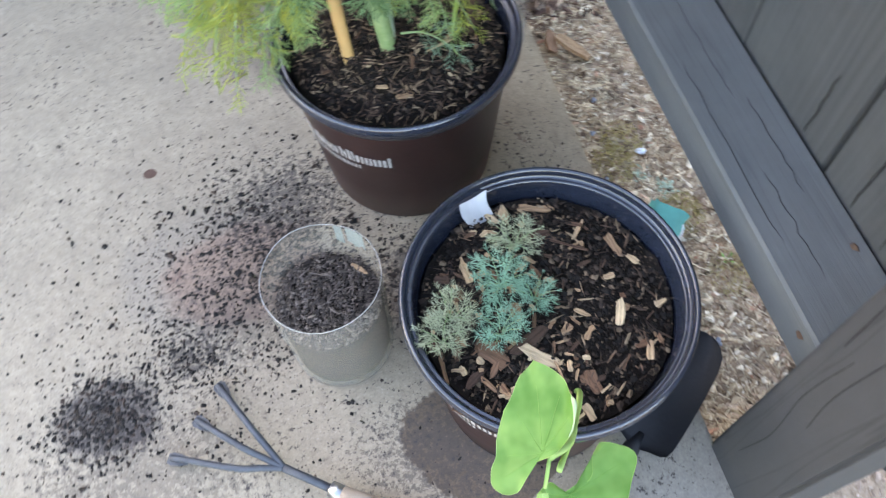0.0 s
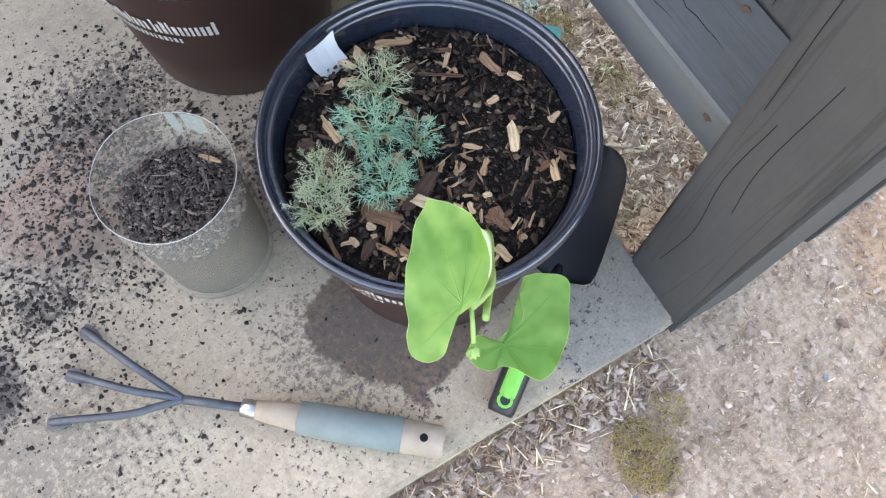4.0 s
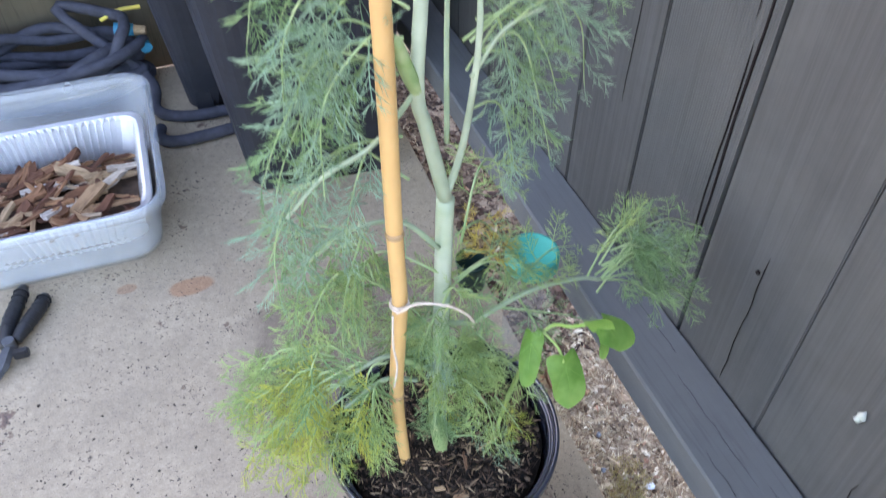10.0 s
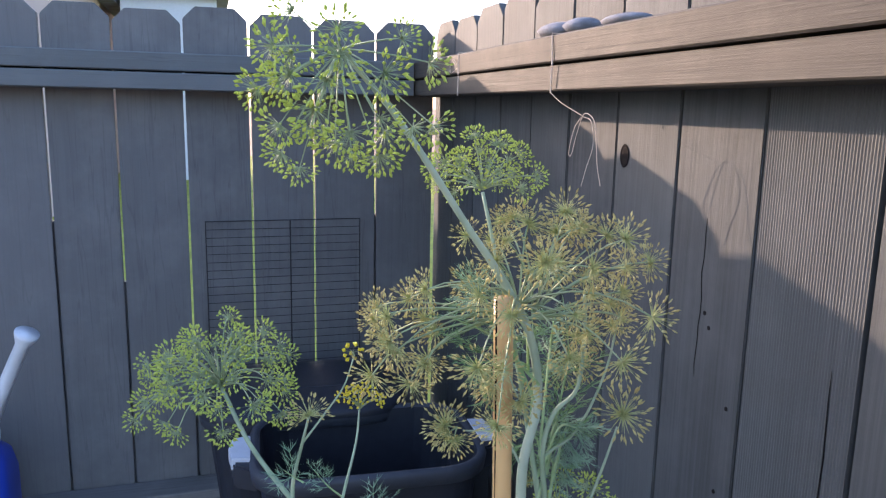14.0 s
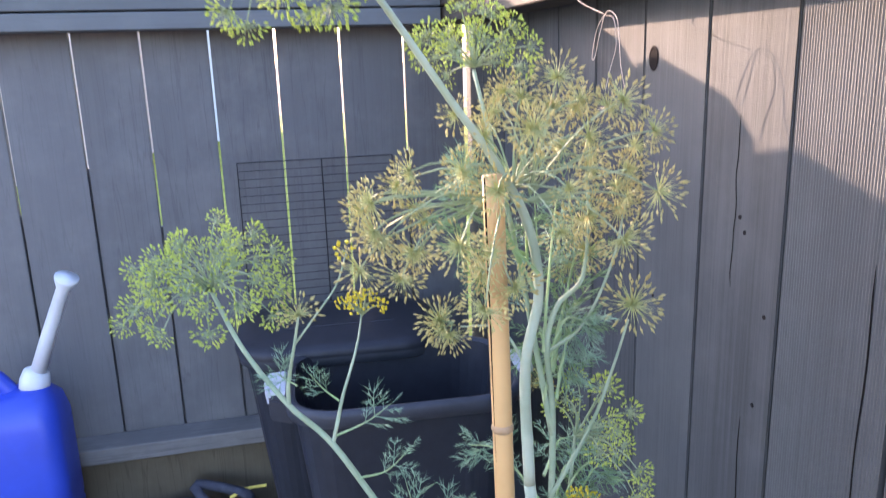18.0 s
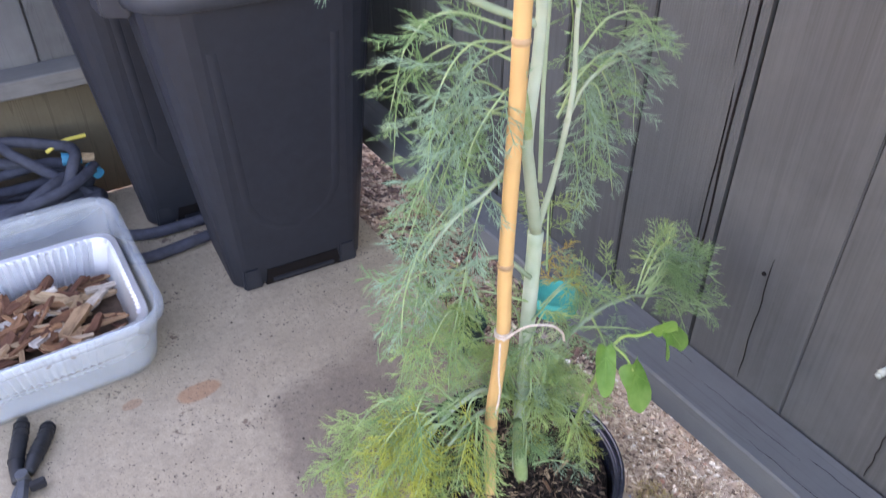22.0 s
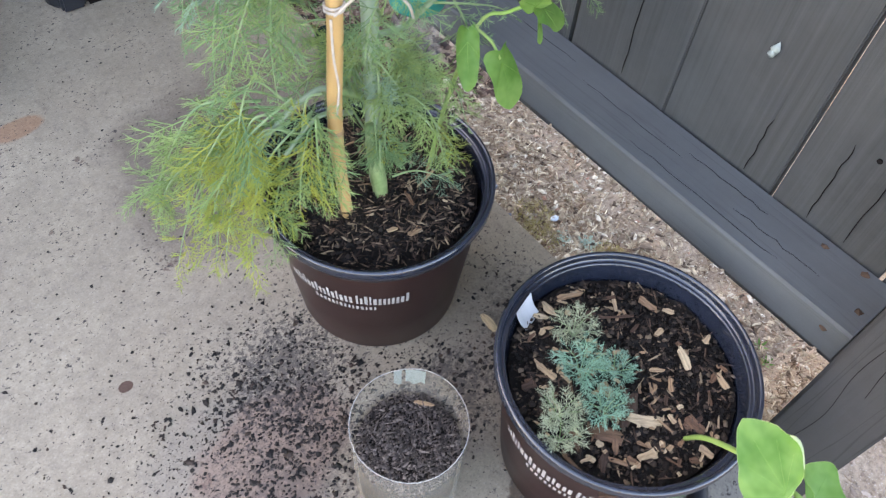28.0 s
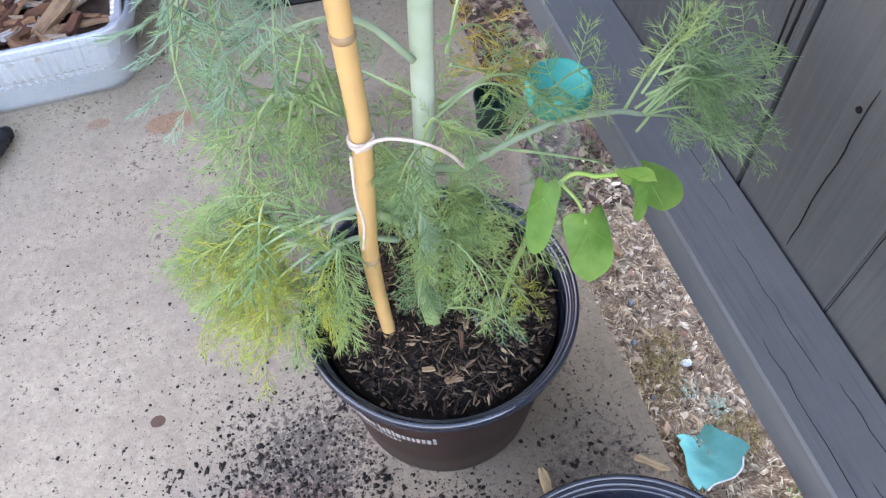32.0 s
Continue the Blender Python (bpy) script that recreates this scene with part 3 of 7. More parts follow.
g = Geo()
for i in range(40):
    for k in range(30):
        g.v.append((-20 + i, 2.0 + k * 0.6, -0.02 + 0.02 * noise.noise((i * 0.7, k * 0.7, 2))))
for i in range(39):
    for k in range(29):
        a = i * 30 + k
        g.f.append((a, a + 30, a + 31, a + 1))
solid("lawn", g, M["lawn"], "yellow-green lawn beyond the fence", kind="structure")

# ---- neighbouring house beyond the far fence ----
house = thing("neighbour_house", "pinkish stucco house with a grey roof beyond the fence", "house", (-9, 9, 0))
part("wall", Geo().box((-16, 9, -0.05), (-1.6, 17, 2.75)), M["plaster"], house)
part("roof", Geo().box((-16.5, 8.75, 2.75), (-1.35, 17.4, 2.95)).box((-16.5, 9.2, 2.95), (-1.35, 17.0, 4.1), (1, 0.05)), M["roof"], house)
win = part("window", Geo().box((-4.3, 8.93, 1.25), (-2.75, 9.0, 2.35)), M["spout"], house, "white window frame")
sub("pane", Geo().box((-4.2, 8.915, 1.33), (-3.56, 8.93, 2.27)).box((-3.49, 8.915, 1.33), (-2.85, 8.93, 2.27)), M["glass_dark"], win)
shed = thing("shed", "small pale outbuilding with a grey roof beyond the fence", "shed", (-0.8, 14, 0))
part("wall", Geo().box((-1.3, 13.2, -0.05), (0.15, 15, 2.9)), M["spout"], shed)
part("roof", Geo().box((-1.5, 13.0, 2.9), (0.35, 15.2, 3.3), (1, 0.6)), M["roof"], shed)

# ---- fences ----
GAP = [0.011, *(-0.008 + 0.1555 * k for k in range(1, 13))]


def picket(y0, y1, x0, x1, z0, z1, ear=0.028, ridges=0):
    """An upright dog-eared board in a frame where y runs along the fence and x through it."""
    gg = Geo()
    if ridges:
        prof = []
        for k in range(ridges + 1):
            yk = y0 + (y1 - y0) * k / ridges
            prof += [(x0, yk), (x0 + 0.0007, yk + (y1 - y0) / ridges * 0.5)] if k < ridges else [(x0, yk)]
        prof += [(x1, y1), (x1, y0)]
        gg.loft([[(px, py, z) for px, py in prof] for z in (z0, z1)], True, True)
        return gg
    outline = [(y0, z0), (y1, z0), (y1, z1 - ear), (y1 - ear, z1), (y0 + ear, z1), (y0, z1 - ear)]
    gg.loft([[(x, y, z) for y, z in outline] for x in (x0, x1)], True, True)
    return gg


side = thing("fence_side", "dark stained board fence with weathered rails", "fence", (FX, 0.8, 0), kind="structure")
boards = [part("board", picket(-0.09, GAP[0] - 0.0022, FX + 0.001, FX + 0.018, 0.065, TOP - 0.004), M["fence"], side, bevel=0.0015)]
for k in range(len(GAP) - 1):
    y0, y1 = GAP[k] + (0.0004 if k == 2 else 0.0022), GAP[k + 1] - (0.0004 if k == 1 else 0.0022)
    dx = rng.uniform(0, 0.0025)
    b = part("board", picket(y0, y1, FX + dx, FX + 0.017 + dx, 0.065, TOP + rng.uniform(-0.012, 0.008), ridges=40 if k == 3 else 0), M["fence"], side, bevel=0.0 if k == 3 else 0.0015)
    boards.append(b)
for k in range(2, len(GAP)):  # unseen strips added on the far side block light, leave only one slit open
    part("batten", Geo().box((FX + 0.022, GAP[k] - 0.05, 0.06), (FX + 0.036, GAP[k] + 0.05, TOP - 0.02)), M["fence"], side)


def rail(x0, x1, y0, y1, z0, z1, mat, parent, along="y", name="rail", label=""):
    """A sawn rail; its grain runs along its length."""
    length = (y1 - y0) if along == "y" else (x1 - x0)
    a, b = ((x1 - x0), (z1 - z0)) if along == "y" else ((y1 - y0), (z1 - z0))
    gg = Geo()
    rings = []
    for i in range(13):
        t = i / 12
        wob = 0.0012 * noise.noise((t * 5 + x0 * 7, z0 * 13, y0))
        rings.append([(sx * a / 2 + wob, sy * b / 2 + wob * 0.6, (t - 0.5) * length) for sx, sy in ((-0.94, -1), (0.94, -1), (1, -0.88), (1, 0.88), (0.94, 1), (-0.94, 1), (-1, 0.88), (-1, -0.88))])
    gg.loft(rings, True, True)
    ob = new(name, gg.mesh(name, mat, False))
    ob.parent = parent
    c = Vector(((x0 + x1) / 2, (y0 + y1) / 2, (z0 + z1) / 2))
    ob.location = c - parent.location
    if along == "y":
        ob.rotation_euler = (radians(-90), 0, 0)
    else:
        ob.rotation_euler = (radians(90), 0, radians(90))
    if label:
        tagged(ob, label)
    return ob


rail(0.395, FX - 0.001, -0.010, BY - 0.09, 0.172, 0.219, M["rail"], side)
for x, y0, y1 in ((0.412, 0.09, 0.30), (0.43, 0.05, 0.16), (0.440, 0.24, 0.40), (0.453, 0.13, 0.24), (0.456, 0.42, 0.52), (0.446, 0.8, 1.1)):
    part("crack", Geo().tube([(x + 0.0042 * noise.noise((x * 60, k * 0.7, y0)), y0 + (y1 - y0) * k / 10, 0.2189) for k in range(11)], [0.0001] + [0.0004] * 9 + [0.0001], 5), M["hole"], side)
rail(0.398, FX - 0.001, -0.010, BY - 0.002, 1.252, 1.289, M["beam"], side, label="sun-bleached upper rail board")
rail(0.395, FX - 0.001, -0.010, BY - 0.002, 1.2925, 1.332, M["beam"], side, label="sun-bleached upper rail board")
post = part("post", Geo().box((0.366, -0.090, -0.10), (0.456, -0.012, TOP + 0.02)), M["post"], side, "dark grey corner post with cracks", bevel=0.004)
# cracks and a knot on the post
for pts in (((0.3655, -0.036, 0.06), (0.3652, -0.042, 0.14), (0.3652, -0.034, 0.22), (0.3654, -0.038, 0.30)), ((0.3654, -0.054, 0.20), (0.3652, -0.048, 0.26), (0.3654, -0.052, 0.36)), ((0.3654, -0.026, 0.30), (0.3652, -0.023, 0.40), (0.3654, -0.026, 0.5))):
    sub("crack", Geo().tube(curve_points(pts, 4), 0.00025, 4), M["hole"], post)

far = thing("fence_far", "dark stained board fence with open slits", "fence", (-1.2, BY, 0), kind="structure")
xs = [0.47, 0.318, 0.163, 0.012, -0.137, -0.287, -0.432, -0.588]
while xs[-1] > -3.2:
    xs.append(xs[-1] - 0.153)
for k in range(len(xs) - 1):
    gg = picket(xs[k + 1] + 0.0028, xs[k] - 0.0028, 0, 0.016, 0.06, TOP + rng.uniform(-0.012, 0.006))
    gg.v = [(y, BY + 0.001 * (k % 2) + x, z) for x, y, z in gg.v]
    part("board", gg, M["fence_back"], far, bevel=0.0015)
rail(-3.2, FX - 0.003, BY - 0.085, BY - 0.001, 0.250, 0.290, M["rail_back"], far, "x")
rail(-3.2, 0.393, BY - 0.085, BY - 0.001, 1.252, 1.289, M["rail"], far, "x")
rail(-3.2, 0.393, BY - 0.085, BY - 0.001, 1.2925, 1.332, M["rail"], far, "x")
part("kick_board", Geo().box((-3.2, BY - 0.020, -0.06), (FX - 0.003, BY - 0.002, 0.249)), M["kick"], far, "weathered brown board at the ground")

for k, top in enumerate((0.3, 0.95, 0.3, 0.3, 0.45, 0.80, 0.95, 0.85, 1.1, 0.9), 0):  # unseen strips added behind block light in the lower slits
    part("batten", Geo().box((xs[k] - 0.045, BY + 0.020, 0.0), (xs[k] + 0.045, BY + 0.034, top)), M["fence_back"], far)

# cracks that run up the boards of the side fence
for y, z0, z1, w in ((0.372, 0.225, 0.42, 0.0007), (0.185, 0.222, 0.30, 0.0006), (0.105, 0.222, 0.33, 0.0006), (0.06, 0.225, 0.36, 0.0006), (0.49, 0.62, 0.98, 0.0008), (0.475, 0.35, 0.75, 0.0016), (0.482, 0.30, 0.60, 0.001), (0.665, 0.42, 0.75, 0.0007), (0.70, 0.9, 1.1, 0.0006)):
    c = [(FX - 0.0002, y + 0.0035 * noise.noise((k * 0.45, y * 40, z0)), z0 + (z1 - z0) * k / 12) for k in range(13)]
    part("crack", Geo().tube(c, [0.0002] + [w] * 11 + [0.0002], 5), M["hole"], side)

# nails, knots and a resin blob on the side fence
for y, z in ((0.636, 0.883), (0.68, 0.969), (0.645, 0.774), (0.878, 0.836), (0.38, 0.393), (0.69, 0.985), (0.55, 0.31), (0.08, 0.33)):
    nl = Geo().lathe(((0.0001, -0.0006), (0.0028, -0.0004), (0.0028, 0.003)), 10)
    nl.v = [(FX + c, y + a, z + b) for a, b, c in nl.v]
    part("nail", nl, M["hole"], side)
kn = Geo().lathe(((0.0001, 0.0), (0.009, 0.0), (0.011, -0.0008), (0.0125, 0.0)), 20)
kn.v = [(FX - 0.0006 + z, 0.898 + x, 1.162 + y * 1.35) for x, y, z in kn.v]
part("knot_hole", kn, M["hole"], side)
rb = Geo()
rb.lump((FX - 0.001, 0.215, 0.368), 0.003, 0.0058, 0.0088, 0, 0.3)
rb.lump((FX - 0.001, 0.2175, 0.363), 0.0025, 0.004, 0.007, 0, 0.3)
part("resin_blob", rb, M["resin"], side, "pale resin blob", smooth=True)
for y, x, z in ((0.003, 0.426, 0.2192), (0.070, 0.466, 0.2192), (0.015, 0.3948, 0.204), (0.022, 0.469, 0.2192)):
    sc = Geo()
    sc.lump((x, y, z), 0.004, 0.005, 0.0022)
    part("rusty_nail", sc, M["shred"], side)

# ---- loose stones and string on the upper rail ----
for (x, y, sx, sy, sz) in ((0.432, 1.03, 0.03, 0.05, 0.013), (0.428, 0.945, 0.028, 0.034, 0.012), (0.435, 0.835, 0.03, 0.048, 0.009)):
    gg = Geo()
    for i in range(7):
        t = i / 6 * math.pi
        gg.v.extend((x + sx * math.sin(t) * math.cos(a) * (1 + 0.12 * noise.noise((a, t * 2, y))), y + sy * math.sin(t) * math.sin(a) * (1 + 0.15 * noise.noise((a * 2, t, x * 9))), 1.332 + sz * 0.9 - sz * math.cos(t)) for a in [2 * math.pi * k / 12 for k in range(12)])
    for i in range(6):
        for k in range(12):
            a, b = i * 12 + k, i * 12 + (k + 1) % 12
            gg.f.append((a, b, b + 12, a + 12))
    solid("stone", gg, M["stone"], "flat grey stone lying on the fence rail", "stone", group="stones on the rail", smooth=True)
tw = thing("garden_twine", "pale twine tied round the fence rail with a hanging loop", "string", (0.39, 0.95, 1.3))
for y in (1.406, 0.972):
    part("wrap", Geo().tube([(0.3935, y, 1.25), (0.3925, y - 0.004, 1.29), (0.3935, y + 0.003, 1.334), (0.47, y + 0.004, 1.334)], 0.0011, 5), M["twine"], tw)
part("tail", Geo().tube(curve_points(((0.393, 0.972, 1.25), (0.391, 0.93, 1.235), (0.388, 0.86, 1.218))), 0.0005, 5), M["twine"], tw)
part("loop", Geo().tube(curve_points(((0.388, 0.86, 1.216), (0.386, 0.875, 1.20), (0.386, 0.888, 1.168), (0.385, 0.878, 1.165), (0.386, 0.866, 1.195), (0.388, 0.852, 1.220), (0.388, 0.825, 1.212), (0.386, 0.812, 1.185), (0.386, 0.806, 1.155), (0.386, 0.795, 1.13))), 0.0005, 5), M["twine"], tw)
part("loop", Geo().tube(curve_points(((0.388, 0.855, 1.216), (0.387, 0.83, 1.21), (0.387, 0.822, 1.18), (0.386, 0.835, 1.15), (0.385, 0.845, 1.125))), 0.0005, 5), M["twine"], tw)
part("bow", Geo().tube(curve_points(((0.3925, 1.41, 1.31), (0.391, 1.43, 1.322), (0.391, 1.45, 1.31), (0.391, 1.445, 1.295), (0.3925, 1.412, 1.303))), 0.0005, 5), M["twine"], tw)

# ---- wire rack on the far fence ----
rk = thing("wire_rack", "black wire cooling rack hanging on the far fence", "rack", (0.08, BY - 0.02, 0.75))
RX0, RX1, RZ0, RZ1 = -0.10, 0.275, 0.56, 0.945
part("frame", Geo().tube([(RX0, BY - 0.012, RZ0), (RX1, BY - 0.012, RZ0), (RX1, BY - 0.012, RZ1), (RX0, BY - 0.012, RZ1), (RX0, BY - 0.012, RZ0)], 0.0018, 6), M["wire"], rk)
for k in range(1, 19):
    z = RZ0 + (RZ1 - RZ0) * k / 19
    part("wire", Geo().tube([(RX0, BY - 0.011, z), (RX1, BY - 0.011, z)], 0.0008, 5), M["wire"], rk)
part("crossbar", Geo().tube([(0.10, BY - 0.015, RZ0), (0.10, BY - 0.015, RZ1)], 0.0018, 6), M["wire"], rk)

# ---- pots ----
P1, P2 = Vector((0.1593, 0.4285, 0)), Vector((0.2135, 0.106, 0))
PZ = 0.882  # height of the pots


def on_wall(c, girth, angle, z, out=0.0):
    """A point of a pot's outer wall."""
    r = girth * (0.0945 + (0.1125 - 0.0945) * z / 0.207) + out
    return (c.x + r * math.cos(angle), c.y + r * math.sin(angle), z * PZ)


def flower_pot(c, girth, label, a0, a1):
    p = thing("flower_pot", label, "pot", c, group="nursery pots")
    q = (c.x, c.y)
    part("wall", Geo().lathe([(r * girth, z * PZ) for r, z in ((0.0001, 0.003), (0.088, 0.003), (0.0922, 0.0), (0.0948, 0.005), (0.1008, 0.073), (0.1067, 0.141), (0.1125, 0.207))], 72, q), M["pot_body"], p, "glossy brown wall", smooth=True)
    part("rim", Geo().lathe([(r * girth, z * PZ) for r, z in ((0.1125, 0.205), (0.1165, 0.208), (0.1175, 0.216), (0.1215, 0.22), (0.1235, 0.226), (0.1232, 0.2335), (0.1217, 0.2362), (0.1200, 0.2365), (0.1184, 0.2350), (0.1178, 0.2310), (0.1170, 0.2268), (0.1150, 0.2258), (0.1136, 0.2268), (0.1124, 0.2258), (0.1117, 0.2225), (0.1108, 0.2140), (0.1078, 0.197), (0.1005, 0.15))], 96, q), M["pot_rim"], p, "black rolled rim with an inner step", smooth=True)
    # a two-line printed emblem as plain blocks
    def block(f0, f1, z0, z1):
        gg = Geo()
        n = max(2, int((f1 - f0) * 30))
        rows = []
        for k in range(n + 1):
            a = a0 + (a1 - a0) * (f0 + (f1 - f0) * k / n)
            rows.append((on_wall(c, girth, a, z0, 0.0012), on_wall(c, girth, a, z1, 0.0012)))
        for k in range(n):
            gg.add((rows[k][0], rows[k + 1][0], rows[k + 1][1], rows[k][1]), ((0, 1, 2, 3),))
        part("printed_block", gg, M["print"], p)
    local = random.Random(3)
    f = 0.0
    while f < 0.98:
        w = local.uniform(0.012, 0.028)
        tall = local.random() < 0.3 or abs(f - 0.58) < 0.03
        block(f, min(1, f + w), 0.141, 0.1635 if tall else 0.1570)
        f += w + (0.014 if abs(f - 0.52) > 0.03 else 0.03)
    f = 0.22
    while f < 0.72:
        w = local.uniform(0.012, 0.024)
        block(f, f + w, 0.126, 0.1345)
        f += w + 0.016
    return p


flower_pot(P1, 1.055, "brown nursery pot holding the tall dill on the slab", radians(-178), radians(-108))
flower_pot(P2, 1.015, "brown nursery pot with bark and dill seedlings beside the post", radians(-200), radians(-118))


def soil_bed(name, c, r, z, label, seed, chips, shreds, dome=0.004, crumb="crumb", grains=3600, coarse=0.0036, taper=0.9, shred="shred"):
    """Lumpy soil with loose crumbs, shredded bark and separate chips."""
    rnd = random.Random(seed)
    s = thing(name, label, "soil", (c.x, c.y, z))
    gg = Geo()
    n = 40
    for i in range(13):
        for k in range(n):
            a, rr = 2 * math.pi * k / n, r * i / 12
            x, y = c.x + rr * math.cos(a), c.y + rr * math.sin(a)
            gg.v.append((x, y, z + dome * (1 - (i / 12) ** 2) + 0.006 * noise.noise((x * 45, y * 45, seed)) + 0.003 * noise.noise((x * 120, y * 120, seed))))
    for i in range(12):
        for k in range(n):
            a, b = i * n + k, i * n + (k + 1) % n
            gg.f.append((a, b, b + n, a + n))
    low = Geo().lathe(((r, z), (r * taper, z - 0.094), (0.0001, z - 0.094)), n, (c.x, c.y))
    gg.add(low.v, low.f)
    part("bed", gg, M["soil"], s, smooth=True)
    cr = Geo()
    for _ in range(grains):
        a, rr = rnd.uniform(0, 6.283), r * 0.985 * math.sqrt(rnd.random())
        x, y = c.x + rr * math.cos(a), c.y + rr * math.sin(a)
        w = 0.0007 + coarse * rnd.random() ** 3
        cr.lump((x, y, z + dome * (1 - (rr / r) ** 2) + rnd.uniform(0.0, 0.005)), w, w * rnd.uniform(0.4, 1), w * 0.6, rnd.uniform(0, 6.3))
    tagged(part("crumb_layer", cr, M[crumb], s), kind="stuff")
    sh = Geo()
    for _ in range(shreds):
        a, rr = rnd.uniform(0, 6.283), r * 0.96 * math.sqrt(rnd.random())
        x, y = c.x + rr * math.cos(a), c.y + rr * math.sin(a)
        l, w, t = rnd.uniform(0.002, 0.009), rnd.uniform(0.0005, 0.0014), rnd.uniform(0, 6.3)
        sh.lump((x, y, z + dome * (1 - (rr / r) ** 2) + rnd.uniform(0.002, 0.008)), l, w, 0.0009, t)
    tagged(part("shred_layer", sh, M[shred], s), kind="stuff")
    for (u, v, l, w, t) in chips:
        ob = part("bark_chip", splinter(rnd, l, w), M["chip"], s)
        ob.location = Vector((c.x + u, c.y + v, z + dome * (1 - (u * u + v * v) / r ** 2) + 0.004 + rnd.uniform(0.001, 0.004))) - s.location
        ob.rotation_euler = (rnd.uniform(-0.3, 0.3), rnd.uniform(-0.25, 0.25), t)
    return s


def splinter(rnd, l, w, h=0.2):
    """A ragged piece of bark about l long and w wide."""
    gg = Geo()
    rings = []
    for i, (t, k) in enumerate(((-0.5, rnd.uniform(0.1, 0.8)), (-0.36, 0.95), (0.0, 1.0), (0.34, 0.9), (0.5, rnd.uniform(0.1, 0.8)))):
        k *= rnd.uniform(0.6, 1.2)
        y = rnd.uniform(-0.12, 0.12) * w
        hh = w * h * rnd.uniform(0.4, 1.1)
        t += rnd.uniform(-0.05, 0.05)
        rings.append([((t + rnd.uniform(-0.06, 0.06)) * l, y - w / 2 * k, -hh / 2), (t * l, y + w / 2 * k, -hh / 2 + rnd.uniform(-0.1, 0.1) * w), (t * l, y + w / 2 * k * 0.8, hh / 2), (t * l, y - w / 2 * k * 0.7, hh / 2 * rnd.uniform(0.5, 1.2))])
    return gg.loft(rings, True, True)


cr2 = random.Random(11)
chips2 = [(-0.022, -0.026, 0.040, 0.013, 0.43), (-0.054, -0.030, 0.030, 0.017, -0.76), (-0.017, -0.042, 0.040, 0.012, -0.69), (0.017, -0.072, 0.021, 0.014, -1.42), (0.005, -0.095, 0.014, 0.011, -1.18), (-0.097, -0.030, 0.032, 0.005, -1.64), (0.025, 0.098, 0.030, 0.008, -0.31), (0.013, 0.069, 0.029, 0.009, -0.07),
          (-0.055, 0.051, 0.026, 0.009, -1.49), (0.078, 0.041, 0.022, 0.009, -1.34), (0.063, 0.013, 0.009, 0.007, 0.12), (0.059, -0.023, 0.025, 0.007, -1.98), (0.071, -0.059, 0.018, 0.008, -1.98), (0.053, 0.065, 0.027, 0.004, 0.84), (0.038, 0.052, 0.036, 0.004, -0.68), (-0.077, 0.050, 0.013, 0.009, -0.35), (-0.025, 0.001, 0.019, 0.014, -1.46), (0.097, -0.021, 0.011, 0.007, 0.29),
          (-0.006, 0.100, 0.018, 0.009, 1.45), (0.089, 0.024, 0.012, 0.006, -0.96), (-0.065, -0.052, 0.018, 0.006, -1.06), (-0.092, -0.067, 0.016, 0.007, -0.66), (-0.075, -0.045, 0.022, 0.009, 0.6), (-0.04, -0.065, 0.02, 0.01, -0.3)]
for _ in range(190):
    a, rr = cr2.uniform(0, 6.283), 0.1 * math.sqrt(cr2.random())
    x, y = rr * math.cos(a), rr * math.sin(a)
    if x < 0.012 - 0.2 * y * (y < 0) or cr2.random() < 0.3:
        chips2.append((x, y, 0.004 + 0.012 * cr2.random() ** 1.3, cr2.uniform(0.002, 0.0065), cr2.uniform(0, 3.1)))
chips1 = [(0.005, -0.052, 0.022, 0.005, 1.35), (0.035, -0.042, 0.030, 0.0035, 0.25), (-0.01, -0.083, 0.018, 0.010, 0.2), (0.048, -0.03, 0.016, 0.004, 0.7), (0.085, 0.0, 0.022, 0.010, 1.0), (0.075, -0.035, 0.018, 0.0035, 1.3), (-0.03, -0.07, 0.012, 0.005, -0.2)]
for _ in range(12):
    a, rr = cr2.uniform(0, 6.283), 0.1 * math.sqrt(cr2.random())
    chips1.append((rr * math.cos(a), rr * math.sin(a), cr2.uniform(0.006, 0.014), cr2.uniform(0.002, 0.004), cr2.uniform(0, 3.1)))
soil_bed("potting_soil", P1, 0.1125, 0.181, "dark potting soil with shredded bark round the dill", 21, chips1, 1900, 0.036)
chips2 = [(x - 0.003, y - 0.0055, l, w, t) for x, y, l, w, t in chips2]
soil_bed("potting_soil", P2, 0.1088, 0.177, "dark potting soil strewn with pale bark chips", 22, chips2, 380, 0.006, grains=5200)

# plant tag on the pot with the seedlings
tg = Geo()
R = 0.1130
for i in range(5):
    for k in range(4):
        a = radians(108) + (k - 1.5) * 0.085 + 0.02 * math.sin(i)
        tg.v.append((P2.x + (R - i * 0.0035) * math.cos(a), P2.y + (R - i * 0.0035) * math.sin(a), 0.2025 - i * 0.0062 + (0.003 if k in (0, 3) else 0)))
for i in range(4):
    for k in range(3):
        a = i * 4 + k
        tg.f.append((a, a + 1, a + 5, a + 4))
tg.add([(x * 0.999 + 0.0006, y * 0.999, z) for x, y, z in tg.v[:20]], [tuple(reversed(f)) for f in tg.f[:12]])
solid("plant_tag", tg, M["tag"], "blank white plant tag tucked inside the pot rim", "plant tag")

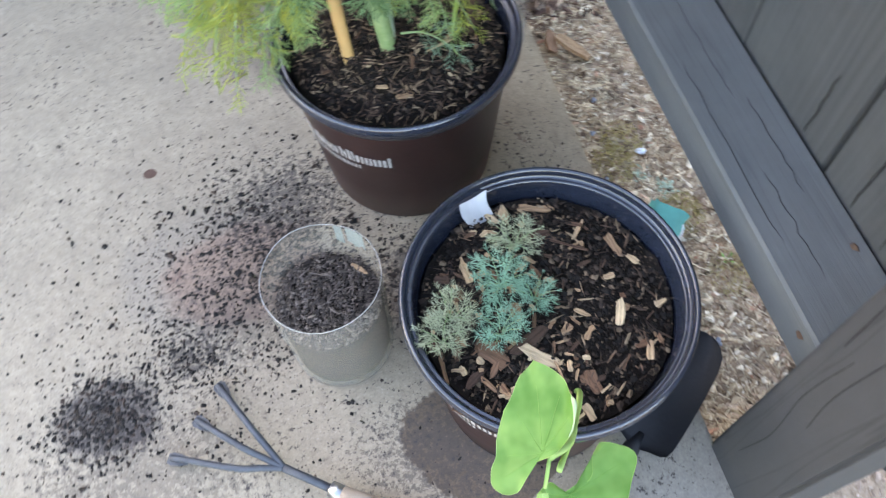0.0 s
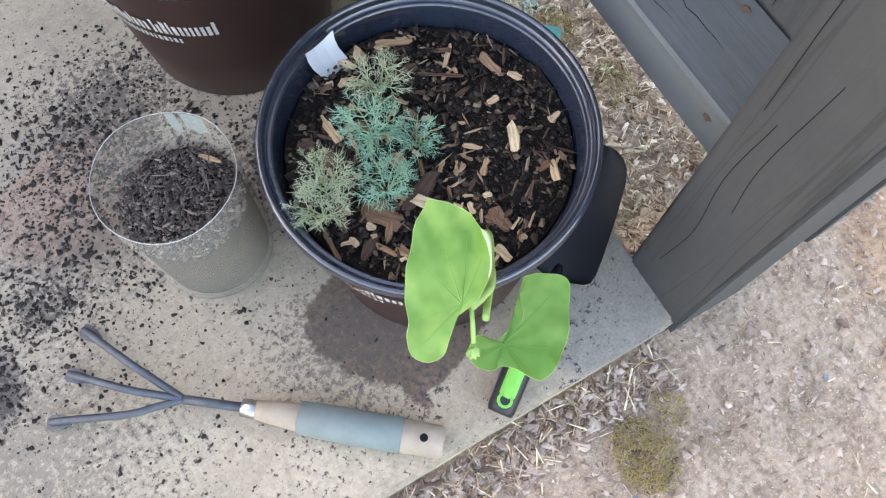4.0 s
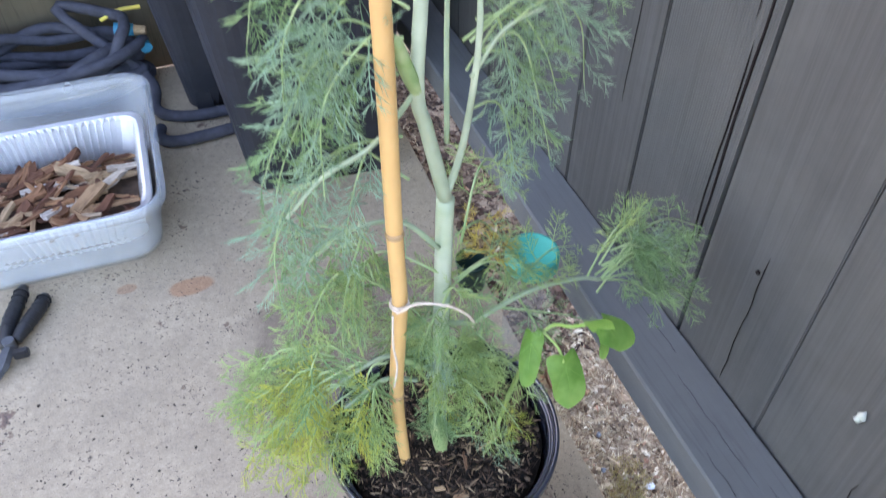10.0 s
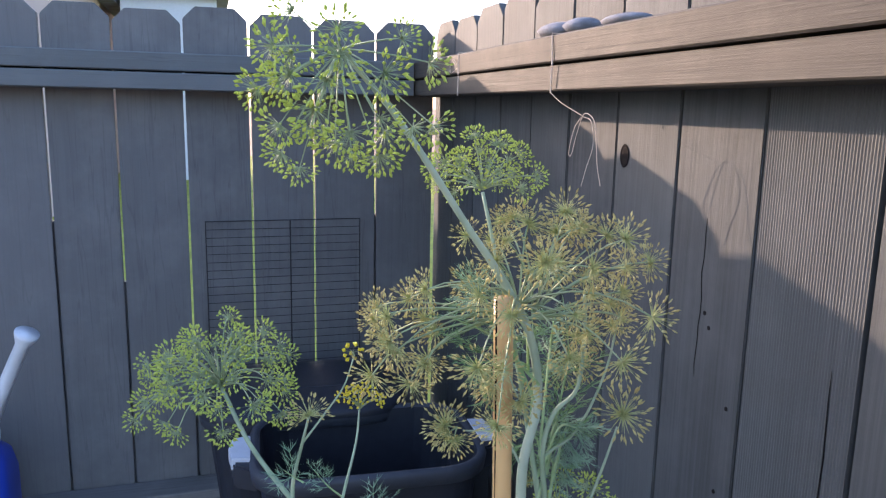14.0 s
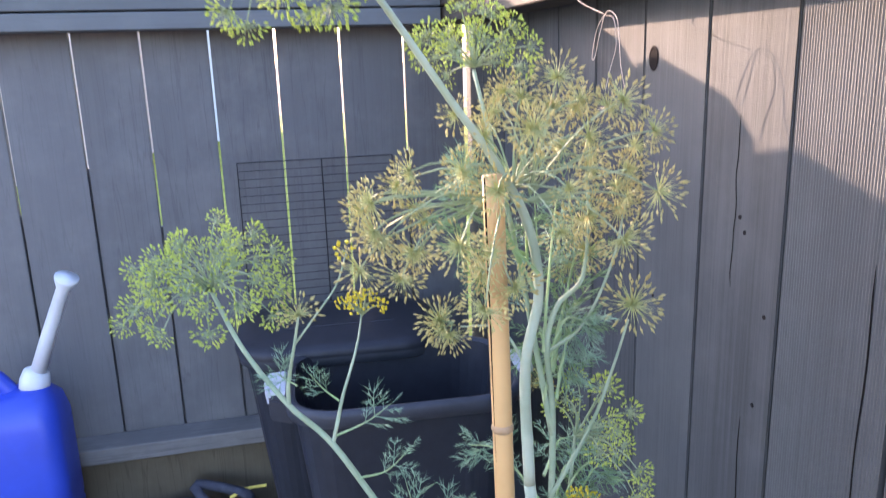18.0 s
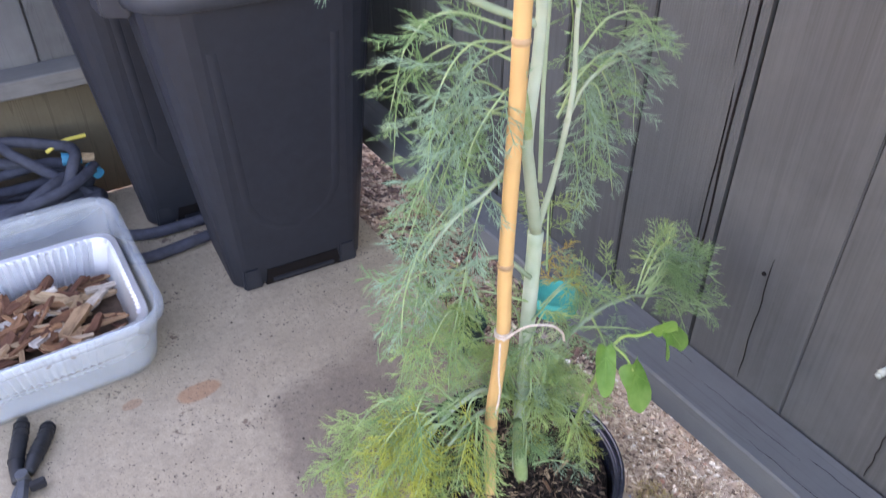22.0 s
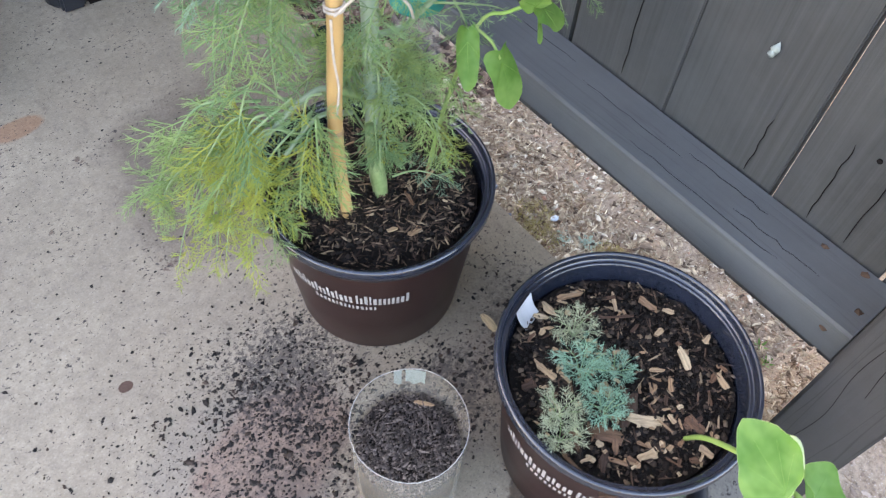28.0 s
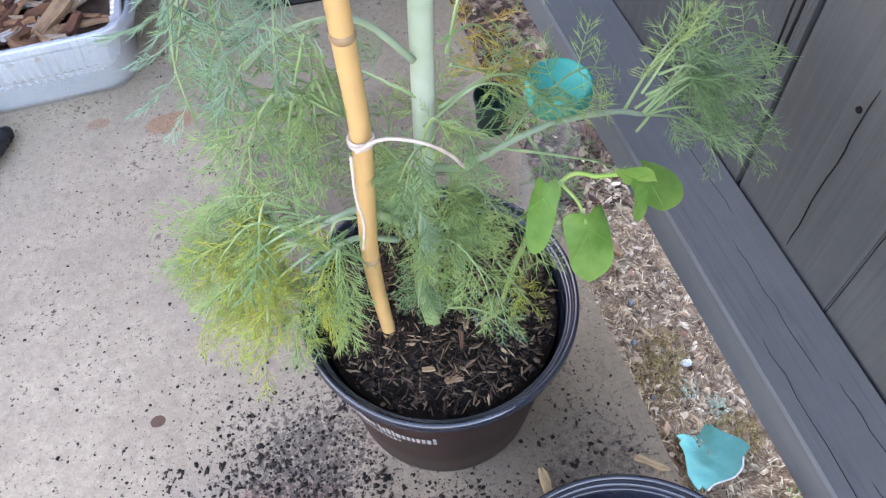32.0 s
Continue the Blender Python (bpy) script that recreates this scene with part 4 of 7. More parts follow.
# ---- cut bottle with soil ----
B = (0.0289, 0.1976)
bt = thing("cut_bottle", "cloudy clear plastic bottle cut open as a planter", "bottle", (*B, 0))
gb = Geo().lathe([(r * 1.04, z * 0.863) for r, z in ((0.0001, 0.004), (0.045, 0.002), (0.052, 0.006), (0.053, 0.02), (0.0532, 0.075), (0.0526, 0.08), (0.0534, 0.085), (0.0542, 0.183), (0.0538, 0.1838))], 56, B)
part("wall", gb, M["bottle"], bt, smooth=True)
lb = Geo()
for k in range(9):
    a = radians(36 + 4 * k)
    for z in (0.126 + 0.004 * math.sin(k * 1.7), 0.1545):
        lb.v.append((B[0] + 0.0569 * math.cos(a), B[1] + 0.0569 * math.sin(a), z))
lb.f = [(2 * k, 2 * k + 2, 2 * k + 3, 2 * k + 1) for k in range(8) if k not in (5,)]
part("cut_edge", Geo().tube([(B[0] + 0.0563 * math.cos(radians(10 * k)), B[1] + 0.0563 * math.sin(radians(10 * k)), 0.1585 + 0.0012 * math.sin(k * 0.7)) for k in range(37)], 0.0004, 5), M["print"], bt, "thin cut edge")
part("torn_label", lb, M["resin"], bt, "scrap of pale torn label")
for ob in bt.children:
    ob.visible_shadow = False
soil_bed("bottle_soil", Vector((*B, 0)), 0.0522, 0.105, "grey-brown dry soil heaped in the cut bottle", 23, [(0.036, 0.022, 0.020, 0.005, -0.9)], 130, 0.012, "crumb_grey", 4600, 0.0021, 0.97, "crumb_grey")

# ---- bamboo cane and ties ----
cane = thing("bamboo_cane", "yellow bamboo cane staked in the dill pot", "stake", (0.105, 0.405, 0.2))
line = [(0.108, 0.4, 0.165), (0.1055, 0.405, 0.211), (0.1015, 0.407, 0.327), (0.109, 0.405, 0.456), (0.1085, 0.407, 0.541), (0.106, 0.401, 0.753), (0.102, 0.399, 0.925), (0.098, 0.40, 1.097)]
cp = curve_points(line, 6)
part("cane", Geo().tube(cp, [0.0053 + 0.0016 * min(1, i / 12) for i in range(len(cp))], 14), M["bamboo"], cane, smooth=True)
for p, q in ((line[2], 0.0078), (line[4], 0.0079), (line[5], 0.0078), (line[6], 0.0077)):
    p = Vector(p)
    part("joint", Geo().tube([p - Vector((0, 0, 0.003)), p - Vector((0, 0, 0.001)), p + Vector((0, 0, 0.0012)), p + Vector((0, 0, 0.003))], [0.0068, q, q * 0.98, 0.0069], 14), M["node"], cane, smooth=True)
part("split", Geo().tube([(0.0966, 0.3966, 0.90), (0.0942, 0.3966, 1.0), (0.0920, 0.3974, 1.096)], [0.0003, 0.0007, 0.0009], 5), M["hole"], cane, "dark split near the top")


def ring(p, r, turns=2):
    return [(p[0] + r * math.cos(t * 0.5), p[1] + r * math.sin(t * 0.5), p[2] + 0.0012 * t / 4) for t in range(int(turns * 12.6))]


t1 = thing("twine_tie", "white twine tying a dill stalk to the cane", "string", (0.109, 0.4, 0.456), group="twine ties")
part("wrap", Geo().tube(ring(line[3], 0.0080), 0.0013, 5), M["twine"], t1)
part("span", Geo().tube(curve_points(((0.104, 0.398, 0.457), (0.120, 0.386, 0.476), (0.143, 0.377, 0.474), (0.160, 0.378, 0.456), (0.170, 0.384, 0.435))), 0.0013, 5), M["twine"], t1)
part("tail", Geo().tube(curve_points(((0.1, 0.397, 0.456), (0.098, 0.394, 0.42), (0.1, 0.393, 0.39), (0.096, 0.393, 0.36))), 0.0011, 5), M["twine"], t1)
t2 = thing("twine_tie", "white twine knotted round the cane and dill stem", "string", (0.104, 0.398, 0.797), group="twine ties")
part("wrap", Geo().tube(ring((0.105, 0.4, 0.793), 0.0080, 1.6), 0.0013, 5), M["twine"], t2)
part("span", Geo().tube(curve_points(((0.1, 0.39, 0.793), (0.115, 0.388, 0.79), (0.135, 0.405, 0.81), (0.142, 0.42, 0.835), (0.135, 0.43, 0.845))), 0.0014, 5), M["twine"], t2)
part("bow", Geo().tube(curve_points(((0.097, 0.392, 0.795), (0.086, 0.39, 0.81), (0.088, 0.389, 0.825), (0.094, 0.39, 0.812), (0.084, 0.388, 0.80), (0.095, 0.391, 0.792))), 0.0013, 5), M["twine"], t2)

# ---- dill ----
drng = random.Random(5)


def orth(d):
    d = d.normalized()
    a = d.cross(Vector((0, 0, 1)) if abs(d.z) < 0.95 else Vector((1, 0, 0))).normalized()
    return a, d.cross(a).normalized()


def pinna_mesh(nodes, hair, threads, reach=0.30):
    """A side branch of a dill leaf, one unit long along x: side ribs in pairs, each ending in a spray of long threads."""
    gg = Geo()
    bow = drng.uniform(-0.12, 0.12)
    rib = [Vector((u, bow * math.sin(3.1 * u), -0.13 * u * u)) for u in (0, 0.2, 0.4, 0.6, 0.8, 1.0)]
    gg.tube(rib, [hair * 1.5, hair * 1.4, hair * 1.3, hair * 1.1, hair, hair * 0.4], 3, False)
    for j in range(nodes):
        t = 0.16 + 0.80 * (j + drng.uniform(0.2, 0.6)) / nodes
        p = rib[min(4, int(t * 5))].lerp(rib[min(5, int(t * 5) + 1)], t * 5 % 1)
        for s in (-1, 1):
            a = s * drng.uniform(0.6, 1.0)
            d = Vector((math.cos(a), math.sin(a), drng.uniform(-0.35, 0.3))).normalized()
            l2 = (0.40 - 0.20 * t) * drng.uniform(0.75, 1.2)
            end = p + d * l2 + Vector((0.06, 0, -0.04)) * l2
            gg.tube([p, p.lerp(end, 0.5), end], [hair * 1.1, hair, hair * 0.8], 3, False)
            for k in range(threads):
                root = p.lerp(end, 0.35 + 0.65 * (k + drng.uniform(0.2, 0.8)) / threads)
                w = (d + Vector((0.45, 0, 0)) + Vector((-d.y, d.x, 0)) * (1 if k % 2 else -1) * drng.uniform(0.2, 0.75) + Vector((0, 0, drng.uniform(-0.5, 0.4)))).normalized()
                gg.needle(root, root + w * reach * drng.uniform(0.6, 1.15), hair * 0.95)
    for _ in range(3):
        gg.needle(rib[-2], rib[-1] + Vector((drng.uniform(0, 0.16), drng.uniform(-0.15, 0.15), drng.uniform(-0.1, 0.06))), hair)
    return gg.mesh("pinna", M["frond"])


PINNAE = [pinna_mesh(4 + k % 2, 0.0088, 5, 0.24) for k in range(7)]
SPRAYS = [pinna_mesh(3, 0.013, 4, 0.40) for k in range(4)]
TUFTS = [pinna_mesh(3, 0.020, 3, 0.42) for k in range(4)]


def turned(d, roll):
    """A turn that lays x along d, its flat side facing up but for the roll."""
    a, b = orth(d)
    side = a * math.cos(roll) + b * math.sin(roll)
    return Matrix((d, side, d.cross(side))).transposed().to_4x4()


def frond(points, size, parent, mat, pairs=7, start=0.25, droop=0.25, stalk=0.0013, stock=None, label=""):
    """A feathery leaf: its stalk is the part, the paired pinnae are pieces of it."""
    c = curve_points(points, 8)
    n = len(c)
    leaf = part("leaf", Geo().tube(c, [stalk * (1 - 0.75 * i / n) for i in range(n)], 5), M["rachis"], parent, label)
    for j in range(pairs + 1):
        t = start + (1 - start) * j / pairs
        i = min(n - 2, int(t * (n - 1)))
        p, d = c[i].lerp(c[i + 1], (t * (n - 1)) % 1) if j < pairs else c[-1], (c[i + 1] - c[i]).normalized()
        a, b = orth(d)
        turn = drng.uniform(-1.3, 1.3)
        a = a * math.cos(turn) + b * math.sin(turn)
        length = size * (1.0 - 0.5 * abs(1.6 * j / pairs - 0.5)) * drng.uniform(0.8, 1.2)
        for s in (-1, 1) if j < pairs else (0,):
            q = (d * 0.65 + a * s * 0.9 + Vector((0, 0, -droop * drng.uniform(0.2, 1.8)))).normalized()
            ob = new("pinna", drng.choice(stock or PINNAE))
            ob.parent = leaf
            ob.matrix_local = Matrix.Translation(p) @ turned(q, drng.uniform(-0.7, 0.7)) @ Matrix.Scale(length, 4)
            ob.material_slots[0].link = "OBJECT"
            ob.material_slots[0].material = mat
    return leaf


def cluster(centre, radii, count, base, size, mats, pairs=6, lift=0.05):
    """Leaves that spring from about one place of a stem and hang through a mass of foliage."""
    for k in range(count):
        v = Vector((drng.gauss(0, 1), drng.gauss(0, 1), drng.gauss(0, 1))).normalized() * drng.random() ** 0.4
        e = Vector(centre) + Vector((v.x * radii[0], v.y * radii[1], v.z * radii[2]))
        o = Vector(base) + Vector((drng.uniform(-0.008, 0.008), drng.uniform(-0.008, 0.008), drng.uniform(-0.03, 0.03)))
        m = o.lerp(e, 0.45) + Vector((0, 0, lift * drng.uniform(0.5, 1.3)))
        frond((o, m, o.lerp(e, 0.8) + Vector((0, 0, lift * 0.6)), e), size * drng.uniform(0.6, 1.05), dill, drng.choice(mats), pairs, start=0.3)


def umbellet_mesh(mat, seeds, grain, fat=0.3, arc=1.7, ray="ray"):
    """Pedicels from one point, a ribbed seed on each; one unit in radius, opening along z."""
    pg, sg = Geo(), Geo()
    for s in range(seeds):
        v = (s + 0.5) / seeds
        t, p = arc * math.sqrt(v), s * 2.39996 + drng.uniform(-0.2, 0.2)
        h = Vector((math.sin(t) * math.cos(p), math.sin(t) * math.sin(p), math.cos(t)))
        l = drng.uniform(0.62, 0.8)
        pg.needle((0, 0, 0), h * l * 1.05, 0.028)
        sg.seed(h * l, h + Vector((drng.uniform(-0.2, 0.2), drng.uniform(-0.2, 0.2), 0)), grain * drng.uniform(0.8, 1.2), grain * fat)
    o = len(pg.f)
    pg.add(sg.v, sg.f)
    me = pg.mesh("umbellet", M[ray])
    me.materials.append(mat)
    me.polygons.foreach_set("material_index", [0] * o + [1] * (len(pg.f) - o))
    return me


TAN = [umbellet_mesh(M["seed_brown"], n, 0.27, 0.17, 1.95, "ray_tan") for n in (56, 48, 62)]
GREEN = [umbellet_mesh(M["seed_green"], n, 0.28, 0.25, 1.6) for n in (38, 32, 44)]
GOLD = [umbellet_mesh(M["flower"], n, 0.5, 0.5) for n in (11, 9)]


def umbel(centre, axis, radius, rays, stock, small, spread=1.35, arch=0.25, sag=0.0, thick=0.0006, flat=0.0, label=""):
    """A seed head: arched rays from one point, each ending in an umbellet."""
    c, axis = Vector(centre), Vector(axis).normalized()
    a, b = orth(axis)
    rg, ends = Geo(), []
    for k in range(rays):
        u = (k + 0.5) / rays
        th = spread * math.sqrt(u) * drng.uniform(0.9, 1.08)
        ph = k * 2.39996 + drng.uniform(-0.25, 0.25)
        d = axis * math.cos(th) + (a * math.cos(ph) + b * math.sin(ph)) * math.sin(th)
        length = radius * (drng.uniform(0.84, 1.1) if k % 3 else drng.uniform(0.55, 0.95)) * (1 - flat * (1 - math.sin(min(th, 1.57))))
        path = [c + d * length * t + axis * arch * length * (t - t * t) * 1.6 - Vector((0, 0, sag * length * t * t)) for t in (0, 0.2, 0.4, 0.6, 0.8, 1)]
        rg.tube(path, [thick * (1.25 - 0.1 * i) for i in range(6)], 4, False)
        ends.append((path[-1], (path[-1] - path[-2]).normalized()))
    ob = part("umbel", rg, M["ray"], dill, label)
    for p, d in ends:
        um = new("umbellet", drng.choice(stock))
        um.parent = ob
        um.matrix_local = Matrix.Translation(p) @ (d + Vector((drng.uniform(-0.25, 0.25), drng.uniform(-0.25, 0.25), 0.1))).to_track_quat("Z", "Y").to_matrix().to_4x4() @ Matrix.Scale(small * drng.uniform(0.8, 1.18), 4)
    return ob


dill = thing("dill_plant", "tall dill gone to seed with feathery yellowing leaves", "plant", (0.145, 0.406, 0.2))


def stalk(points, r0, r1, n=10, tint=""):
    c = curve_points(points, 7)
    tint = tint or ("stem" if r0 > 0.005 else "stem_green")
    return part("stem", Geo().tube(c, [r0 + (r1 - r0) * i / (len(c) - 1) for i in range(len(c))], n), M[tint], dill, smooth=True)


S0, SF = (0.150, 0.408, 0.195), (0.158, 0.427, 0.547)
stalk([S0, (0.148, 0.412, 0.25), (0.152, 0.42, 0.36), (0.155, 0.424, 0.46), SF], 0.0078, 0.0078, 12)
stalk([SF, (0.142, 0.424, 0.62), (0.134, 0.42, 0.66), (0.139, 0.42, 0.76), (0.129, 0.42, 0.865)], 0.0062, 0.0043, 10, "stem_mid")
stalk([(0.129, 0.42, 0.865), (0.126, 0.42, 0.955), (0.136, 0.42, 1.01), (0.126, 0.415, 1.062), (0.1, 0.41, 1.108), (0.072, 0.402, 1.145), (0.022, 0.385, 1.212), (-0.016, 0.37, 1.252)], 0.0043, 0.0016, 10, "stem_mid")
stalk([SF, (0.172, 0.426, 0.6), (0.179, 0.42, 0.684), (0.180, 0.425, 0.75), (0.182, 0.425, 0.803), (0.170, 0.416, 0.842)], 0.0034, 0.0010, 9, "stem_mid")
stalk([(0.138, 0.42, 0.772), (0.147, 0.424, 0.84), (0.148, 0.424, 0.92), (0.142, 0.42, 0.97), (0.15, 0.42, 1.0), (0.168, 0.42, 1.018), (0.172, 0.42, 1.06), (0.17, 0.42, 1.09)], 0.0028, 0.0011)
stalk([(0.148, 0.424, 0.9), (0.135, 0.43, 0.98), (0.125, 0.45, 1.06), (0.11, 0.48, 1.16)], 0.0024, 0.0014)
stalk([(0.139, 0.42, 0.752), (0.105, 0.444, 0.766), (0.074, 0.453, 0.786), (0.038, 0.463, 0.816), (-0.007, 0.480, 0.887), (-0.037, 0.490, 0.919), (-0.067, 0.510, 0.960), (-0.087, 0.533, 1.001)], 0.0034, 0.0017)
stalk([(-0.007, 0.480, 0.887), (-0.002, 0.482, 0.905), (0.004, 0.490, 0.922), (0.020, 0.525, 0.945), (0.030, 0.560, 0.962)], 0.0017, 0.0008)
stalk([(-0.037, 0.490, 0.919), (-0.036, 0.488, 0.938), (-0.030, 0.483, 0.967), (-0.025, 0.476, 0.994)], 0.0018, 0.0009)
stalk([(-0.029, 0.482, 0.970), (-0.012, 0.485, 0.990), (0.004, 0.492, 1.008), (0.014, 0.500, 1.030)], 0.0009, 0.0006)
stalk([(0.16, 0.43, 0.6), (0.163, 0.44, 0.7), (0.168, 0.445, 0.8), (0.172, 0.443, 0.86), (0.174, 0.442, 0.886)], 0.0022, 0.0012)
stalk([(0.142, 0.421, 0.965), (0.17, 0.42, 0.985), (0.19, 0.418, 1.03), (0.2, 0.42, 1.075)], 0.0014, 0.0007)
stalk([(0.145, 0.421, 0.85), (0.178, 0.425, 0.90), (0.192, 0.42, 0.945), (0.202, 0.416, 0.985)], 0.0018, 0.0008)
stalk([(0.128, 0.42, 0.955), (0.11, 0.425, 0.985), (0.085, 0.44, 0.985)], 0.0012, 0.0006)
# pale swollen leaf bases
for pts, r in ((((0.148, 0.402, 0.185), (0.145, 0.401, 0.225), (0.141, 0.403, 0.265), (0.140, 0.409, 0.310)), 0.0080), (((0.14, 0.415, 0.34), (0.12, 0.42, 0.355), (0.105, 0.43, 0.356)), 0.0038), (((0.135, 0.42, 0.655), (0.125, 0.415, 0.68), (0.118, 0.41, 0.705)), 0.0055)):
    c = curve_points(pts, 5)
    part("leaf_base", Geo().tube(c, [r * (0.55 + 0.5 * math.sin(0.4 + 2.6 * i / (len(c) - 1))) for i in range(len(c))], 10), M["leaf_base"], dill, smooth=True)

# leaves low on the pot, some yellow
G_, Y_, B_, R_, L_ = M["frond"], M["frond_yellow"], M["frond_blue"], M["frond_rust"], M["frond_light"]
stalk([(0.12, 0.42, 0.352), (0.10, 0.43, 0.36), (0.06, 0.43, 0.345), (0.03, 0.425, 0.325)], 0.0032, 0.0017, 7)
stalk([(0.125, 0.415, 0.33), (0.09, 0.415, 0.345), (0.05, 0.41, 0.325)], 0.0028, 0.0016, 7)
for pts, size, mat, pairs in (
    (((0.10, 0.43, 0.356), (0.04, 0.43, 0.335), (0.0, 0.42, 0.27), (-0.02, 0.41, 0.19)), 0.060, Y_, 8), (((0.10, 0.43, 0.356), (0.03, 0.44, 0.345), (-0.02, 0.46, 0.29), (-0.06, 0.49, 0.235)), 0.055, L_, 8),
    (((0.09, 0.42, 0.345), (0.03, 0.40, 0.325), (0.01, 0.38, 0.26), (0.0, 0.37, 0.20)), 0.055, Y_, 8), (((0.09, 0.42, 0.345), (0.05, 0.40, 0.30), (0.035, 0.385, 0.24), (0.03, 0.38, 0.19)), 0.045, L_, 7),
    (((0.06, 0.43, 0.345), (0.01, 0.44, 0.31), (-0.03, 0.43, 0.25), (-0.055, 0.43, 0.18)), 0.055, Y_, 7), (((0.05, 0.41, 0.325), (0.045, 0.39, 0.28), (0.05, 0.375, 0.23)), 0.045, L_, 6), (((0.06, 0.43, 0.34), (0.02, 0.45, 0.31), (-0.03, 0.48, 0.25), (-0.04, 0.5, 0.17)), 0.05, L_, 7),
    (((0.15, 0.41, 0.3), (0.17, 0.385, 0.33), (0.19, 0.37, 0.30), (0.2, 0.36, 0.25)), 0.045, L_, 7), (((0.15, 0.41, 0.32), (0.16, 0.38, 0.36), (0.175, 0.36, 0.34), (0.185, 0.345, 0.28)), 0.045, L_, 7),
    (((0.15, 0.41, 0.33), (0.19, 0.40, 0.36), (0.225, 0.39, 0.33), (0.245, 0.385, 0.27)), 0.045, L_, 7),
    (((0.15, 0.42, 0.38), (0.12, 0.44, 0.42), (0.075, 0.45, 0.41), (0.05, 0.455, 0.37)), 0.05, L_, 7), (((0.2, 0.39, 0.3), (0.215, 0.38, 0.27), (0.23, 0.375, 0.235)), 0.03, Y_, 5), (((0.15, 0.42, 0.40), (0.16, 0.45, 0.43), (0.18, 0.49, 0.40), (0.19, 0.51, 0.34)), 0.05, L_, 7),
    (((0.15, 0.41, 0.27), (0.13, 0.44, 0.33), (0.12, 0.475, 0.33), (0.11, 0.51, 0.28)), 0.045, G_, 7), (((0.16, 0.40, 0.23), (0.18, 0.39, 0.235), (0.20, 0.38, 0.225), (0.215, 0.365, 0.212)), 0.034, B_, 6),
):
    if pts[-1][0] < 0.06:  # these hang outside the rim
        pts = [(x - 0.01 * max(0, min(1, (0.3 - z) / 0.1)), y + 0.03 * max(0, min(1, (0.36 - z) / 0.1)), z) for x, y, z in pts]
    frond(pts, size * 0.86, dill, mat, pairs)
cluster((-0.01, 0.455, 0.260), (0.045, 0.045, 0.05), 6, (0.075, 0.430, 0.345), 0.052, (G_, L_, Y_, L_))
cluster((-0.005, 0.435, 0.235), (0.025, 0.025, 0.05), 5, (0.07, 0.425, 0.34), 0.050, (Y_, Y_, L_))
cluster((-0.045, 0.500, 0.250), (0.025, 0.025, 0.035), 3, (0.06, 0.445, 0.34), 0.050, (L_, G_))
cluster((0.045, 0.400, 0.270), (0.03, 0.03, 0.05), 4, (0.09, 0.42, 0.34), 0.045, (L_, G_, Y_, G_))
cluster((0.175, 0.395, 0.320), (0.04, 0.02, 0.05), 5, (0.152, 0.405, 0.32), 0.042, (L_, G_, B_, L_))
cluster((0.150, 0.395, 0.420), (0.04, 0.012, 0.05), 4, (0.155, 0.41, 0.44), 0.040, (L_, G_), 5, 0.02)
cluster((0.150, 0.385, 0.285), (0.035, 0.012, 0.04), 5, (0.148, 0.402, 0.30), 0.036, (L_, G_, Y_), 5, 0.015)
cluster((0.125, 0.460, 0.330), (0.05, 0.04, 0.05), 5, (0.15, 0.42, 0.34), 0.048, (G_, L_))
cluster((0.055, 0.450, 0.420), (0.04, 0.04, 0.05), 4, (0.10, 0.435, 0.46), 0.055, (G_, L_))
cluster((0.215, 0.420, 0.410), (0.045, 0.03, 0.04), 2, (0.16, 0.42, 0.43), 0.042, (L_, G_))
cluster((0.050, 0.440, 0.525), (0.045, 0.03, 0.06), 3, (0.12, 0.425, 0.60), 0.046, (G_, B_))
cluster((0.385, 0.425, 0.385), (0.030, 0.02, 0.035), 6, (0.322, 0.417, 0.408), 0.036, (G_, B_))
cluster((0.165, 0.388, 0.355), (0.030, 0.012, 0.045), 6, (0.152, 0.404, 0.36), 0.035, (L_, G_, B_), 5, 0.015)
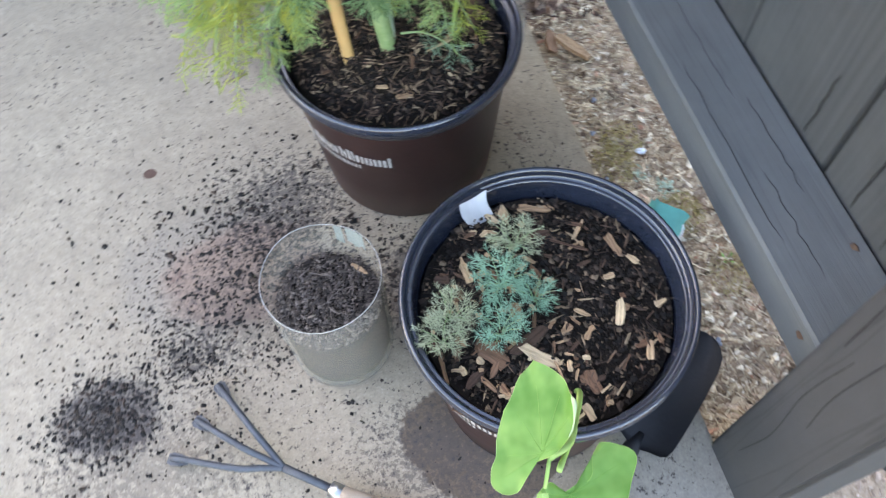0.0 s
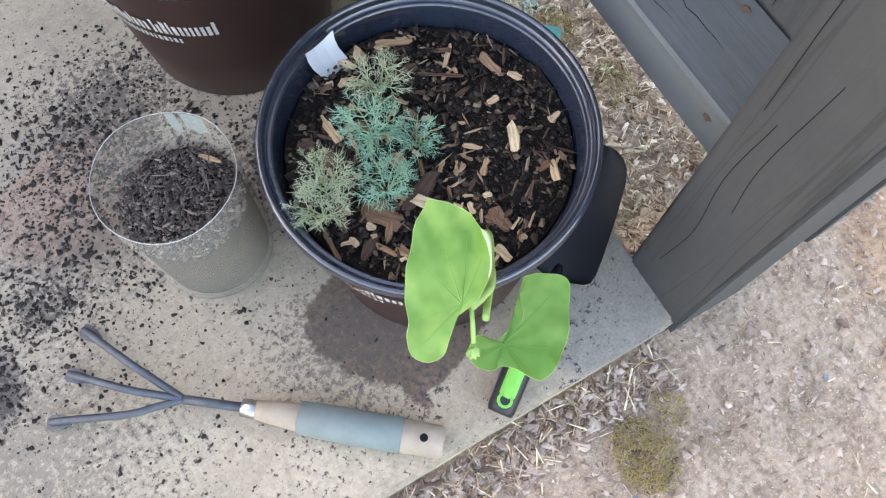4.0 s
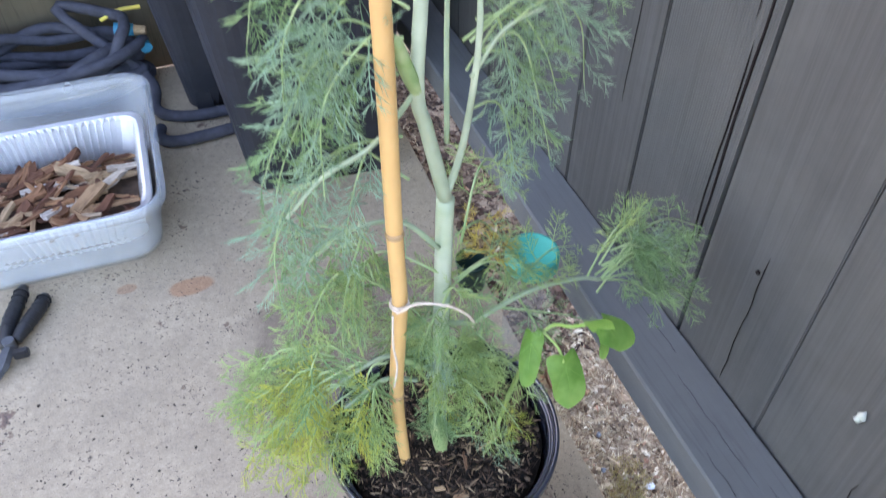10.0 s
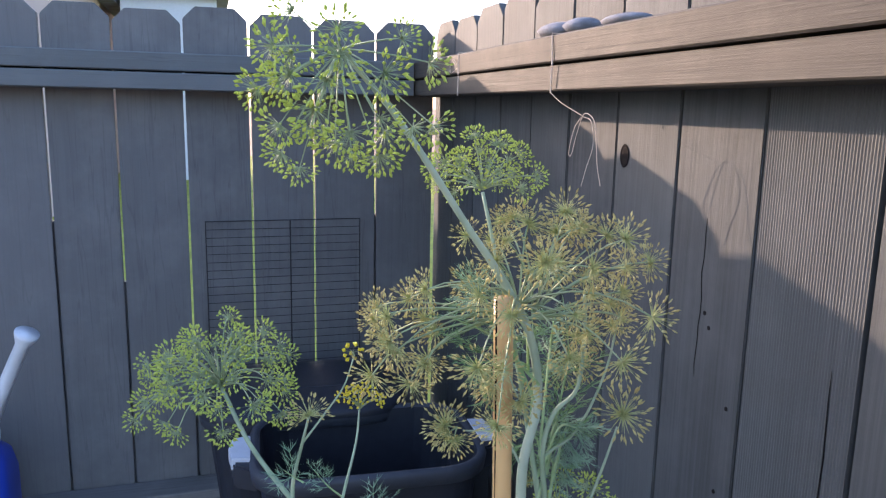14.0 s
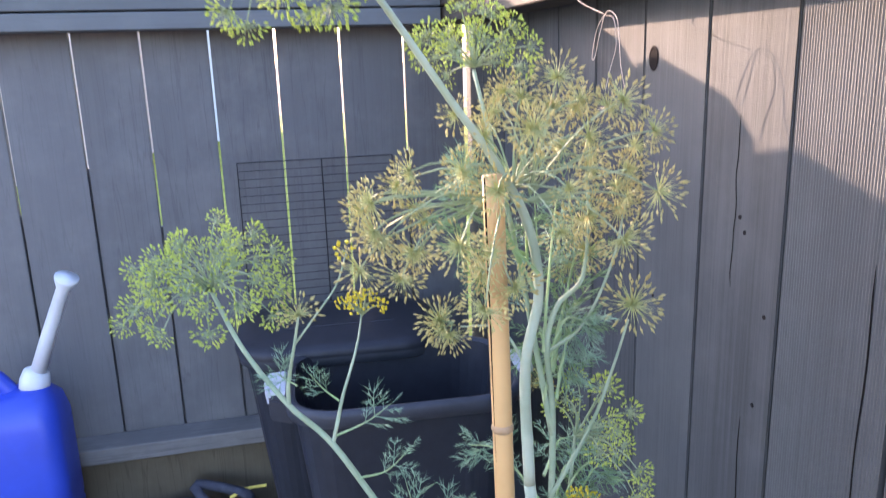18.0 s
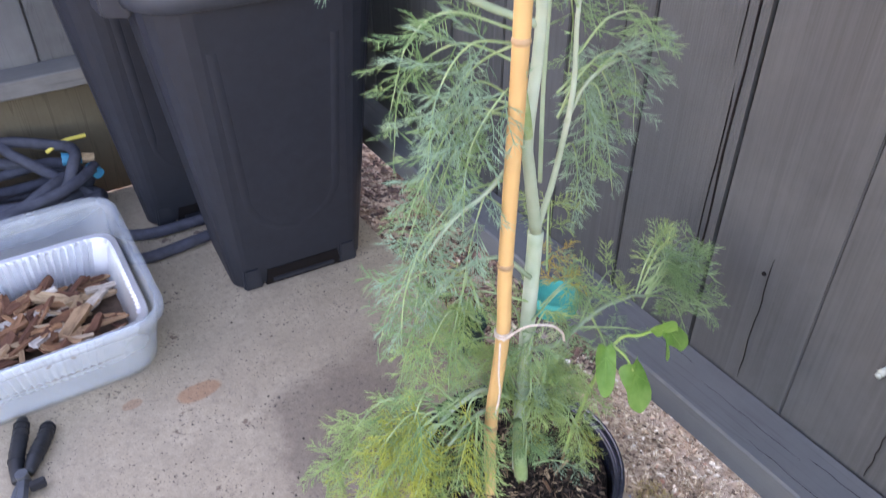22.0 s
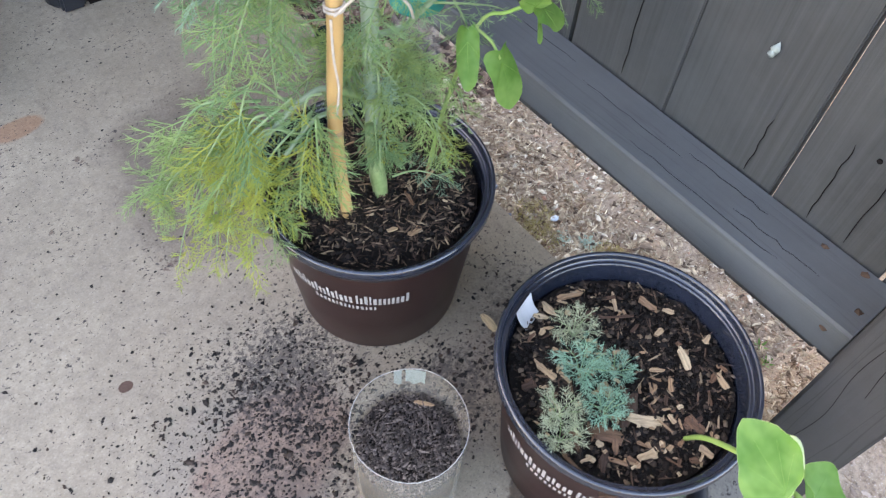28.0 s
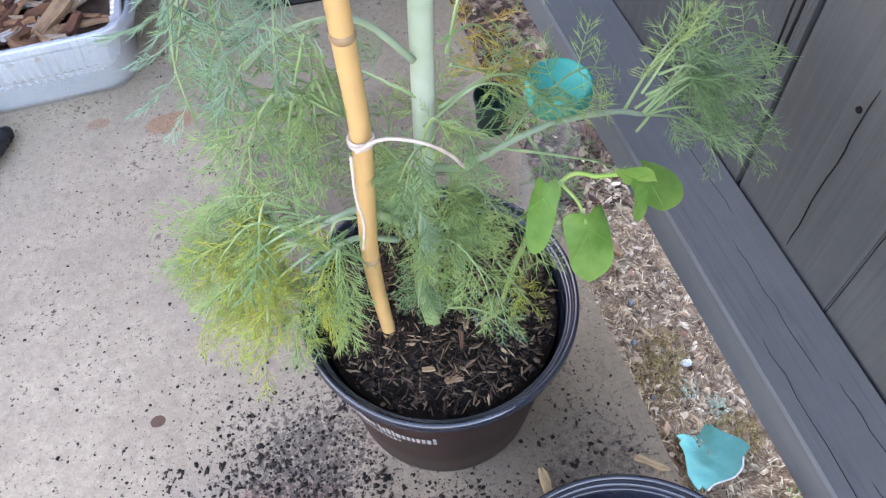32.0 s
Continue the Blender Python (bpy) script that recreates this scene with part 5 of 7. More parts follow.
# the long leaf that reaches to the fence
stalk([(0.155, 0.42, 0.40), (0.175, 0.40, 0.415), (0.188, 0.395, 0.428), (0.235, 0.402, 0.435), (0.29, 0.412, 0.42), (0.318, 0.417, 0.404)], 0.0030, 0.0018, 7)
for pts, size, mat in (
    (((0.318, 0.417, 0.404), (0.345, 0.42, 0.425), (0.38, 0.425, 0.42), (0.42, 0.43, 0.375)), 0.05, G_), (((0.318, 0.417, 0.404), (0.36, 0.415, 0.40), (0.41, 0.415, 0.36), (0.455, 0.415, 0.31)), 0.048, G_), (((0.30, 0.415, 0.414), (0.325, 0.43, 0.44), (0.35, 0.44, 0.455), (0.38, 0.45, 0.45)), 0.04, L_),
    (((0.20, 0.396, 0.43), (0.225, 0.41, 0.445), (0.265, 0.43, 0.45), (0.30, 0.445, 0.43)), 0.04, L_), (((0.20, 0.396, 0.43), (0.24, 0.39, 0.415), (0.27, 0.388, 0.40), (0.3, 0.39, 0.375)), 0.022, G_), (((0.17, 0.41, 0.5), (0.2, 0.43, 0.47), (0.225, 0.45, 0.46)), 0.03, R_), (((0.165, 0.42, 0.51), (0.195, 0.44, 0.5), (0.215, 0.45, 0.47)), 0.026, R_),
    (((0.22, 0.40, 0.432), (0.24, 0.395, 0.39), (0.25, 0.392, 0.35)), 0.03, G_), (((0.17, 0.42, 0.5), (0.2, 0.46, 0.54), (0.23, 0.49, 0.52), (0.25, 0.51, 0.46)), 0.045, L_), (((0.318, 0.417, 0.404), (0.36, 0.43, 0.44), (0.40, 0.44, 0.44), (0.445, 0.45, 0.41)), 0.045, G_), (((0.318, 0.417, 0.404), (0.355, 0.42, 0.385), (0.385, 0.42, 0.355), (0.41, 0.42, 0.31)), 0.042, G_),
):
    frond(pts, size, dill, mat, 5, start=0.2)
# leaves in the middle, both sides of the cane
stalk([(0.15, 0.42, 0.5), (0.12, 0.43, 0.53), (0.08, 0.44, 0.525), (0.05, 0.445, 0.5)], 0.0026, 0.0015, 7)
stalk([(0.135, 0.42, 0.66), (0.1, 0.42, 0.62), (0.06, 0.42, 0.60), (0.03, 0.42, 0.57)], 0.0024, 0.0014, 7)
stalk([(0.174, 0.42, 0.66), (0.2, 0.425, 0.69), (0.235, 0.43, 0.70)], 0.0020, 0.0012, 7)
for pts, size, mat in (
    (((0.08, 0.44, 0.525), (0.04, 0.445, 0.50), (0.01, 0.45, 0.45), (-0.005, 0.455, 0.39)), 0.045, G_), (((0.08, 0.44, 0.525), (0.045, 0.46, 0.52), (0.01, 0.48, 0.48), (-0.01, 0.49, 0.42)), 0.055, G_), (((0.09, 0.44, 0.52), (0.07, 0.43, 0.47), (0.06, 0.425, 0.42), (0.055, 0.42, 0.37)), 0.042, G_), (((0.10, 0.44, 0.5), (0.075, 0.47, 0.48), (0.055, 0.49, 0.42), (0.045, 0.5, 0.36)), 0.05, G_),
    (((0.06, 0.42, 0.60), (0.02, 0.425, 0.585), (-0.01, 0.43, 0.53), (-0.015, 0.435, 0.47)), 0.05, B_), (((0.07, 0.42, 0.605), (0.04, 0.44, 0.57), (0.03, 0.45, 0.51), (0.025, 0.455, 0.46)), 0.05, B_), (((0.15, 0.42, 0.47), (0.115, 0.46, 0.47), (0.1, 0.49, 0.43), (0.09, 0.51, 0.37)), 0.05, G_),
    (((0.12, 0.425, 0.74), (0.08, 0.43, 0.745), (0.045, 0.43, 0.71), (0.03, 0.43, 0.65)), 0.058, B_), (((0.12, 0.425, 0.74), (0.09, 0.44, 0.72), (0.06, 0.45, 0.67), (0.05, 0.455, 0.60)), 0.055, B_), (((0.12, 0.425, 0.75), (0.075, 0.45, 0.765), (0.035, 0.46, 0.745), (0.01, 0.465, 0.69)), 0.055, G_), (((0.125, 0.42, 0.70), (0.1, 0.41, 0.71), (0.065, 0.405, 0.67), (0.055, 0.40, 0.60)), 0.05, B_), (((0.13, 0.42, 0.72), (0.095, 0.47, 0.73), (0.06, 0.5, 0.69), (0.05, 0.51, 0.62)), 0.05, G_),
    (((0.2, 0.425, 0.69), (0.235, 0.43, 0.705), (0.265, 0.435, 0.68), (0.28, 0.44, 0.62)), 0.055, B_), (((0.18, 0.42, 0.68), (0.215, 0.44, 0.66), (0.24, 0.45, 0.61), (0.25, 0.455, 0.55)), 0.055, G_), (((0.18, 0.42, 0.72), (0.21, 0.42, 0.745), (0.25, 0.42, 0.74), (0.275, 0.42, 0.70)), 0.05, G_), (((0.175, 0.425, 0.63), (0.205, 0.44, 0.62), (0.225, 0.45, 0.57), (0.23, 0.455, 0.52)), 0.05, B_), (((0.175, 0.42, 0.76), (0.2, 0.46, 0.76), (0.225, 0.48, 0.72), (0.235, 0.49, 0.66)), 0.05, G_),
    (((0.13, 0.42, 0.80), (0.105, 0.44, 0.83), (0.08, 0.45, 0.84), (0.055, 0.455, 0.82)), 0.032, B_), (((0.14, 0.42, 0.93), (0.16, 0.44, 0.98), (0.175, 0.45, 1.03), (0.17, 0.455, 1.08)), 0.045, G_), (((0.14, 0.42, 0.87), (0.165, 0.45, 0.88), (0.19, 0.47, 0.86)), 0.04, B_), (((0.13, 0.42, 0.97), (0.15, 0.46, 1.02), (0.155, 0.48, 1.07)), 0.045, B_), (((0.15, 0.42, 0.83), (0.12, 0.46, 0.87), (0.1, 0.48, 0.87)), 0.035, B_),
):
    pts = [(x if x > 0.06 or z > 0.78 else 0.06 + (x - 0.06) * 0.62, y, z) for x, y, z in pts]
    frond(pts, size * 0.88, dill, mat, 6, start=0.2)
cluster((0.24, 0.44, 0.62), (0.035, 0.03, 0.08), 5, (0.178, 0.425, 0.68), 0.045, (G_, B_))
cluster((0.04, 0.445, 0.60), (0.04, 0.03, 0.07), 5, (0.12, 0.425, 0.68), 0.045, (G_, B_))
cluster((0.175, 0.445, 0.84), (0.04, 0.03, 0.07), 6, (0.15, 0.424, 0.80), 0.036, (B_, G_), 5, 0.02)
cluster((0.165, 0.44, 1.0), (0.035, 0.03, 0.08), 9, (0.146, 0.424, 0.94), 0.036, (B_, G_, L_), 5, 0.02)
cluster((0.10, 0.43, 1.08), (0.05, 0.03, 0.05), 5, (0.126, 0.42, 1.03), 0.036, (B_, G_), 5, 0.01)
# sparse thread sprays on the side stalk
for pts, size in ((((0.03, 0.457, 0.825), (0.0, 0.46, 0.815), (-0.03, 0.462, 0.81), (-0.055, 0.465, 0.815)), 0.030), (((0.05, 0.457, 0.807), (0.05, 0.46, 0.83), (0.045, 0.465, 0.855)), 0.024), (((-0.005, 0.468, 0.9), (0.02, 0.475, 0.905), (0.04, 0.48, 0.915)), 0.022), (((-0.03, 0.476, 0.94), (-0.036, 0.475, 0.945), (-0.045, 0.47, 0.955)), 0.02), (((0.0, 0.48, 0.922), (-0.01, 0.485, 0.93), (-0.02, 0.49, 0.942)), 0.016), (((0.01, 0.459, 0.868), (0.03, 0.46, 0.87), (0.05, 0.462, 0.885)), 0.02), (((0.07, 0.456, 0.79), (0.075, 0.46, 0.815), (0.09, 0.46, 0.83)), 0.024)):
    frond(pts, size, dill, B_, 3, start=0.45, droop=0.0, stalk=0.0009, stock=SPRAYS)

# seed heads
umbel((-0.018, 0.368, 1.254), (-0.32, -0.80, -0.5), 0.056, 26, GREEN, 0.0140, 1.3, 0.25, 0.25, 0.0005, 0.1, "open green seed head leaning out")
umbel((0.118, 0.420, 1.085), (-0.2, -0.3, 0.9), 0.086, 24, TAN, 0.0168, 1.75, 0.3, 0.2, 0.0007, 0, "large ripening tan seed head")
umbel((0.130, 0.420, 1.080), (0.30, 0.0, 1.0), 0.094, 11, TAN, 0.0162, 0.95, 0.2, 0.1, 0.0007)
umbel((0.118, 0.430, 1.076), (-0.9, 0.30, -0.05), 0.100, 10, TAN, 0.0182, 0.50, 0.4, 0.25, 0.0008)
umbel((0.125, 0.420, 1.075), (0.95, -0.10, 0.15), 0.078, 5, TAN, 0.0165, 0.35, 0.4, 0.15, 0.0008)
umbel((0.110, 0.480, 1.162), (0.0, 0.2, 1.0), 0.042, 24, GREEN, 0.0115, 1.5, 0.2)
umbel((-0.087, 0.533, 1.001), (-0.08, -0.10, 1.0), 0.060, 46, GREEN, 0.0128, 1.60, 0.42, 0.16, 0.0006, 0.0, "domed green seed head")
umbel((0.030, 0.560, 0.960), (0.1, 0, 1.0), 0.019, 12, GOLD, 0.0055, 1.15, 0.3, label="small yellow flower head")
umbel((-0.025, 0.476, 0.992), (0, 0, 1.0), 0.003, 1, TAN, 0.0175, 0.3)
umbel((0.014, 0.500, 1.030), (-0.2, 0, 1.0), 0.003, 1, GOLD, 0.007)
umbel((0.196, 0.402, 1.000), (0.4, -0.4, 0.8), 0.004, 1, TAN, 0.0200, 0.5)
umbel((0.078, 0.432, 0.992), (-0.4, 0, -0.3), 0.010, 3, TAN, 0.0180, 0.9)
umbel((0.150, 0.430, 1.030), (0.8, 0.3, 0.1), 0.032, 3, TAN, 0.0175, 0.9, 0.3)
umbel((0.102, 0.396, 1.045), (-0.3, -0.4, -0.3), 0.022, 4, TAN, 0.0175, 1.2, 0.2)
umbel((0.148, 0.450, 0.925), (0.1, 0, 1), 0.004, 1, TAN, 0.0160, 0.5)
umbel((0.174, 0.442, 0.885), (0.65, -0.1, 0.55), 0.056, 17, GREEN, 0.0120, 1.35, 0.2, 0.25)
umbel((0.170, 0.416, 0.842), (0.2, 0, 1), 0.012, 7, GOLD, 0.0050, 1.4)

# small dill seedlings in the other pot
for x, y, h, mat, nn in ((-0.007, 0.064, 0.036, "seedling_pale", 6), (-0.030, 0.030, 0.042, "seedling", 7), (-0.006, 0.010, 0.030, "seedling", 6), (-0.043, -0.012, 0.034, "seedling", 7), (-0.080, 0.012, 0.036, "seedling_pale", 6), (-0.092, -0.006, 0.034, "seedling_pale", 5)):
    base = Vector((P2.x + x - 0.003, P2.y + y - 0.0055, 0.181))
    sd = thing("dill_seedling", "small blue-green dill seedling in the bark" if mat == "seedling" else "small fading dill seedling in the bark", "seedling", base, group="dill seedlings")
    for k in range(nn):
        a = 6.283 * k / nn + drng.uniform(-0.4, 0.4)
        o = Vector((math.cos(a), math.sin(a), 0)) * h * 0.5
        frond((base, base + o * 0.4 + Vector((0, 0, h * 0.5)), base + o + Vector((0, 0, h * 0.75))), h * 0.44, sd, M[mat], 3, start=0.35, stalk=0.0007, stock=TUFTS)


# ---- broad-leaved seedlings ----
def broad_leaf(base, tip, normal, width, parent, cup=0.18, notch=0.6, wave=0.03):
    """A heart-shaped blade from its stalk to its tip."""
    base, tip, normal = Vector(base), Vector(tip), Vector(normal).normalized()
    d = tip - base
    length = d.length
    d.normalize()
    s = d.cross(normal).normalized()
    normal = s.cross(d)
    gg = Geo()
    n, rings = 36, 7
    for i in range(rings + 1):
        for k in range(n):
            th = 2 * math.pi * k / n - math.pi
            near = math.exp(-((abs(th) - math.pi) / 0.42) ** 2)
            r = (0.62 + 0.38 * math.cos(th) ** 2 * (1 if math.cos(th) > 0 else 0.15)) * (1 - notch * near)
            r *= 1 + wave * (0.5 * math.sin(9 * th) + 0.6 * math.sin(4 * th + base.x * 90))
            u = i / rings
            x, y = r * math.cos(th) * u * (0.78 if math.cos(th) > 0 else 0.55), r * math.sin(th) * u
            lift = -cup * (y * y) - 0.25 * cup * x * abs(x) + 0.05 * cup * math.cos(5 * th) * u * u + 0.02 * abs(math.sin(th * 3)) * u + 0.05 * u * u * u * math.sin(3 * th + base.y * 80) + 0.012 * u * u * math.sin(7 * th + base.x * 50)
            gg.v.append(tuple(base + d * (x + 0.22) * length + s * y * width + normal * lift * length))
    for i in range(rings):
        for k in range(n):
            a, b = i * n + k, i * n + (k + 1) % n
            gg.f.append((a, b, b + n, a + n))
    lf = part("leaf", gg, M["leaf"], parent, smooth=True)
    vein = Geo()
    for e in (d, (d + s * 0.8).normalized(), (d - s * 0.8).normalized()):
        c0 = base + d * 0.2 * length
        vein.tube([c0 + normal * 0.0006, c0 + e * length * 0.28 + normal * 0.0004, c0 + e * length * 0.5 - normal * cup * length * 0.06], [0.0003, 0.0002, 0.0001], 4)
    sub("vein", vein, M["leaf_vein"], lf)
    return lf


sq = thing("squash_seedling", "bright green broad-leaved seedling leaning over the pot rim", "seedling", (0.2, 0.02, 0.19))
part("stalk", Geo().tube(curve_points(((0.215, 0.03, 0.165), (0.205, 0.012, 0.22), (0.175, -0.030, 0.30), (0.150, -0.060, 0.345))), [0.0024] * 10 + [0.0019] * 9, 7), M["leaf_stem"], sq, smooth=True)
part("stalk", Geo().tube(curve_points(((0.175, -0.030, 0.30), (0.162, -0.045, 0.33), (0.147, -0.052, 0.346))), 0.0026, 6), M["leaf_stem"], sq, smooth=True)
part("stalk", Geo().tube(curve_points(((0.147, -0.052, 0.344), (0.143, -0.060, 0.343), (0.140, -0.066, 0.338))), 0.0012, 6), M["leaf_stem"], sq, smooth=True)


def lobed_leaf(centre, across, up, outline, parent, cup, fold, spine):
    """A broad blade with a lobed outline, cupped along its midrib; the outline runs round in (across, up) steps."""
    c, av, uv = Vector(centre), Vector(across), Vector(up)
    nv = av.cross(uv).normalized()
    ring0 = curve_points([(x, y, 0) for x, y in outline] + [(*outline[0], 0)], 3)[:-1]
    gg, rows = Geo(), 9
    for i in range(rows + 1):
        k = i / rows
        for p in ring0:
            x, y = spine[0] + (p.x - spine[0]) * k, spine[1] + (p.y - spine[1]) * k
            lift = cup * (x * x * 0.9 + y * y * 0.35) + fold * max(0, x - 0.55) ** 1.5 - 0.0006 * math.cos(9 * math.atan2(y - spine[1], x - spine[0])) * k + 0.0016 * k ** 3 * math.sin(11 * x + 7 * y) + 0.0012 * noise.noise((x * 3, y * 3, c.x * 50))
            gg.v.append(tuple(c + av * x + uv * y + nv * lift))
    n = len(ring0)
    for i in range(rows):
        for k in range(n):
            a, b = i * n + k, i * n + (k + 1) % n
            gg.f.append((a, b, b + n, a + n))
    lf = part("leaf", gg, M["leaf"], parent, smooth=True)
    edge = Geo().tube([gg.v[rows * n + k % n] for k in range(n + 1)], 0.00016, 4)
    sub("leaf_edge", edge, M["leaf_stem"], lf, "pale thin margin")
    curl = [gg.v[rows * n + k] for k in range(n) if fold and ring0[k].x > 0.62 and -0.15 < ring0[k].y < 0.75]
    if curl:
        rim = [Vector(p) + nv * 0.0012 for p in curl]
        sub("curled_edge", Geo().tube(rim, [0.0003] + [0.0009 + 0.0005 * math.sin(i * 1.1) for i in range(1, len(rim) - 1)] + [0.0003], 6), M["leaf_pale"], lf, "pale curled margin", smooth=True)
    vein = Geo()
    for m in range(0, n, n // 8):
        vein.tube([Vector(gg.v[i * n + m]) + nv * 0.0001 for i in range(rows - 1)], [0.00022 - 0.000022 * i for i in range(rows - 1)], 4)
    sub("vein", vein, M["leaf_vein"], lf)
    return lf


lobed_leaf((0.140, -0.033, 0.350), (0.0227, -0.0139, 0.006), (0.0140, 0.0239, 0.008), ((-0.17, 1.28), (0.2, 1.2), (0.55, 1.02), (0.72, 0.8), (0.92, 0.55), (0.95, 0.1), (0.78, -0.3), (0.5, -0.54), (0.3, -0.68), (0.22, -1.0), (0.08, -1.28), (-0.17, -1.36), (-0.45, -1.25), (-0.54, -0.95), (-0.5, -0.7), (-0.6, -0.2), (-0.5, 0.4), (-0.38, 0.95)), sq, 0.0035, 0.016, (0.42, -0.45))
lobed_leaf((0.1667, -0.0691, 0.325), (0.0242, -0.0151, -0.003), (0.0161, 0.0236, 0.002), ((0.0, 0.9), (0.3, 0.97), (0.6, 0.94), (0.77, 0.8), (0.8, 0.4), (0.77, -0.2), (0.6, -0.65), (0.4, -0.88), (0.15, -0.85), (-0.1, -0.72), (-0.33, -0.68), (-0.5, -0.78), (-0.75, -0.72), (-0.9, -0.55), (-0.87, -0.3), (-0.7, -0.17), (-0.5, -0.28), (-0.4, -0.25), (-0.23, -0.05), (-0.05, 0.05), (0.0, 0.25), (-0.07, 0.55)), sq, 0.004, 0.0, (-0.3, -0.3))
bd = Geo()
for k in range(7):
    a = k * 0.9
    bd.seed((0.138, -0.068, 0.337), (math.cos(a) * 0.5, math.sin(a) * 0.5 - 0.4, -0.6), 0.006, 0.0018)
part("bud", bd, M["leaf_stem"], sq)
sq1 = thing("squash_seedling", "bright green broad-leaved seedling in the dill pot", "seedling", (0.21, 0.40, 0.2))
part("stalk", Geo().tube(curve_points(((0.212, 0.405, 0.198), (0.222, 0.395, 0.3), (0.242, 0.381, 0.398), (0.262, 0.366, 0.412), (0.29, 0.355, 0.42))), [0.0023] * 12 + [0.0017] * 13, 7), M["leaf_stem"], sq1, smooth=True)
part("stalk", Geo().tube(curve_points(((0.24, 0.383, 0.395), (0.252, 0.372, 0.38), (0.256, 0.362, 0.365))), 0.0014, 6), M["leaf_stem"], sq1, smooth=True)
broad_leaf((0.256, 0.366, 0.372), (0.262, 0.338, 0.318), (0.1, -0.75, 0.65), 0.030, sq1, 0.15, 0.4)
broad_leaf((0.230, 0.382, 0.398), (0.214, 0.356, 0.352), (-0.6, -0.6, 0.4), 0.017, sq1, 0.2, 0.4)
broad_leaf((0.283, 0.352, 0.418), (0.322, 0.350, 0.388), (0.2, -0.5, 0.85), 0.026, sq1, 0.2, 0.4)
broad_leaf((0.282, 0.352, 0.415), (0.268, 0.345, 0.442), (-0.6, -0.7, 0.2), 0.022, sq1, 0.15, 0.4)
broad_leaf((0.284, 0.355, 0.418), (0.290, 0.345, 0.380), (0.7, -0.7, 0.2), 0.02, sq1, 0.1, 0.4)
stick = Geo().tube([(0.232, 0.408, 0.19), (0.236, 0.41, 0.235), (0.239, 0.411, 0.268)], [0.0045, 0.005, 0.0035], 6)
solid("wood_stub", stick, M["shred"], "short brown wood stub stuck in the soil", "stick")

# ---- hand cultivator ----
hc = thing("hand_cultivator", "three-tined hand cultivator with a grey grip lying on the slab", "garden tool", (0.0, 0.0, 0.02))
E0, E1 = Vector((0.123, -0.073, 0.0155)), Vector((-0.0045, 0.0335, 0.0185))


def along(t):
    return E0 + (E1 - E0) * t


part("handle", Geo().tube([along(t) for t in (0, 0.02, 0.2, 0.22, 0.75, 0.77, 0.9, 1.0)], [0.0125, 0.0145, 0.0148, 0.0146, 0.0135, 0.0125, 0.0105, 0.0085], 18), M["ash"], hc, "pale ash wood handle", smooth=True)
part("grip", Geo().tube([along(t) for t in (0.22, 0.225, 0.5, 0.765, 0.77)], [0.0146, 0.0156, 0.0158, 0.0147, 0.0136], 18), M["grip"], hc, "grey-green rubber grip", smooth=True)
hp = along(0.105)
part("hang_hole", Geo().tube([hp + Vector((0, 0, 0.0142)), hp + Vector((0, 0, 0.0151))], 0.0036, 12), M["hole"], hc)
part("ferrule", Geo().tube([along(0.995), along(1.0), along(1.075), along(1.08)], [0.0080, 0.0086, 0.0080, 0.005], 16), M["ferrule"], hc, "bright metal ferrule", smooth=True)
J = Vector((-0.055, 0.073, 0.02))
part("shank", Geo().tube([along(1.05), (along(1.05) + J) / 2 + Vector((0, 0, 0.001)), J], 0.0042, 8), M["steel"], hc, smooth=True)
for tip, mid in (((-0.112, 0.183, 0.004), (-0.082, 0.124, 0.026)), ((-0.139, 0.151, 0.004), (-0.093, 0.104, 0.027)), ((-0.169, 0.118, 0.004), (-0.101, 0.084, 0.026))):
    tip, mid = Vector(tip), Vector(mid)
    c = curve_points((J, (J + mid) / 2, mid, tip + (mid - tip) * 0.18 + Vector((0, 0, 0.006)), tip), 5)
    tine = part("tine", Geo().tube(c, [0.0034] * (len(c) - 3) + [0.0034, 0.003, 0.0015], 8), M["steel"], hc, smooth=True)
    td2 = (tip - mid).normalized()
    flat = Vector((td2.x, td2.y, 0)).normalized()
    w2 = Vector((-flat.y, flat.x, 0))
    sub("spade_tip", Geo().loft([[tip + flat * a + w2 * b + Vector((0, 0, c2 + 0.0012)), tip + flat * a - w2 * b + Vector((0, 0, c2 + 0.0012)), tip + flat * a - w2 * b + Vector((0, 0, c2 - 0.0008)), tip + flat * a + w2 * b + Vector((0, 0, c2 - 0.0008))] for a, b, c2 in ((-0.022, 0.0035, 0.006), (-0.012, 0.0060, 0.003), (-0.002, 0.0068, 0.0), (0.003, 0.0048, -0.002))], True, True), M["steel"], tine)

# ---- trowel behind the pot ----
tr = thing("garden_trowel", "black garden trowel with a lime grip leaning by the pot", "garden tool", (0.28, -0.02, 0.02))
T0, T1 = Vector((0.178, -0.0755, 0.0135)), Vector((0.395, 0.083, 0.040))
td = (T1 - T0).normalized()
ts = td.cross(Vector((0, 0, 1))).normalized()
part("handle", Geo().tube([T0 + td * t for t in (0, 0.004, 0.05, 0.1, 0.132, 0.145)], [0.011, 0.0125, 0.0135, 0.012, 0.008, 0.006], 14), M["black"], tr, smooth=True)
part("grip_inlay", Geo().tube([T0 + td * t + Vector((0, 0, 0.006)) for t in (0.012, 0.016, 0.06, 0.085)], [0.006, 0.0088, 0.0092, 0.005], 10), M["lime"], tr, "lime green inlay", smooth=True)
ringg = Geo()
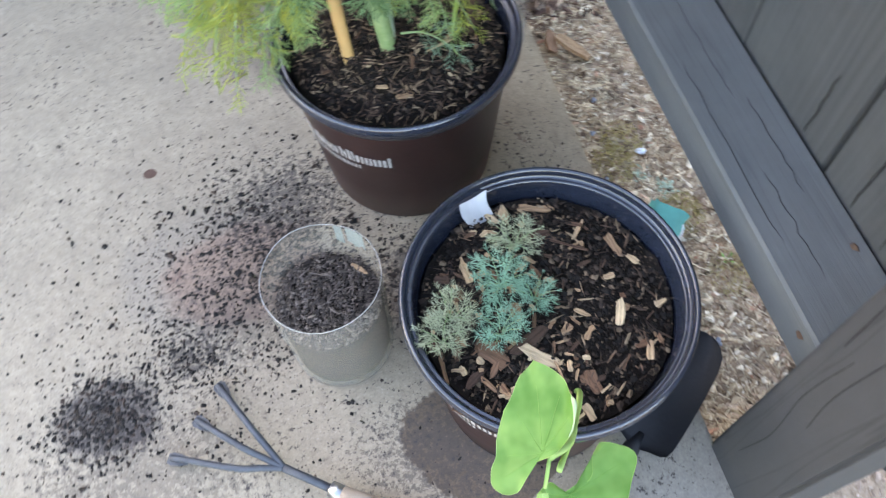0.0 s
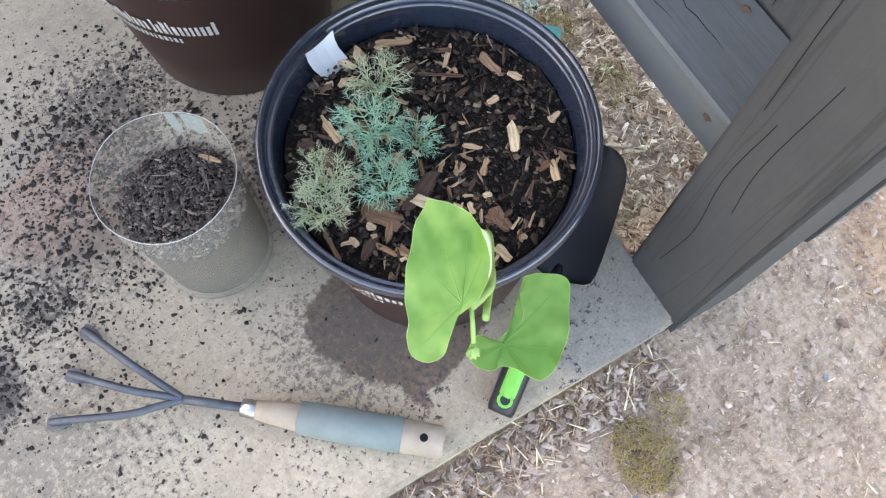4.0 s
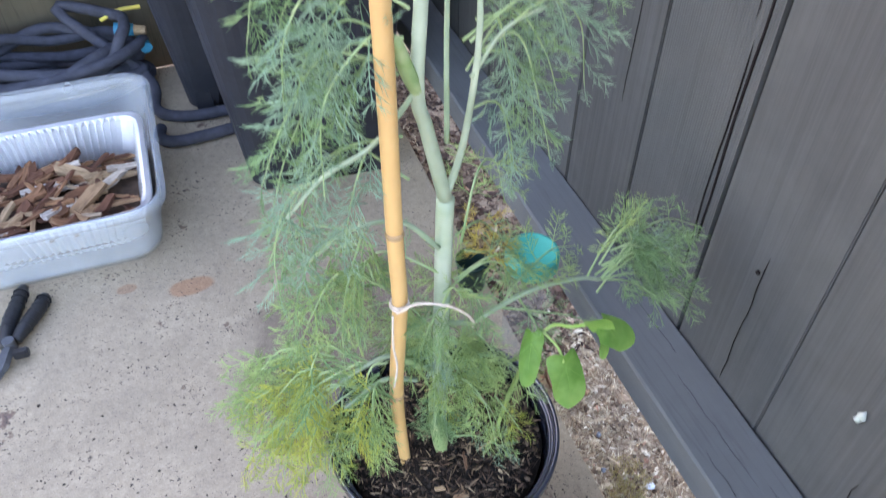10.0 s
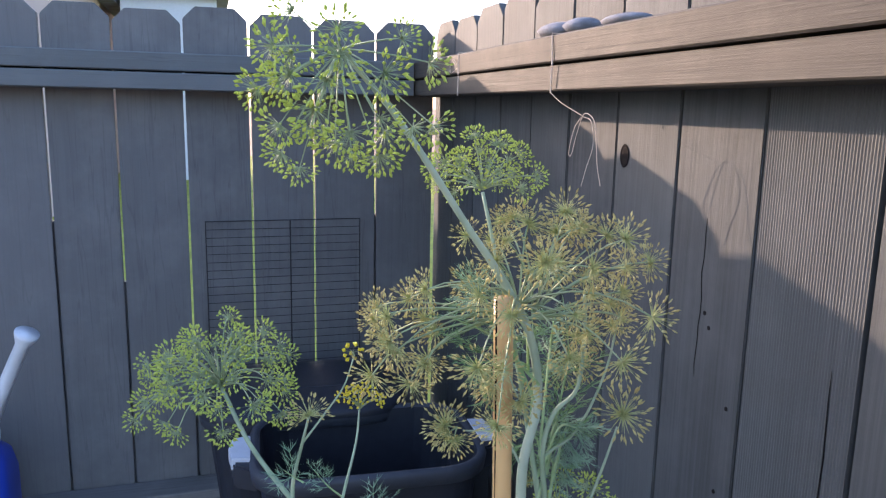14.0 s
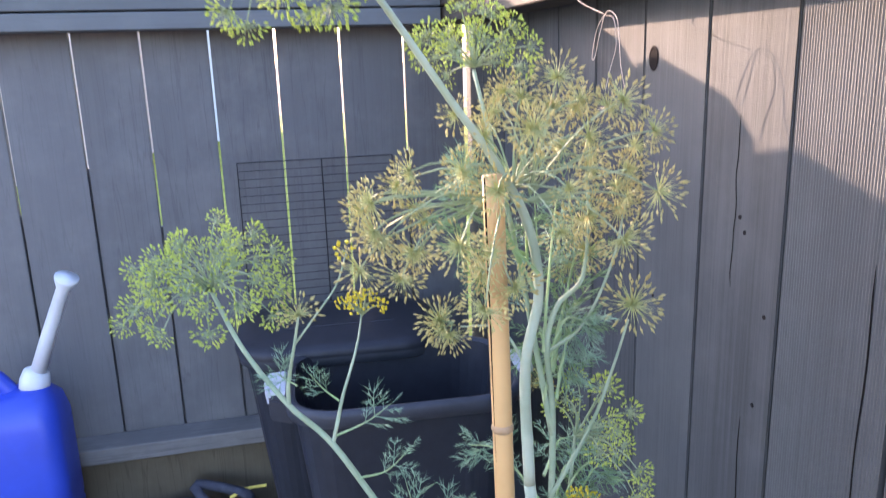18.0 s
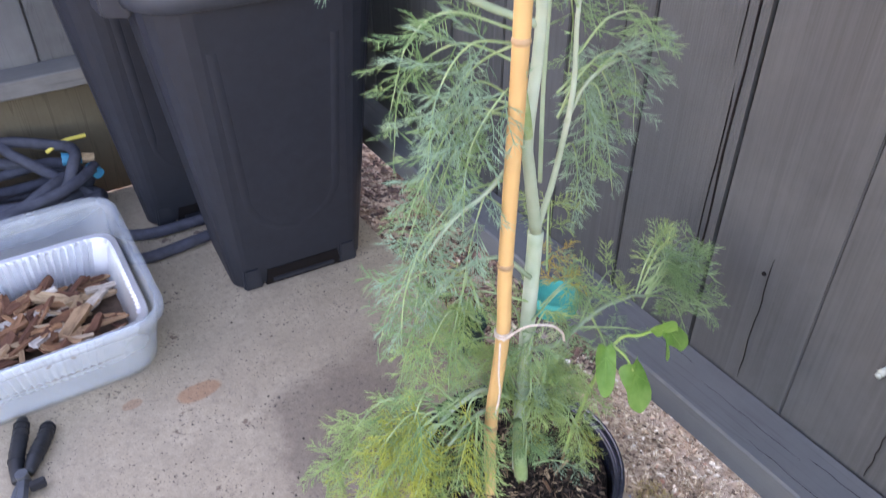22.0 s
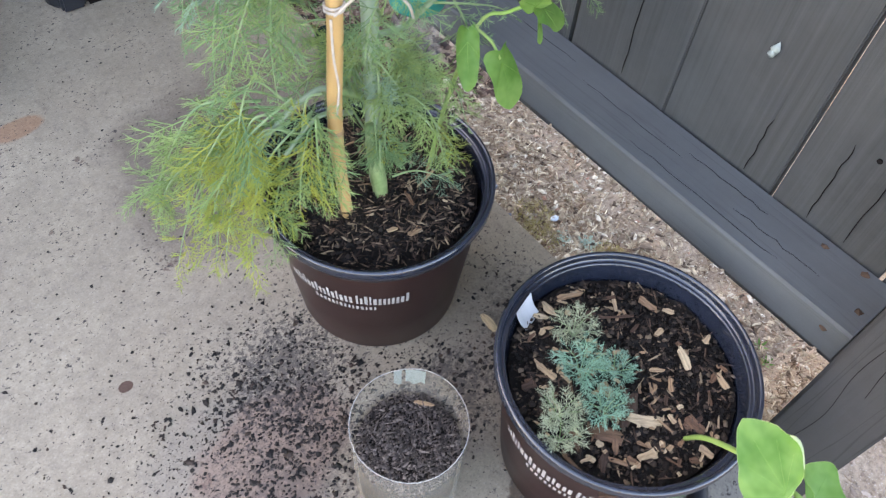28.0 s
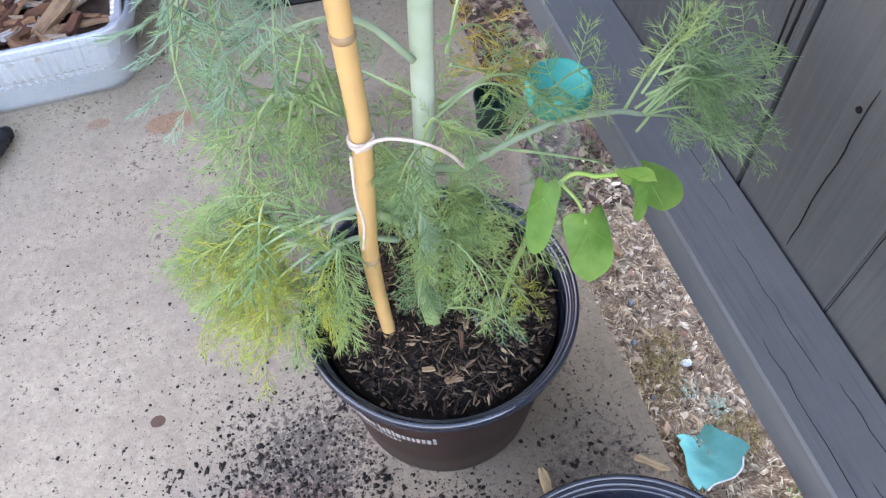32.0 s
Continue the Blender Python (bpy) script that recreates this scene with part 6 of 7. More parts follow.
for k in range(13):
    a = 6.283 * k / 12
    ringg.v.extend(tuple(T0 + td * (0.010 + math.cos(a) * r) + ts * math.sin(a) * r + Vector((0, 0, 0.0138))) for r in (0.0045, 0.0072))
ringg.f = [(2 * k, 2 * k + 1, 2 * k + 3, 2 * k + 2) for k in range(12)]
part("hang_ring", ringg, M["lime"], tr, "lime green end ring")
bl = Geo()
rows = []
for t, w in ((0.129, 0.0070), (0.131, 0.0150), (0.1325, 0.0260), (0.136, 0.0310), (0.144, 0.0328), (0.16, 0.0328), (0.20, 0.0308), (0.235, 0.0275), (0.250, 0.0235), (0.259, 0.0175), (0.265, 0.0100), (0.268, 0.0030)):
    rows.append([T0 + td * t + ts * w * k + Vector((0, 0, 0.004 + 0.010 * abs(k) ** 2 * min(1, w / 0.03) + (t - 0.118) * 0.03)) for k in (-1, -0.8, -0.5, 0, 0.5, 0.8, 1)])
for lift in (0, -0.0016):
    o = len(bl.v)
    for r in rows:
        bl.v.extend(tuple(p + Vector((0, 0, lift))) for p in r)
    for i in range(len(rows) - 1):
        for k in range(6):
            a = o + i * 7 + k
            bl.f.append((a, a + 1, a + 8, a + 7) if lift == 0 else (a + 7, a + 8, a + 1, a))
part("blade", bl, M["black"], tr, "scuffed black blade", smooth=True)

# ---- pruning shears ----
ps = thing("pruning_shears", "black-handled pruning shears lying on the slab", "shears", (-0.375, 0.94, 0.012))
for pts in (((-0.368, 1.03, 0.016), (-0.376, 0.99, 0.018), (-0.388, 0.945, 0.017), (-0.392, 0.905, 0.014)), ((-0.334, 1.0, 0.014), (-0.342, 0.975, 0.016), (-0.362, 0.94, 0.016), (-0.376, 0.915, 0.014))):
    c = curve_points(pts, 6)
    h = part("handle", Geo().tube(c, [0.008 + 0.004 * math.sin(3.1 * i / (len(c) - 1)) for i in range(len(c))], 10), M["black"], ps, smooth=True)
    for i in range(2, len(c) - 5, 2):
        sub("rib", Geo().tube([c[i], c[i] + (c[i + 1] - c[i]) * 0.35], 0.0125, 10), M["black"], h)
part("pivot", Geo().tube([(-0.384, 0.908, 0.006), (-0.384, 0.908, 0.026)], 0.009, 14), M["steel"], ps)
part("catch", Geo().box((-0.378, 0.878, 0.008), (-0.356, 0.892, 0.022)), M["black"], ps, bevel=0.002)
part("blade", Geo().tube([(-0.384, 0.908, 0.014), (-0.392, 0.87, 0.013), (-0.405, 0.835, 0.012)], [0.008, 0.009, 0.002], 6), M["steel"], ps)
part("blade", Geo().tube([(-0.386, 0.908, 0.01), (-0.402, 0.88, 0.01), (-0.412, 0.85, 0.01)], [0.008, 0.006, 0.002], 6), M["steel"], ps)

# ---- storage tub with a foil tray of bark ----
tub = thing("storage_tub", "milky clear plastic tub on the slab", "tub", (-0.39, 1.245, 0))
cx, cy = -0.39, 1.247
wall = Geo().loft([rounded(cx, cy, 0.49, 0.39, 0.045, 0.0), rounded(cx, cy, 0.505, 0.405, 0.05, 0.012), rounded(cx, cy, 0.545, 0.44, 0.055, 0.122), rounded(cx, cy, 0.539, 0.434, 0.053, 0.1225), rounded(cx, cy, 0.499, 0.399, 0.048, 0.014), rounded(cx, cy, 0.484, 0.384, 0.043, 0.004)], True, True)
part("wall", wall, M["tub"], tub, smooth=False)
lip = Geo().loft([rounded(cx, cy, 0.545, 0.44, 0.055, 0.110), rounded(cx, cy, 0.562, 0.457, 0.06, 0.112), rounded(cx, cy, 0.566, 0.461, 0.062, 0.124), rounded(cx, cy, 0.556, 0.451, 0.06, 0.129), rounded(cx, cy, 0.541, 0.436, 0.054, 0.1265)])
part("lip", lip, M["tub"], tub, "rolled milky lip", smooth=True)
for ob in tub.children:
    ob.visible_shadow = False
tray = thing("foil_tray", "shiny aluminium foil tray filled with bark", "tray", (-0.31, 1.21, 0.01))
fx, fy = -0.31, 1.212
n = 20
rings = []
for z, wx, wy, cr in ((0.010, 0.27, 0.235, 0.0), (0.014, 0.285, 0.25, 0.0035), (0.095, 0.325, 0.29, 0.0035), (0.101, 0.335, 0.30, 0.0), (0.1035, 0.352, 0.317, 0.0), (0.101, 0.356, 0.321, 0.0)):
    ringp = []
    for (ax0, ay0), (ax1, ay1) in (((1, -1), (1, 1)), ((1, 1), (-1, 1)), ((-1, 1), (-1, -1)), ((-1, -1), (1, -1))):
        for k in range(48):
            t = (k + 0.5) / 48
            x, y = ax0 + (ax1 - ax0) * t, ay0 + (ay1 - ay0) * t
            sq_ = (abs(x) ** 9 + abs(y) ** 9) ** (1 / 9)
            wob = cr * (1 if k % 2 else -1) if 3 < k < 44 else 0
            ringp.append((fx + x / sq_ * (wx / 2 + wob), fy + y / sq_ * (wy / 2 + wob), z))
    rings.append(ringp)
part("pan", Geo().loft(rings[:4], True, False), M["foil"], tray, "crimped foil pan")
part("rim", Geo().loft(rings[3:]), M["foil"], tray, "flat rolled foil rim")
brng = random.Random(9)
heap = thing("bark_heap", "heap of reddish brown bark pieces in the foil tray", "bark", (fx, fy, 0.03))
hg = Geo()
for i in range(11):
    for k in range(28):
        a, u = 6.283 * k / 28, i / 10
        hg.v.append((fx + 0.15 * u * math.cos(a) / (abs(math.cos(a)) ** 6 + abs(math.sin(a)) ** 6) ** (1 / 6), fy + 0.132 * u * math.sin(a) / (abs(math.cos(a)) ** 6 + abs(math.sin(a)) ** 6) ** (1 / 6), 0.042 - 0.016 * u + 0.006 * noise.noise((u * 6, a * 2, 1))))
for i in range(10):
    for k in range(28):
        a, b = i * 28 + k, i * 28 + (k + 1) % 28
        hg.f.append((a, b, b + 28, a + 28))
part("bed", hg, M["shred"], heap, smooth=True)
for _ in range(150):
    a, u = brng.uniform(0, 6.283), math.sqrt(brng.random()) * 0.93
    l = brng.uniform(0.03, 0.085)
    ob = part("bark_piece", splinter(brng, l, l * brng.uniform(0.16, 0.36), 0.45), M["bark"], heap)
    px, py = brng.uniform(-0.132, 0.132), brng.uniform(-0.112, 0.098)
    ob.location = Vector((fx + px, fy + py, 0.040 + 0.016 * (1 - abs(px) / 0.132) - 0.10 * max(0, py - 0.02) + brng.uniform(0, 0.014))) - heap.location
    ob.rotation_euler = (brng.uniform(-0.5, 0.5), brng.uniform(-0.35, 0.35), brng.gauss(0.15, 0.75))

# ---- waste bins ----
def waste_bin(x, y, label, lid, lean=0.0):
    b = thing("waste_bin", label, "bin", (x, y, 0), group="waste bins")
    Z = 0.60

    def ringz(t, grow=0.0, z=None):
        w, d, oy = 0.27 + 0.135 * t, 0.205 + 0.085 * t, lean * t
        return rounded(x, y + oy, w + grow, d + grow, 0.03 + 0.05 * t + grow / 2, Z * t if z is None else z, 6)

    body = Geo()
    body.loft([ringz(0.0, -0.01, 0.0), ringz(0.012), ringz(0.3), ringz(0.6), ringz(0.9), ringz(1.0), ringz(1.0, -0.012), ringz(0.6, -0.012), ringz(0.1, -0.012)], True, True)
    part("body", body, M["bin"], b, smooth=False)
    # raised arch on the front; near-black block at the foot for recess shade
    arch = Geo()
    fy0 = y - 0.1025
    for off, lift in ((0.0, 0.0005), (0.006, -0.0013), (0.014, -0.0013), (0.02, 0.0005)):
        for k in range(25):
            t = k / 24
            if t < 0.36:
                px, pz = -1, 0.50 - 0.30 * t / 0.36
            elif t > 0.64:
                px, pz = 1, 0.20 + 0.30 * (t - 0.64) / 0.36
            else:
                a = math.pi * (t - 0.36) / 0.28
                px, pz = -math.cos(a), 0.20 - 0.085 * math.sin(a)
            wide = (0.085 + 0.035 * pz / 0.6) - off
            yy = fy0 - 0.0425 * pz / Z + lean * pz / Z
            arch.v.append((x + px * wide, yy + lift, pz + (off if 0.36 <= t <= 0.64 else 0)))
    for i in range(3):
        for k in range(24):
            a = i * 25 + k
            arch.f.append((a, a + 1, a + 26, a + 25))
    part("arch_moulding", arch, M["bin"], b, smooth=True)
    # no hollow is cut here: the box's dark colour paints the shade
    part("step_recess", Geo().box((x - 0.075, y - 0.1075, 0.0), (x + 0.085, y - 0.09, 0.036), (0.92, 1)), M["hole"], b, "dark block painted as shade of the step recess")
    part("pedal", Geo().box((x - 0.06, y - 0.110, 0.004), (x + 0.07, y - 0.095, 0.014)), M["bin"], b, bevel=0.002)
    for s in (-1, 1):
        part("foot", Geo().box((x + s * 0.1 - 0.02, y - 0.112, 0.0), (x + s * 0.1 + 0.02, y - 0.09, 0.05), (0.8, 0.8)), M["bin"], b, bevel=0.004)
    top = lean
    rim = Geo()
    rim.loft([ringz(1.0, 0.0, Z - 0.03), ringz(1.0, 0.022, Z - 0.025), ringz(1.0, 0.028, Z - 0.004), ringz(1.0, 0.020, Z + 0.004), ringz(1.0, 0.0, Z + 0.004), ringz(1.0, -0.012, Z - 0.004)])
    part("rim", rim, M["bin_rim"], b, "thick grey-black rim", smooth=True)
    for s in () if lid else (-1, 1):
        hx = x + s * 0.212
        ear = Geo()
        ear.loft([[(hx + s * px, y + top + py, Z + pz) for px, py in ((-0.012, -0.085), (0.03, -0.06), (0.036, 0.0), (0.03, 0.06), (-0.012, 0.085))] for pz in (-0.045, -0.002)], True, True)
        e = part("ear", ear, M["bin"], b, bevel=0.004)
        gp = Geo()
        gp.loft([[(hx + s * px, y + top + py, Z + pz) for px, py in ((0.0, -0.05), (0.034, -0.045), (0.041, 0.0), (0.034, 0.045), (0.0, 0.05))] for pz in (-0.02, 0.0, 0.0045)], True, True)
        sub("grip", gp, M["bin_grip"], e, "pale grey grip", bevel=0.003)
    if lid:
        ld = Geo()
        ld.loft([ringz(1.0, 0.030, Z - 0.006), ringz(1.0, 0.034, Z + 0.006), ringz(1.0, 0.02, Z + 0.013)] + [[(x + (px - x) * k, y + lean + (py - y - lean) * k, Z + zz) for px, py, _ in ringz(1.0, 0.02)] for k, zz in ((0.85, 0.017), (0.55, 0.021), (0.2, 0.022))], False, True)
        l = part("lid", ld, M["bin"], b, "closed domed lid", smooth=True)
        sub("seam", Geo().tube([(x - 0.12, y + top - 0.04, Z + 0.020), (x + 0.12, y + top - 0.04, Z + 0.020)], 0.003, 6), M["bin"], l)
    b.rotation_euler.z = radians(-3.5)
    return b


waste_bin(0.180, 1.268, "open charcoal plastic waste bin with pale grips", False, 0.0)
waste_bin(0.095, 1.585, "lidded charcoal plastic waste bin behind another", True, -0.03)

# ---- hose ----
hr = random.Random(4)
pts = []
for k in range(64):
    a = k * 0.62
    e = hr.uniform(0.75, 1.12)
    pts.append((-0.33 + 0.235 * e * math.cos(a) + hr.uniform(-0.03, 0.03), 1.655 + 0.095 * e * math.sin(a) + hr.uniform(-0.015, 0.015), 0.016 + 0.0021 * k * hr.uniform(0.55, 1.1)))
pts += [(-0.12, 1.58, 0.05), (-0.115, 1.50, 0.014), (-0.06, 1.452, 0.0135), (0.04, 1.446, 0.0135), (0.11, 1.44, 0.0135), (0.15, 1.415, 0.0135), (0.10, 1.388, 0.0135), (0.03, 1.375, 0.0135), (-0.08, 1.365, 0.0135), (-0.115, 1.388, 0.0135), (-0.112, 1.425, 0.0135)]
hose = thing("garden_hose", "dark grey-blue fabric hose in a loose pile", "hose", (-0.33, 1.66, 0.0))
part("tube", Geo().tube(curve_points(pts, 5), 0.0125, 8), M["hose"], hose, smooth=True)
part("fitting", Geo().tube([(-0.165, 1.69, 0.115), (-0.125, 1.685, 0.11)], [0.015, 0.013], 12), M["blue_fit"], hose, "turquoise hose fitting")
part("fitting", Geo().tube([(-0.115, 1.65, 0.10), (-0.105, 1.62, 0.095)], [0.014, 0.013], 12), M["blue_fit"], hose, "turquoise hose fitting")
part("coupling", Geo().tube([(-0.125, 1.685, 0.11), (-0.10, 1.68, 0.105)], [0.011, 0.011], 12), M["chip"], hose, "brass-coloured coupling")
part("band", Geo().tube(curve_points(((-0.19, 1.72, 0.125), (-0.15, 1.725, 0.14), (-0.10, 1.725, 0.142))), [0.005] * 13, 4), M["yellow"], hose, "yellow band")

# ---- blue jug ----
jug = thing("water_jug", "blue plastic water jug with a pale pouring spout", "jug", (-0.6, 1.655, 0))
jx, jy = -0.612, 1.655
jb = Geo().loft([rounded(jx, jy, 0.19, 0.15, 0.03, 0.0), rounded(jx, jy, 0.2, 0.16, 0.035, 0.012), rounded(jx, jy, 0.2, 0.16, 0.035, 0.2), rounded(jx, jy, 0.195, 0.156, 0.035, 0.21), rounded(jx, jy, 0.2, 0.16, 0.035, 0.22), rounded(jx, jy, 0.2, 0.16, 0.04, 0.43), rounded(jx + 0.008, jy, 0.17, 0.14, 0.045, 0.475), rounded(jx + 0.025, jy, 0.11, 0.10, 0.045, 0.498), rounded(jx + 0.045, jy, 0.06, 0.06, 0.028, 0.508)], True, True)
part("body", jb, M["jug"], jug, smooth=True)
part("carry_handle", Geo().tube(curve_points(((jx - 0.082, jy, 0.44), (jx - 0.078, jy, 0.52), (jx - 0.035, jy, 0.54), (jx + 0.005, jy, 0.49))), 0.018, 10), M["jug"], jug, smooth=True)
part("cap", Geo().tube([(jx + 0.045, jy, 0.498), (jx + 0.05, jy, 0.52), (jx + 0.056, jy, 0.538), (jx + 0.06, jy, 0.545)], [0.031, 0.031, 0.027, 0.016], 18), M["spout"], jug, "pale screw collar", smooth=True)
part("spout", Geo().tube([(jx + 0.058, jy, 0.535), (jx + 0.1, jy - 0.03, 0.63), (jx + 0.15, jy - 0.062, 0.735), (jx + 0.16, jy - 0.07, 0.755), (jx + 0.163, jy - 0.072, 0.762)], [0.017, 0.0145, 0.0135, 0.023, 0.024], 16), M["spout"], jug, "pale pouring spout", smooth=True)

# ---- green containers and scraps by the slab edge ----
BX, BY2 = 0.33, 0.578
gc = thing("drink_bottle", "tall clear plastic bottle with a teal lid behind the pot", "bottle", (BX, BY2, 0))
part("body", Geo().lathe(((0.0001, 0.004), (0.024, 0.0), (0.029, 0.004), (0.0295, 0.05), (0.0285, 0.056), (0.0295, 0.062), (0.0305, 0.16), (0.0296, 0.166), (0.0305, 0.172), (0.031, 0.272)), 32, (BX, BY2)), M["bottle_clear"], gc, "clear ribbed body", smooth=True)
part("lid", Geo().lathe(((0.0300, 0.266), (0.0335, 0.267), (0.0342, 0.270), (0.0342, 0.286), (0.0330, 0.2905), (0.0295, 0.2925), (0.0285, 0.2912), (0.0001, 0.2918)), 40, (BX, BY2)), M["teal"], gc, "flat teal lid", smooth=True)
gc.children[0].visible_shadow = False
gc2 = thing("green_cup", "dark green plastic cup behind the dill", "cup", (0.345, 0.80, 0))
part("wall", Geo().lathe(((0.0001, 0.002), (0.022, 0.0), (0.027, 0.055), (0.029, 0.0575), (0.029, 0.061), (0.0265, 0.061), (0.0255, 0.05), (0.021, 0.01), (0.0001, 0.008)), 28, (0.345, 0.80)), M["green_dark"], gc2, smooth=True)
sg = Geo()
TL, TR, BR, BL = Vector((0.416, 0.317)), Vector((0.467, 0.322)), Vector((0.496, 0.268)), Vector((0.416, 0.244))
for i in range(13):
    for k in range(11):
        u, v = i / 12, k / 10
        p = TL.lerp(TR, u).lerp(BL.lerp(BR, u), v)
        fold = 0.030 * abs(u + 0.35 * v - 0.55) ** 1.3 + 0.016 * max(0, u - 0.78) + 0.010 * v * (1 - u)
        p = p + Vector((0.004 * math.sin(v * 7 + u * 3), 0.004 * math.sin(u * 8)))
        sg.v.append((p.x, p.y, -0.100 + fold + 0.004 * noise.noise((u * 5, v * 4, 3)) + 0.0016 * noise.noise((u * 14, v * 11, 5))))
for i in range(12):
    for k in range(10):
        a = i * 11 + k
        if (i, k) not in ((11, 9), (10, 9), (11, 0), (0, 0), (0, 9)):
            sg.f.append((a, a + 11, a + 12, a + 1))
m0 = len(sg.v)
sg.add([(x, y, z - 0.0012) for x, y, z in sg.v[:m0]], [tuple(reversed(f)) for f in sg.f])
scrap = thing("plastic_scrap", "crumpled faded teal plastic scrap on the dirt", "scrap", (0.44, 0.28, -0.105))
part("sheet", sg, M["teal_pale"], scrap, smooth=True)
edge = [sg.v[i * 11 + 10] for i in range(1, 10)] + [sg.v[10 * 11 + 9]]
part("torn_edge", Geo().tube(edge, 0.0011, 5), M["tag"], scrap, "white torn edge")
wr = random.Random(2)
for x, y, l, w, t, z in ((0.455, 0.617, 0.06, 0.018, -1.0, -0.092), (0.231, 0.291, 0.028, 0.011, 1.5, 0.004), (0.345, 0.275, 0.04, 0.01, -0.7, 0.006), (0.43, 0.637, 0.05, 0.018, 1.4, -0.096), (0.30, 0.245, 0.03, 0.007, -0.9, 0.004)):
    ob = solid("wood_scrap", splinter(wr, l, w, 0.35), M["chip"], "pale splintered wood scrap on the ground", "wood scrap", group="wood scraps")
    ob.location, ob.rotation_euler = (x, y, z), (0.1, 0.05, t)

WEEDS = ((0.545, 0.045, 6), (0.56, 0.067, 5), (0.525, 0.217, 4))

# ---- loose matter on the slab and the dirt ----
cr3 = random.Random(31)
sp = Geo()


def scatter(count, cx, cy, sx, sy, lo, hi, flat=0.55):
    for _ in range(count):
        x, y = cr3.gauss(cx, sx), cr3.gauss(cy, sy)
        if x > 0.36 or y < -0.082 or (x - P1.x) ** 2 + (y - P1.y) ** 2 < 0.0105 or (x - P2.x) ** 2 + (y - P2.y) ** 2 < 0.0092 or (x - B[0]) ** 2 + (y - B[1]) ** 2 < 0.0034:
            continue
        w = lo + (hi - lo) * cr3.random() ** 3
        sp.lump((x, y, w * flat * 0.5), w, w * cr3.uniform(0.5, 1), w * flat, cr3.uniform(0, 6.3), 0.45)


for _ in range(40):  # clods break up into little heaps of grains
    hx, hy = cr3.gauss(-0.035, 0.085), cr3.gauss(0.32, 0.085)
    scatter(22, hx, hy, 0.009, 0.008, 0.0005, 0.0034)
scatter(1500, -0.03, 0.33, 0.085, 0.075, 0.0004, 0.0016)
scatter(800, 0.10, 0.24, 0.10, 0.05, 0.0004, 0.002)
scatter(260, -0.03, 0.33, 0.08, 0.075, 0.0014, 0.0052, 0.6)
scatter(1400, -0.03, 0.34, 0.075, 0.07, 0.0004, 0.0022)
scatter(1000, -0.01, 0.38, 0.06, 0.05, 0.0005, 0.0030)
scatter(1000, -0.06, 0.27, 0.09, 0.07, 0.0005, 0.0034)
scatter(1200, -0.12, 0.32, 0.13, 0.14, 0.0005, 0.0026)
scatter(1500, -0.232, 0.182, 0.032, 0.026, 0.0005, 0.0036)
scatter(500, -0.144, 0.221, 0.028, 0.022, 0.0005, 0.0030)
scatter(420, -0.20, 0.10, 0.09, 0.10, 0.0005, 0.0030)
scatter(700, 0.13, 0.25, 0.07, 0.03, 0.0005, 0.0042)
scatter(350, 0.28, 0.28, 0.05, 0.07, 0.0005, 0.0036)
scatter(150, 0.05, 0.02, 0.12, 0.06, 0.0005, 0.0024)
scatter(700, -0.1, 0.75, 0.3, 0.35, 0.0005, 0.0024)
scatter(250, -0.3, 0.45, 0.12, 0.2, 0.0005, 0.003)
solid("spilled_soil", sp, M["loose"], "dark spilled potting soil scattered over the slab", "soil", kind="stuff")

st, pb = Geo(), Geo()


def litter(count, x0, x1, y0, y1, pebbles, long=0.03):
    for _ in range(count):
        x, y = cr3.uniform(x0, x1), cr3.uniform(y0, y1)
        if x < 0.368 and y > -0.087:
            continue
        l, t = cr3.uniform(0.006, long), cr3.uniform(0, 6.3)
        d = Vector((math.cos(t), math.sin(t), cr3.uniform(-0.12, 0.22))) * l
        a = Vector((x, y, ground_z(x, y) + cr3.uniform(0.001, 0.011)))
        st.tube([a - d / 2, a + d / 2], [cr3.uniform(0.0004, 0.0012), 0.0004], 4)
    for _ in range(pebbles):
        x, y = cr3.uniform(x0, x1), cr3.uniform(y0, y1)
        if x < 0.372 and y > -0.089:
            continue
        w = 0.0014 + 0.0048 * cr3.random() ** 4
        pb.lump((x, y, ground_z(x, y) + w * 0.4), w, w * cr3.uniform(0.6, 1), w * 0.65, cr3.uniform(0, 6.3))


def flakes(count, x0, x1, y0, y1, big=0.0045):
    """Flat bits of bark, chaff and stone lying any way."""
    for _ in range(count):
        x, y = cr3.uniform(x0, x1), cr3.uniform(y0, y1)
        if x < 0.372 and y > -0.089:
            continue
        w = 0.0011 + big * cr3.random() ** 2.5
        pb.lump((x, y, ground_z(x, y) + cr3.uniform(0.0005, 0.006)), w * cr3.uniform(1, 2.2), w * cr3.uniform(0.5, 1), w * cr3.uniform(0.2, 0.5), cr3.uniform(0, 6.3), 0.4)


litter(3000, 0.368, 0.56, -0.04, 0.7, 900, 0.016)
litter(220, 0.368, 0.48, -0.04, 0.7, 0, 0.036)
flakes(4600, 0.368, 0.48, -0.04, 0.7, 0.0034)
for _ in range(190):  # larger bits of bark among them
    x, y, w = cr3.uniform(0.374, 0.56), cr3.uniform(-0.03, 1.2), cr3.uniform(0.003, 0.0075)
    pb.lump((x, y, ground_z(x, y) + 0.006), w * cr3.uniform(1, 1.9), w * cr3.uniform(0.5, 0.9), w * 0.3, cr3.uniform(0, 6.3), 0.4)
litter(250, 0.372, 0.48, 0.7, 1.75, 0, 0.02)
litter(500, 0.48, 0.64, -0.03, 0.75, 500, 0.02)
flakes(4200, 0.48, 0.64, -0.03, 0.75, 0.0034)
strip, pb = pb, Geo()
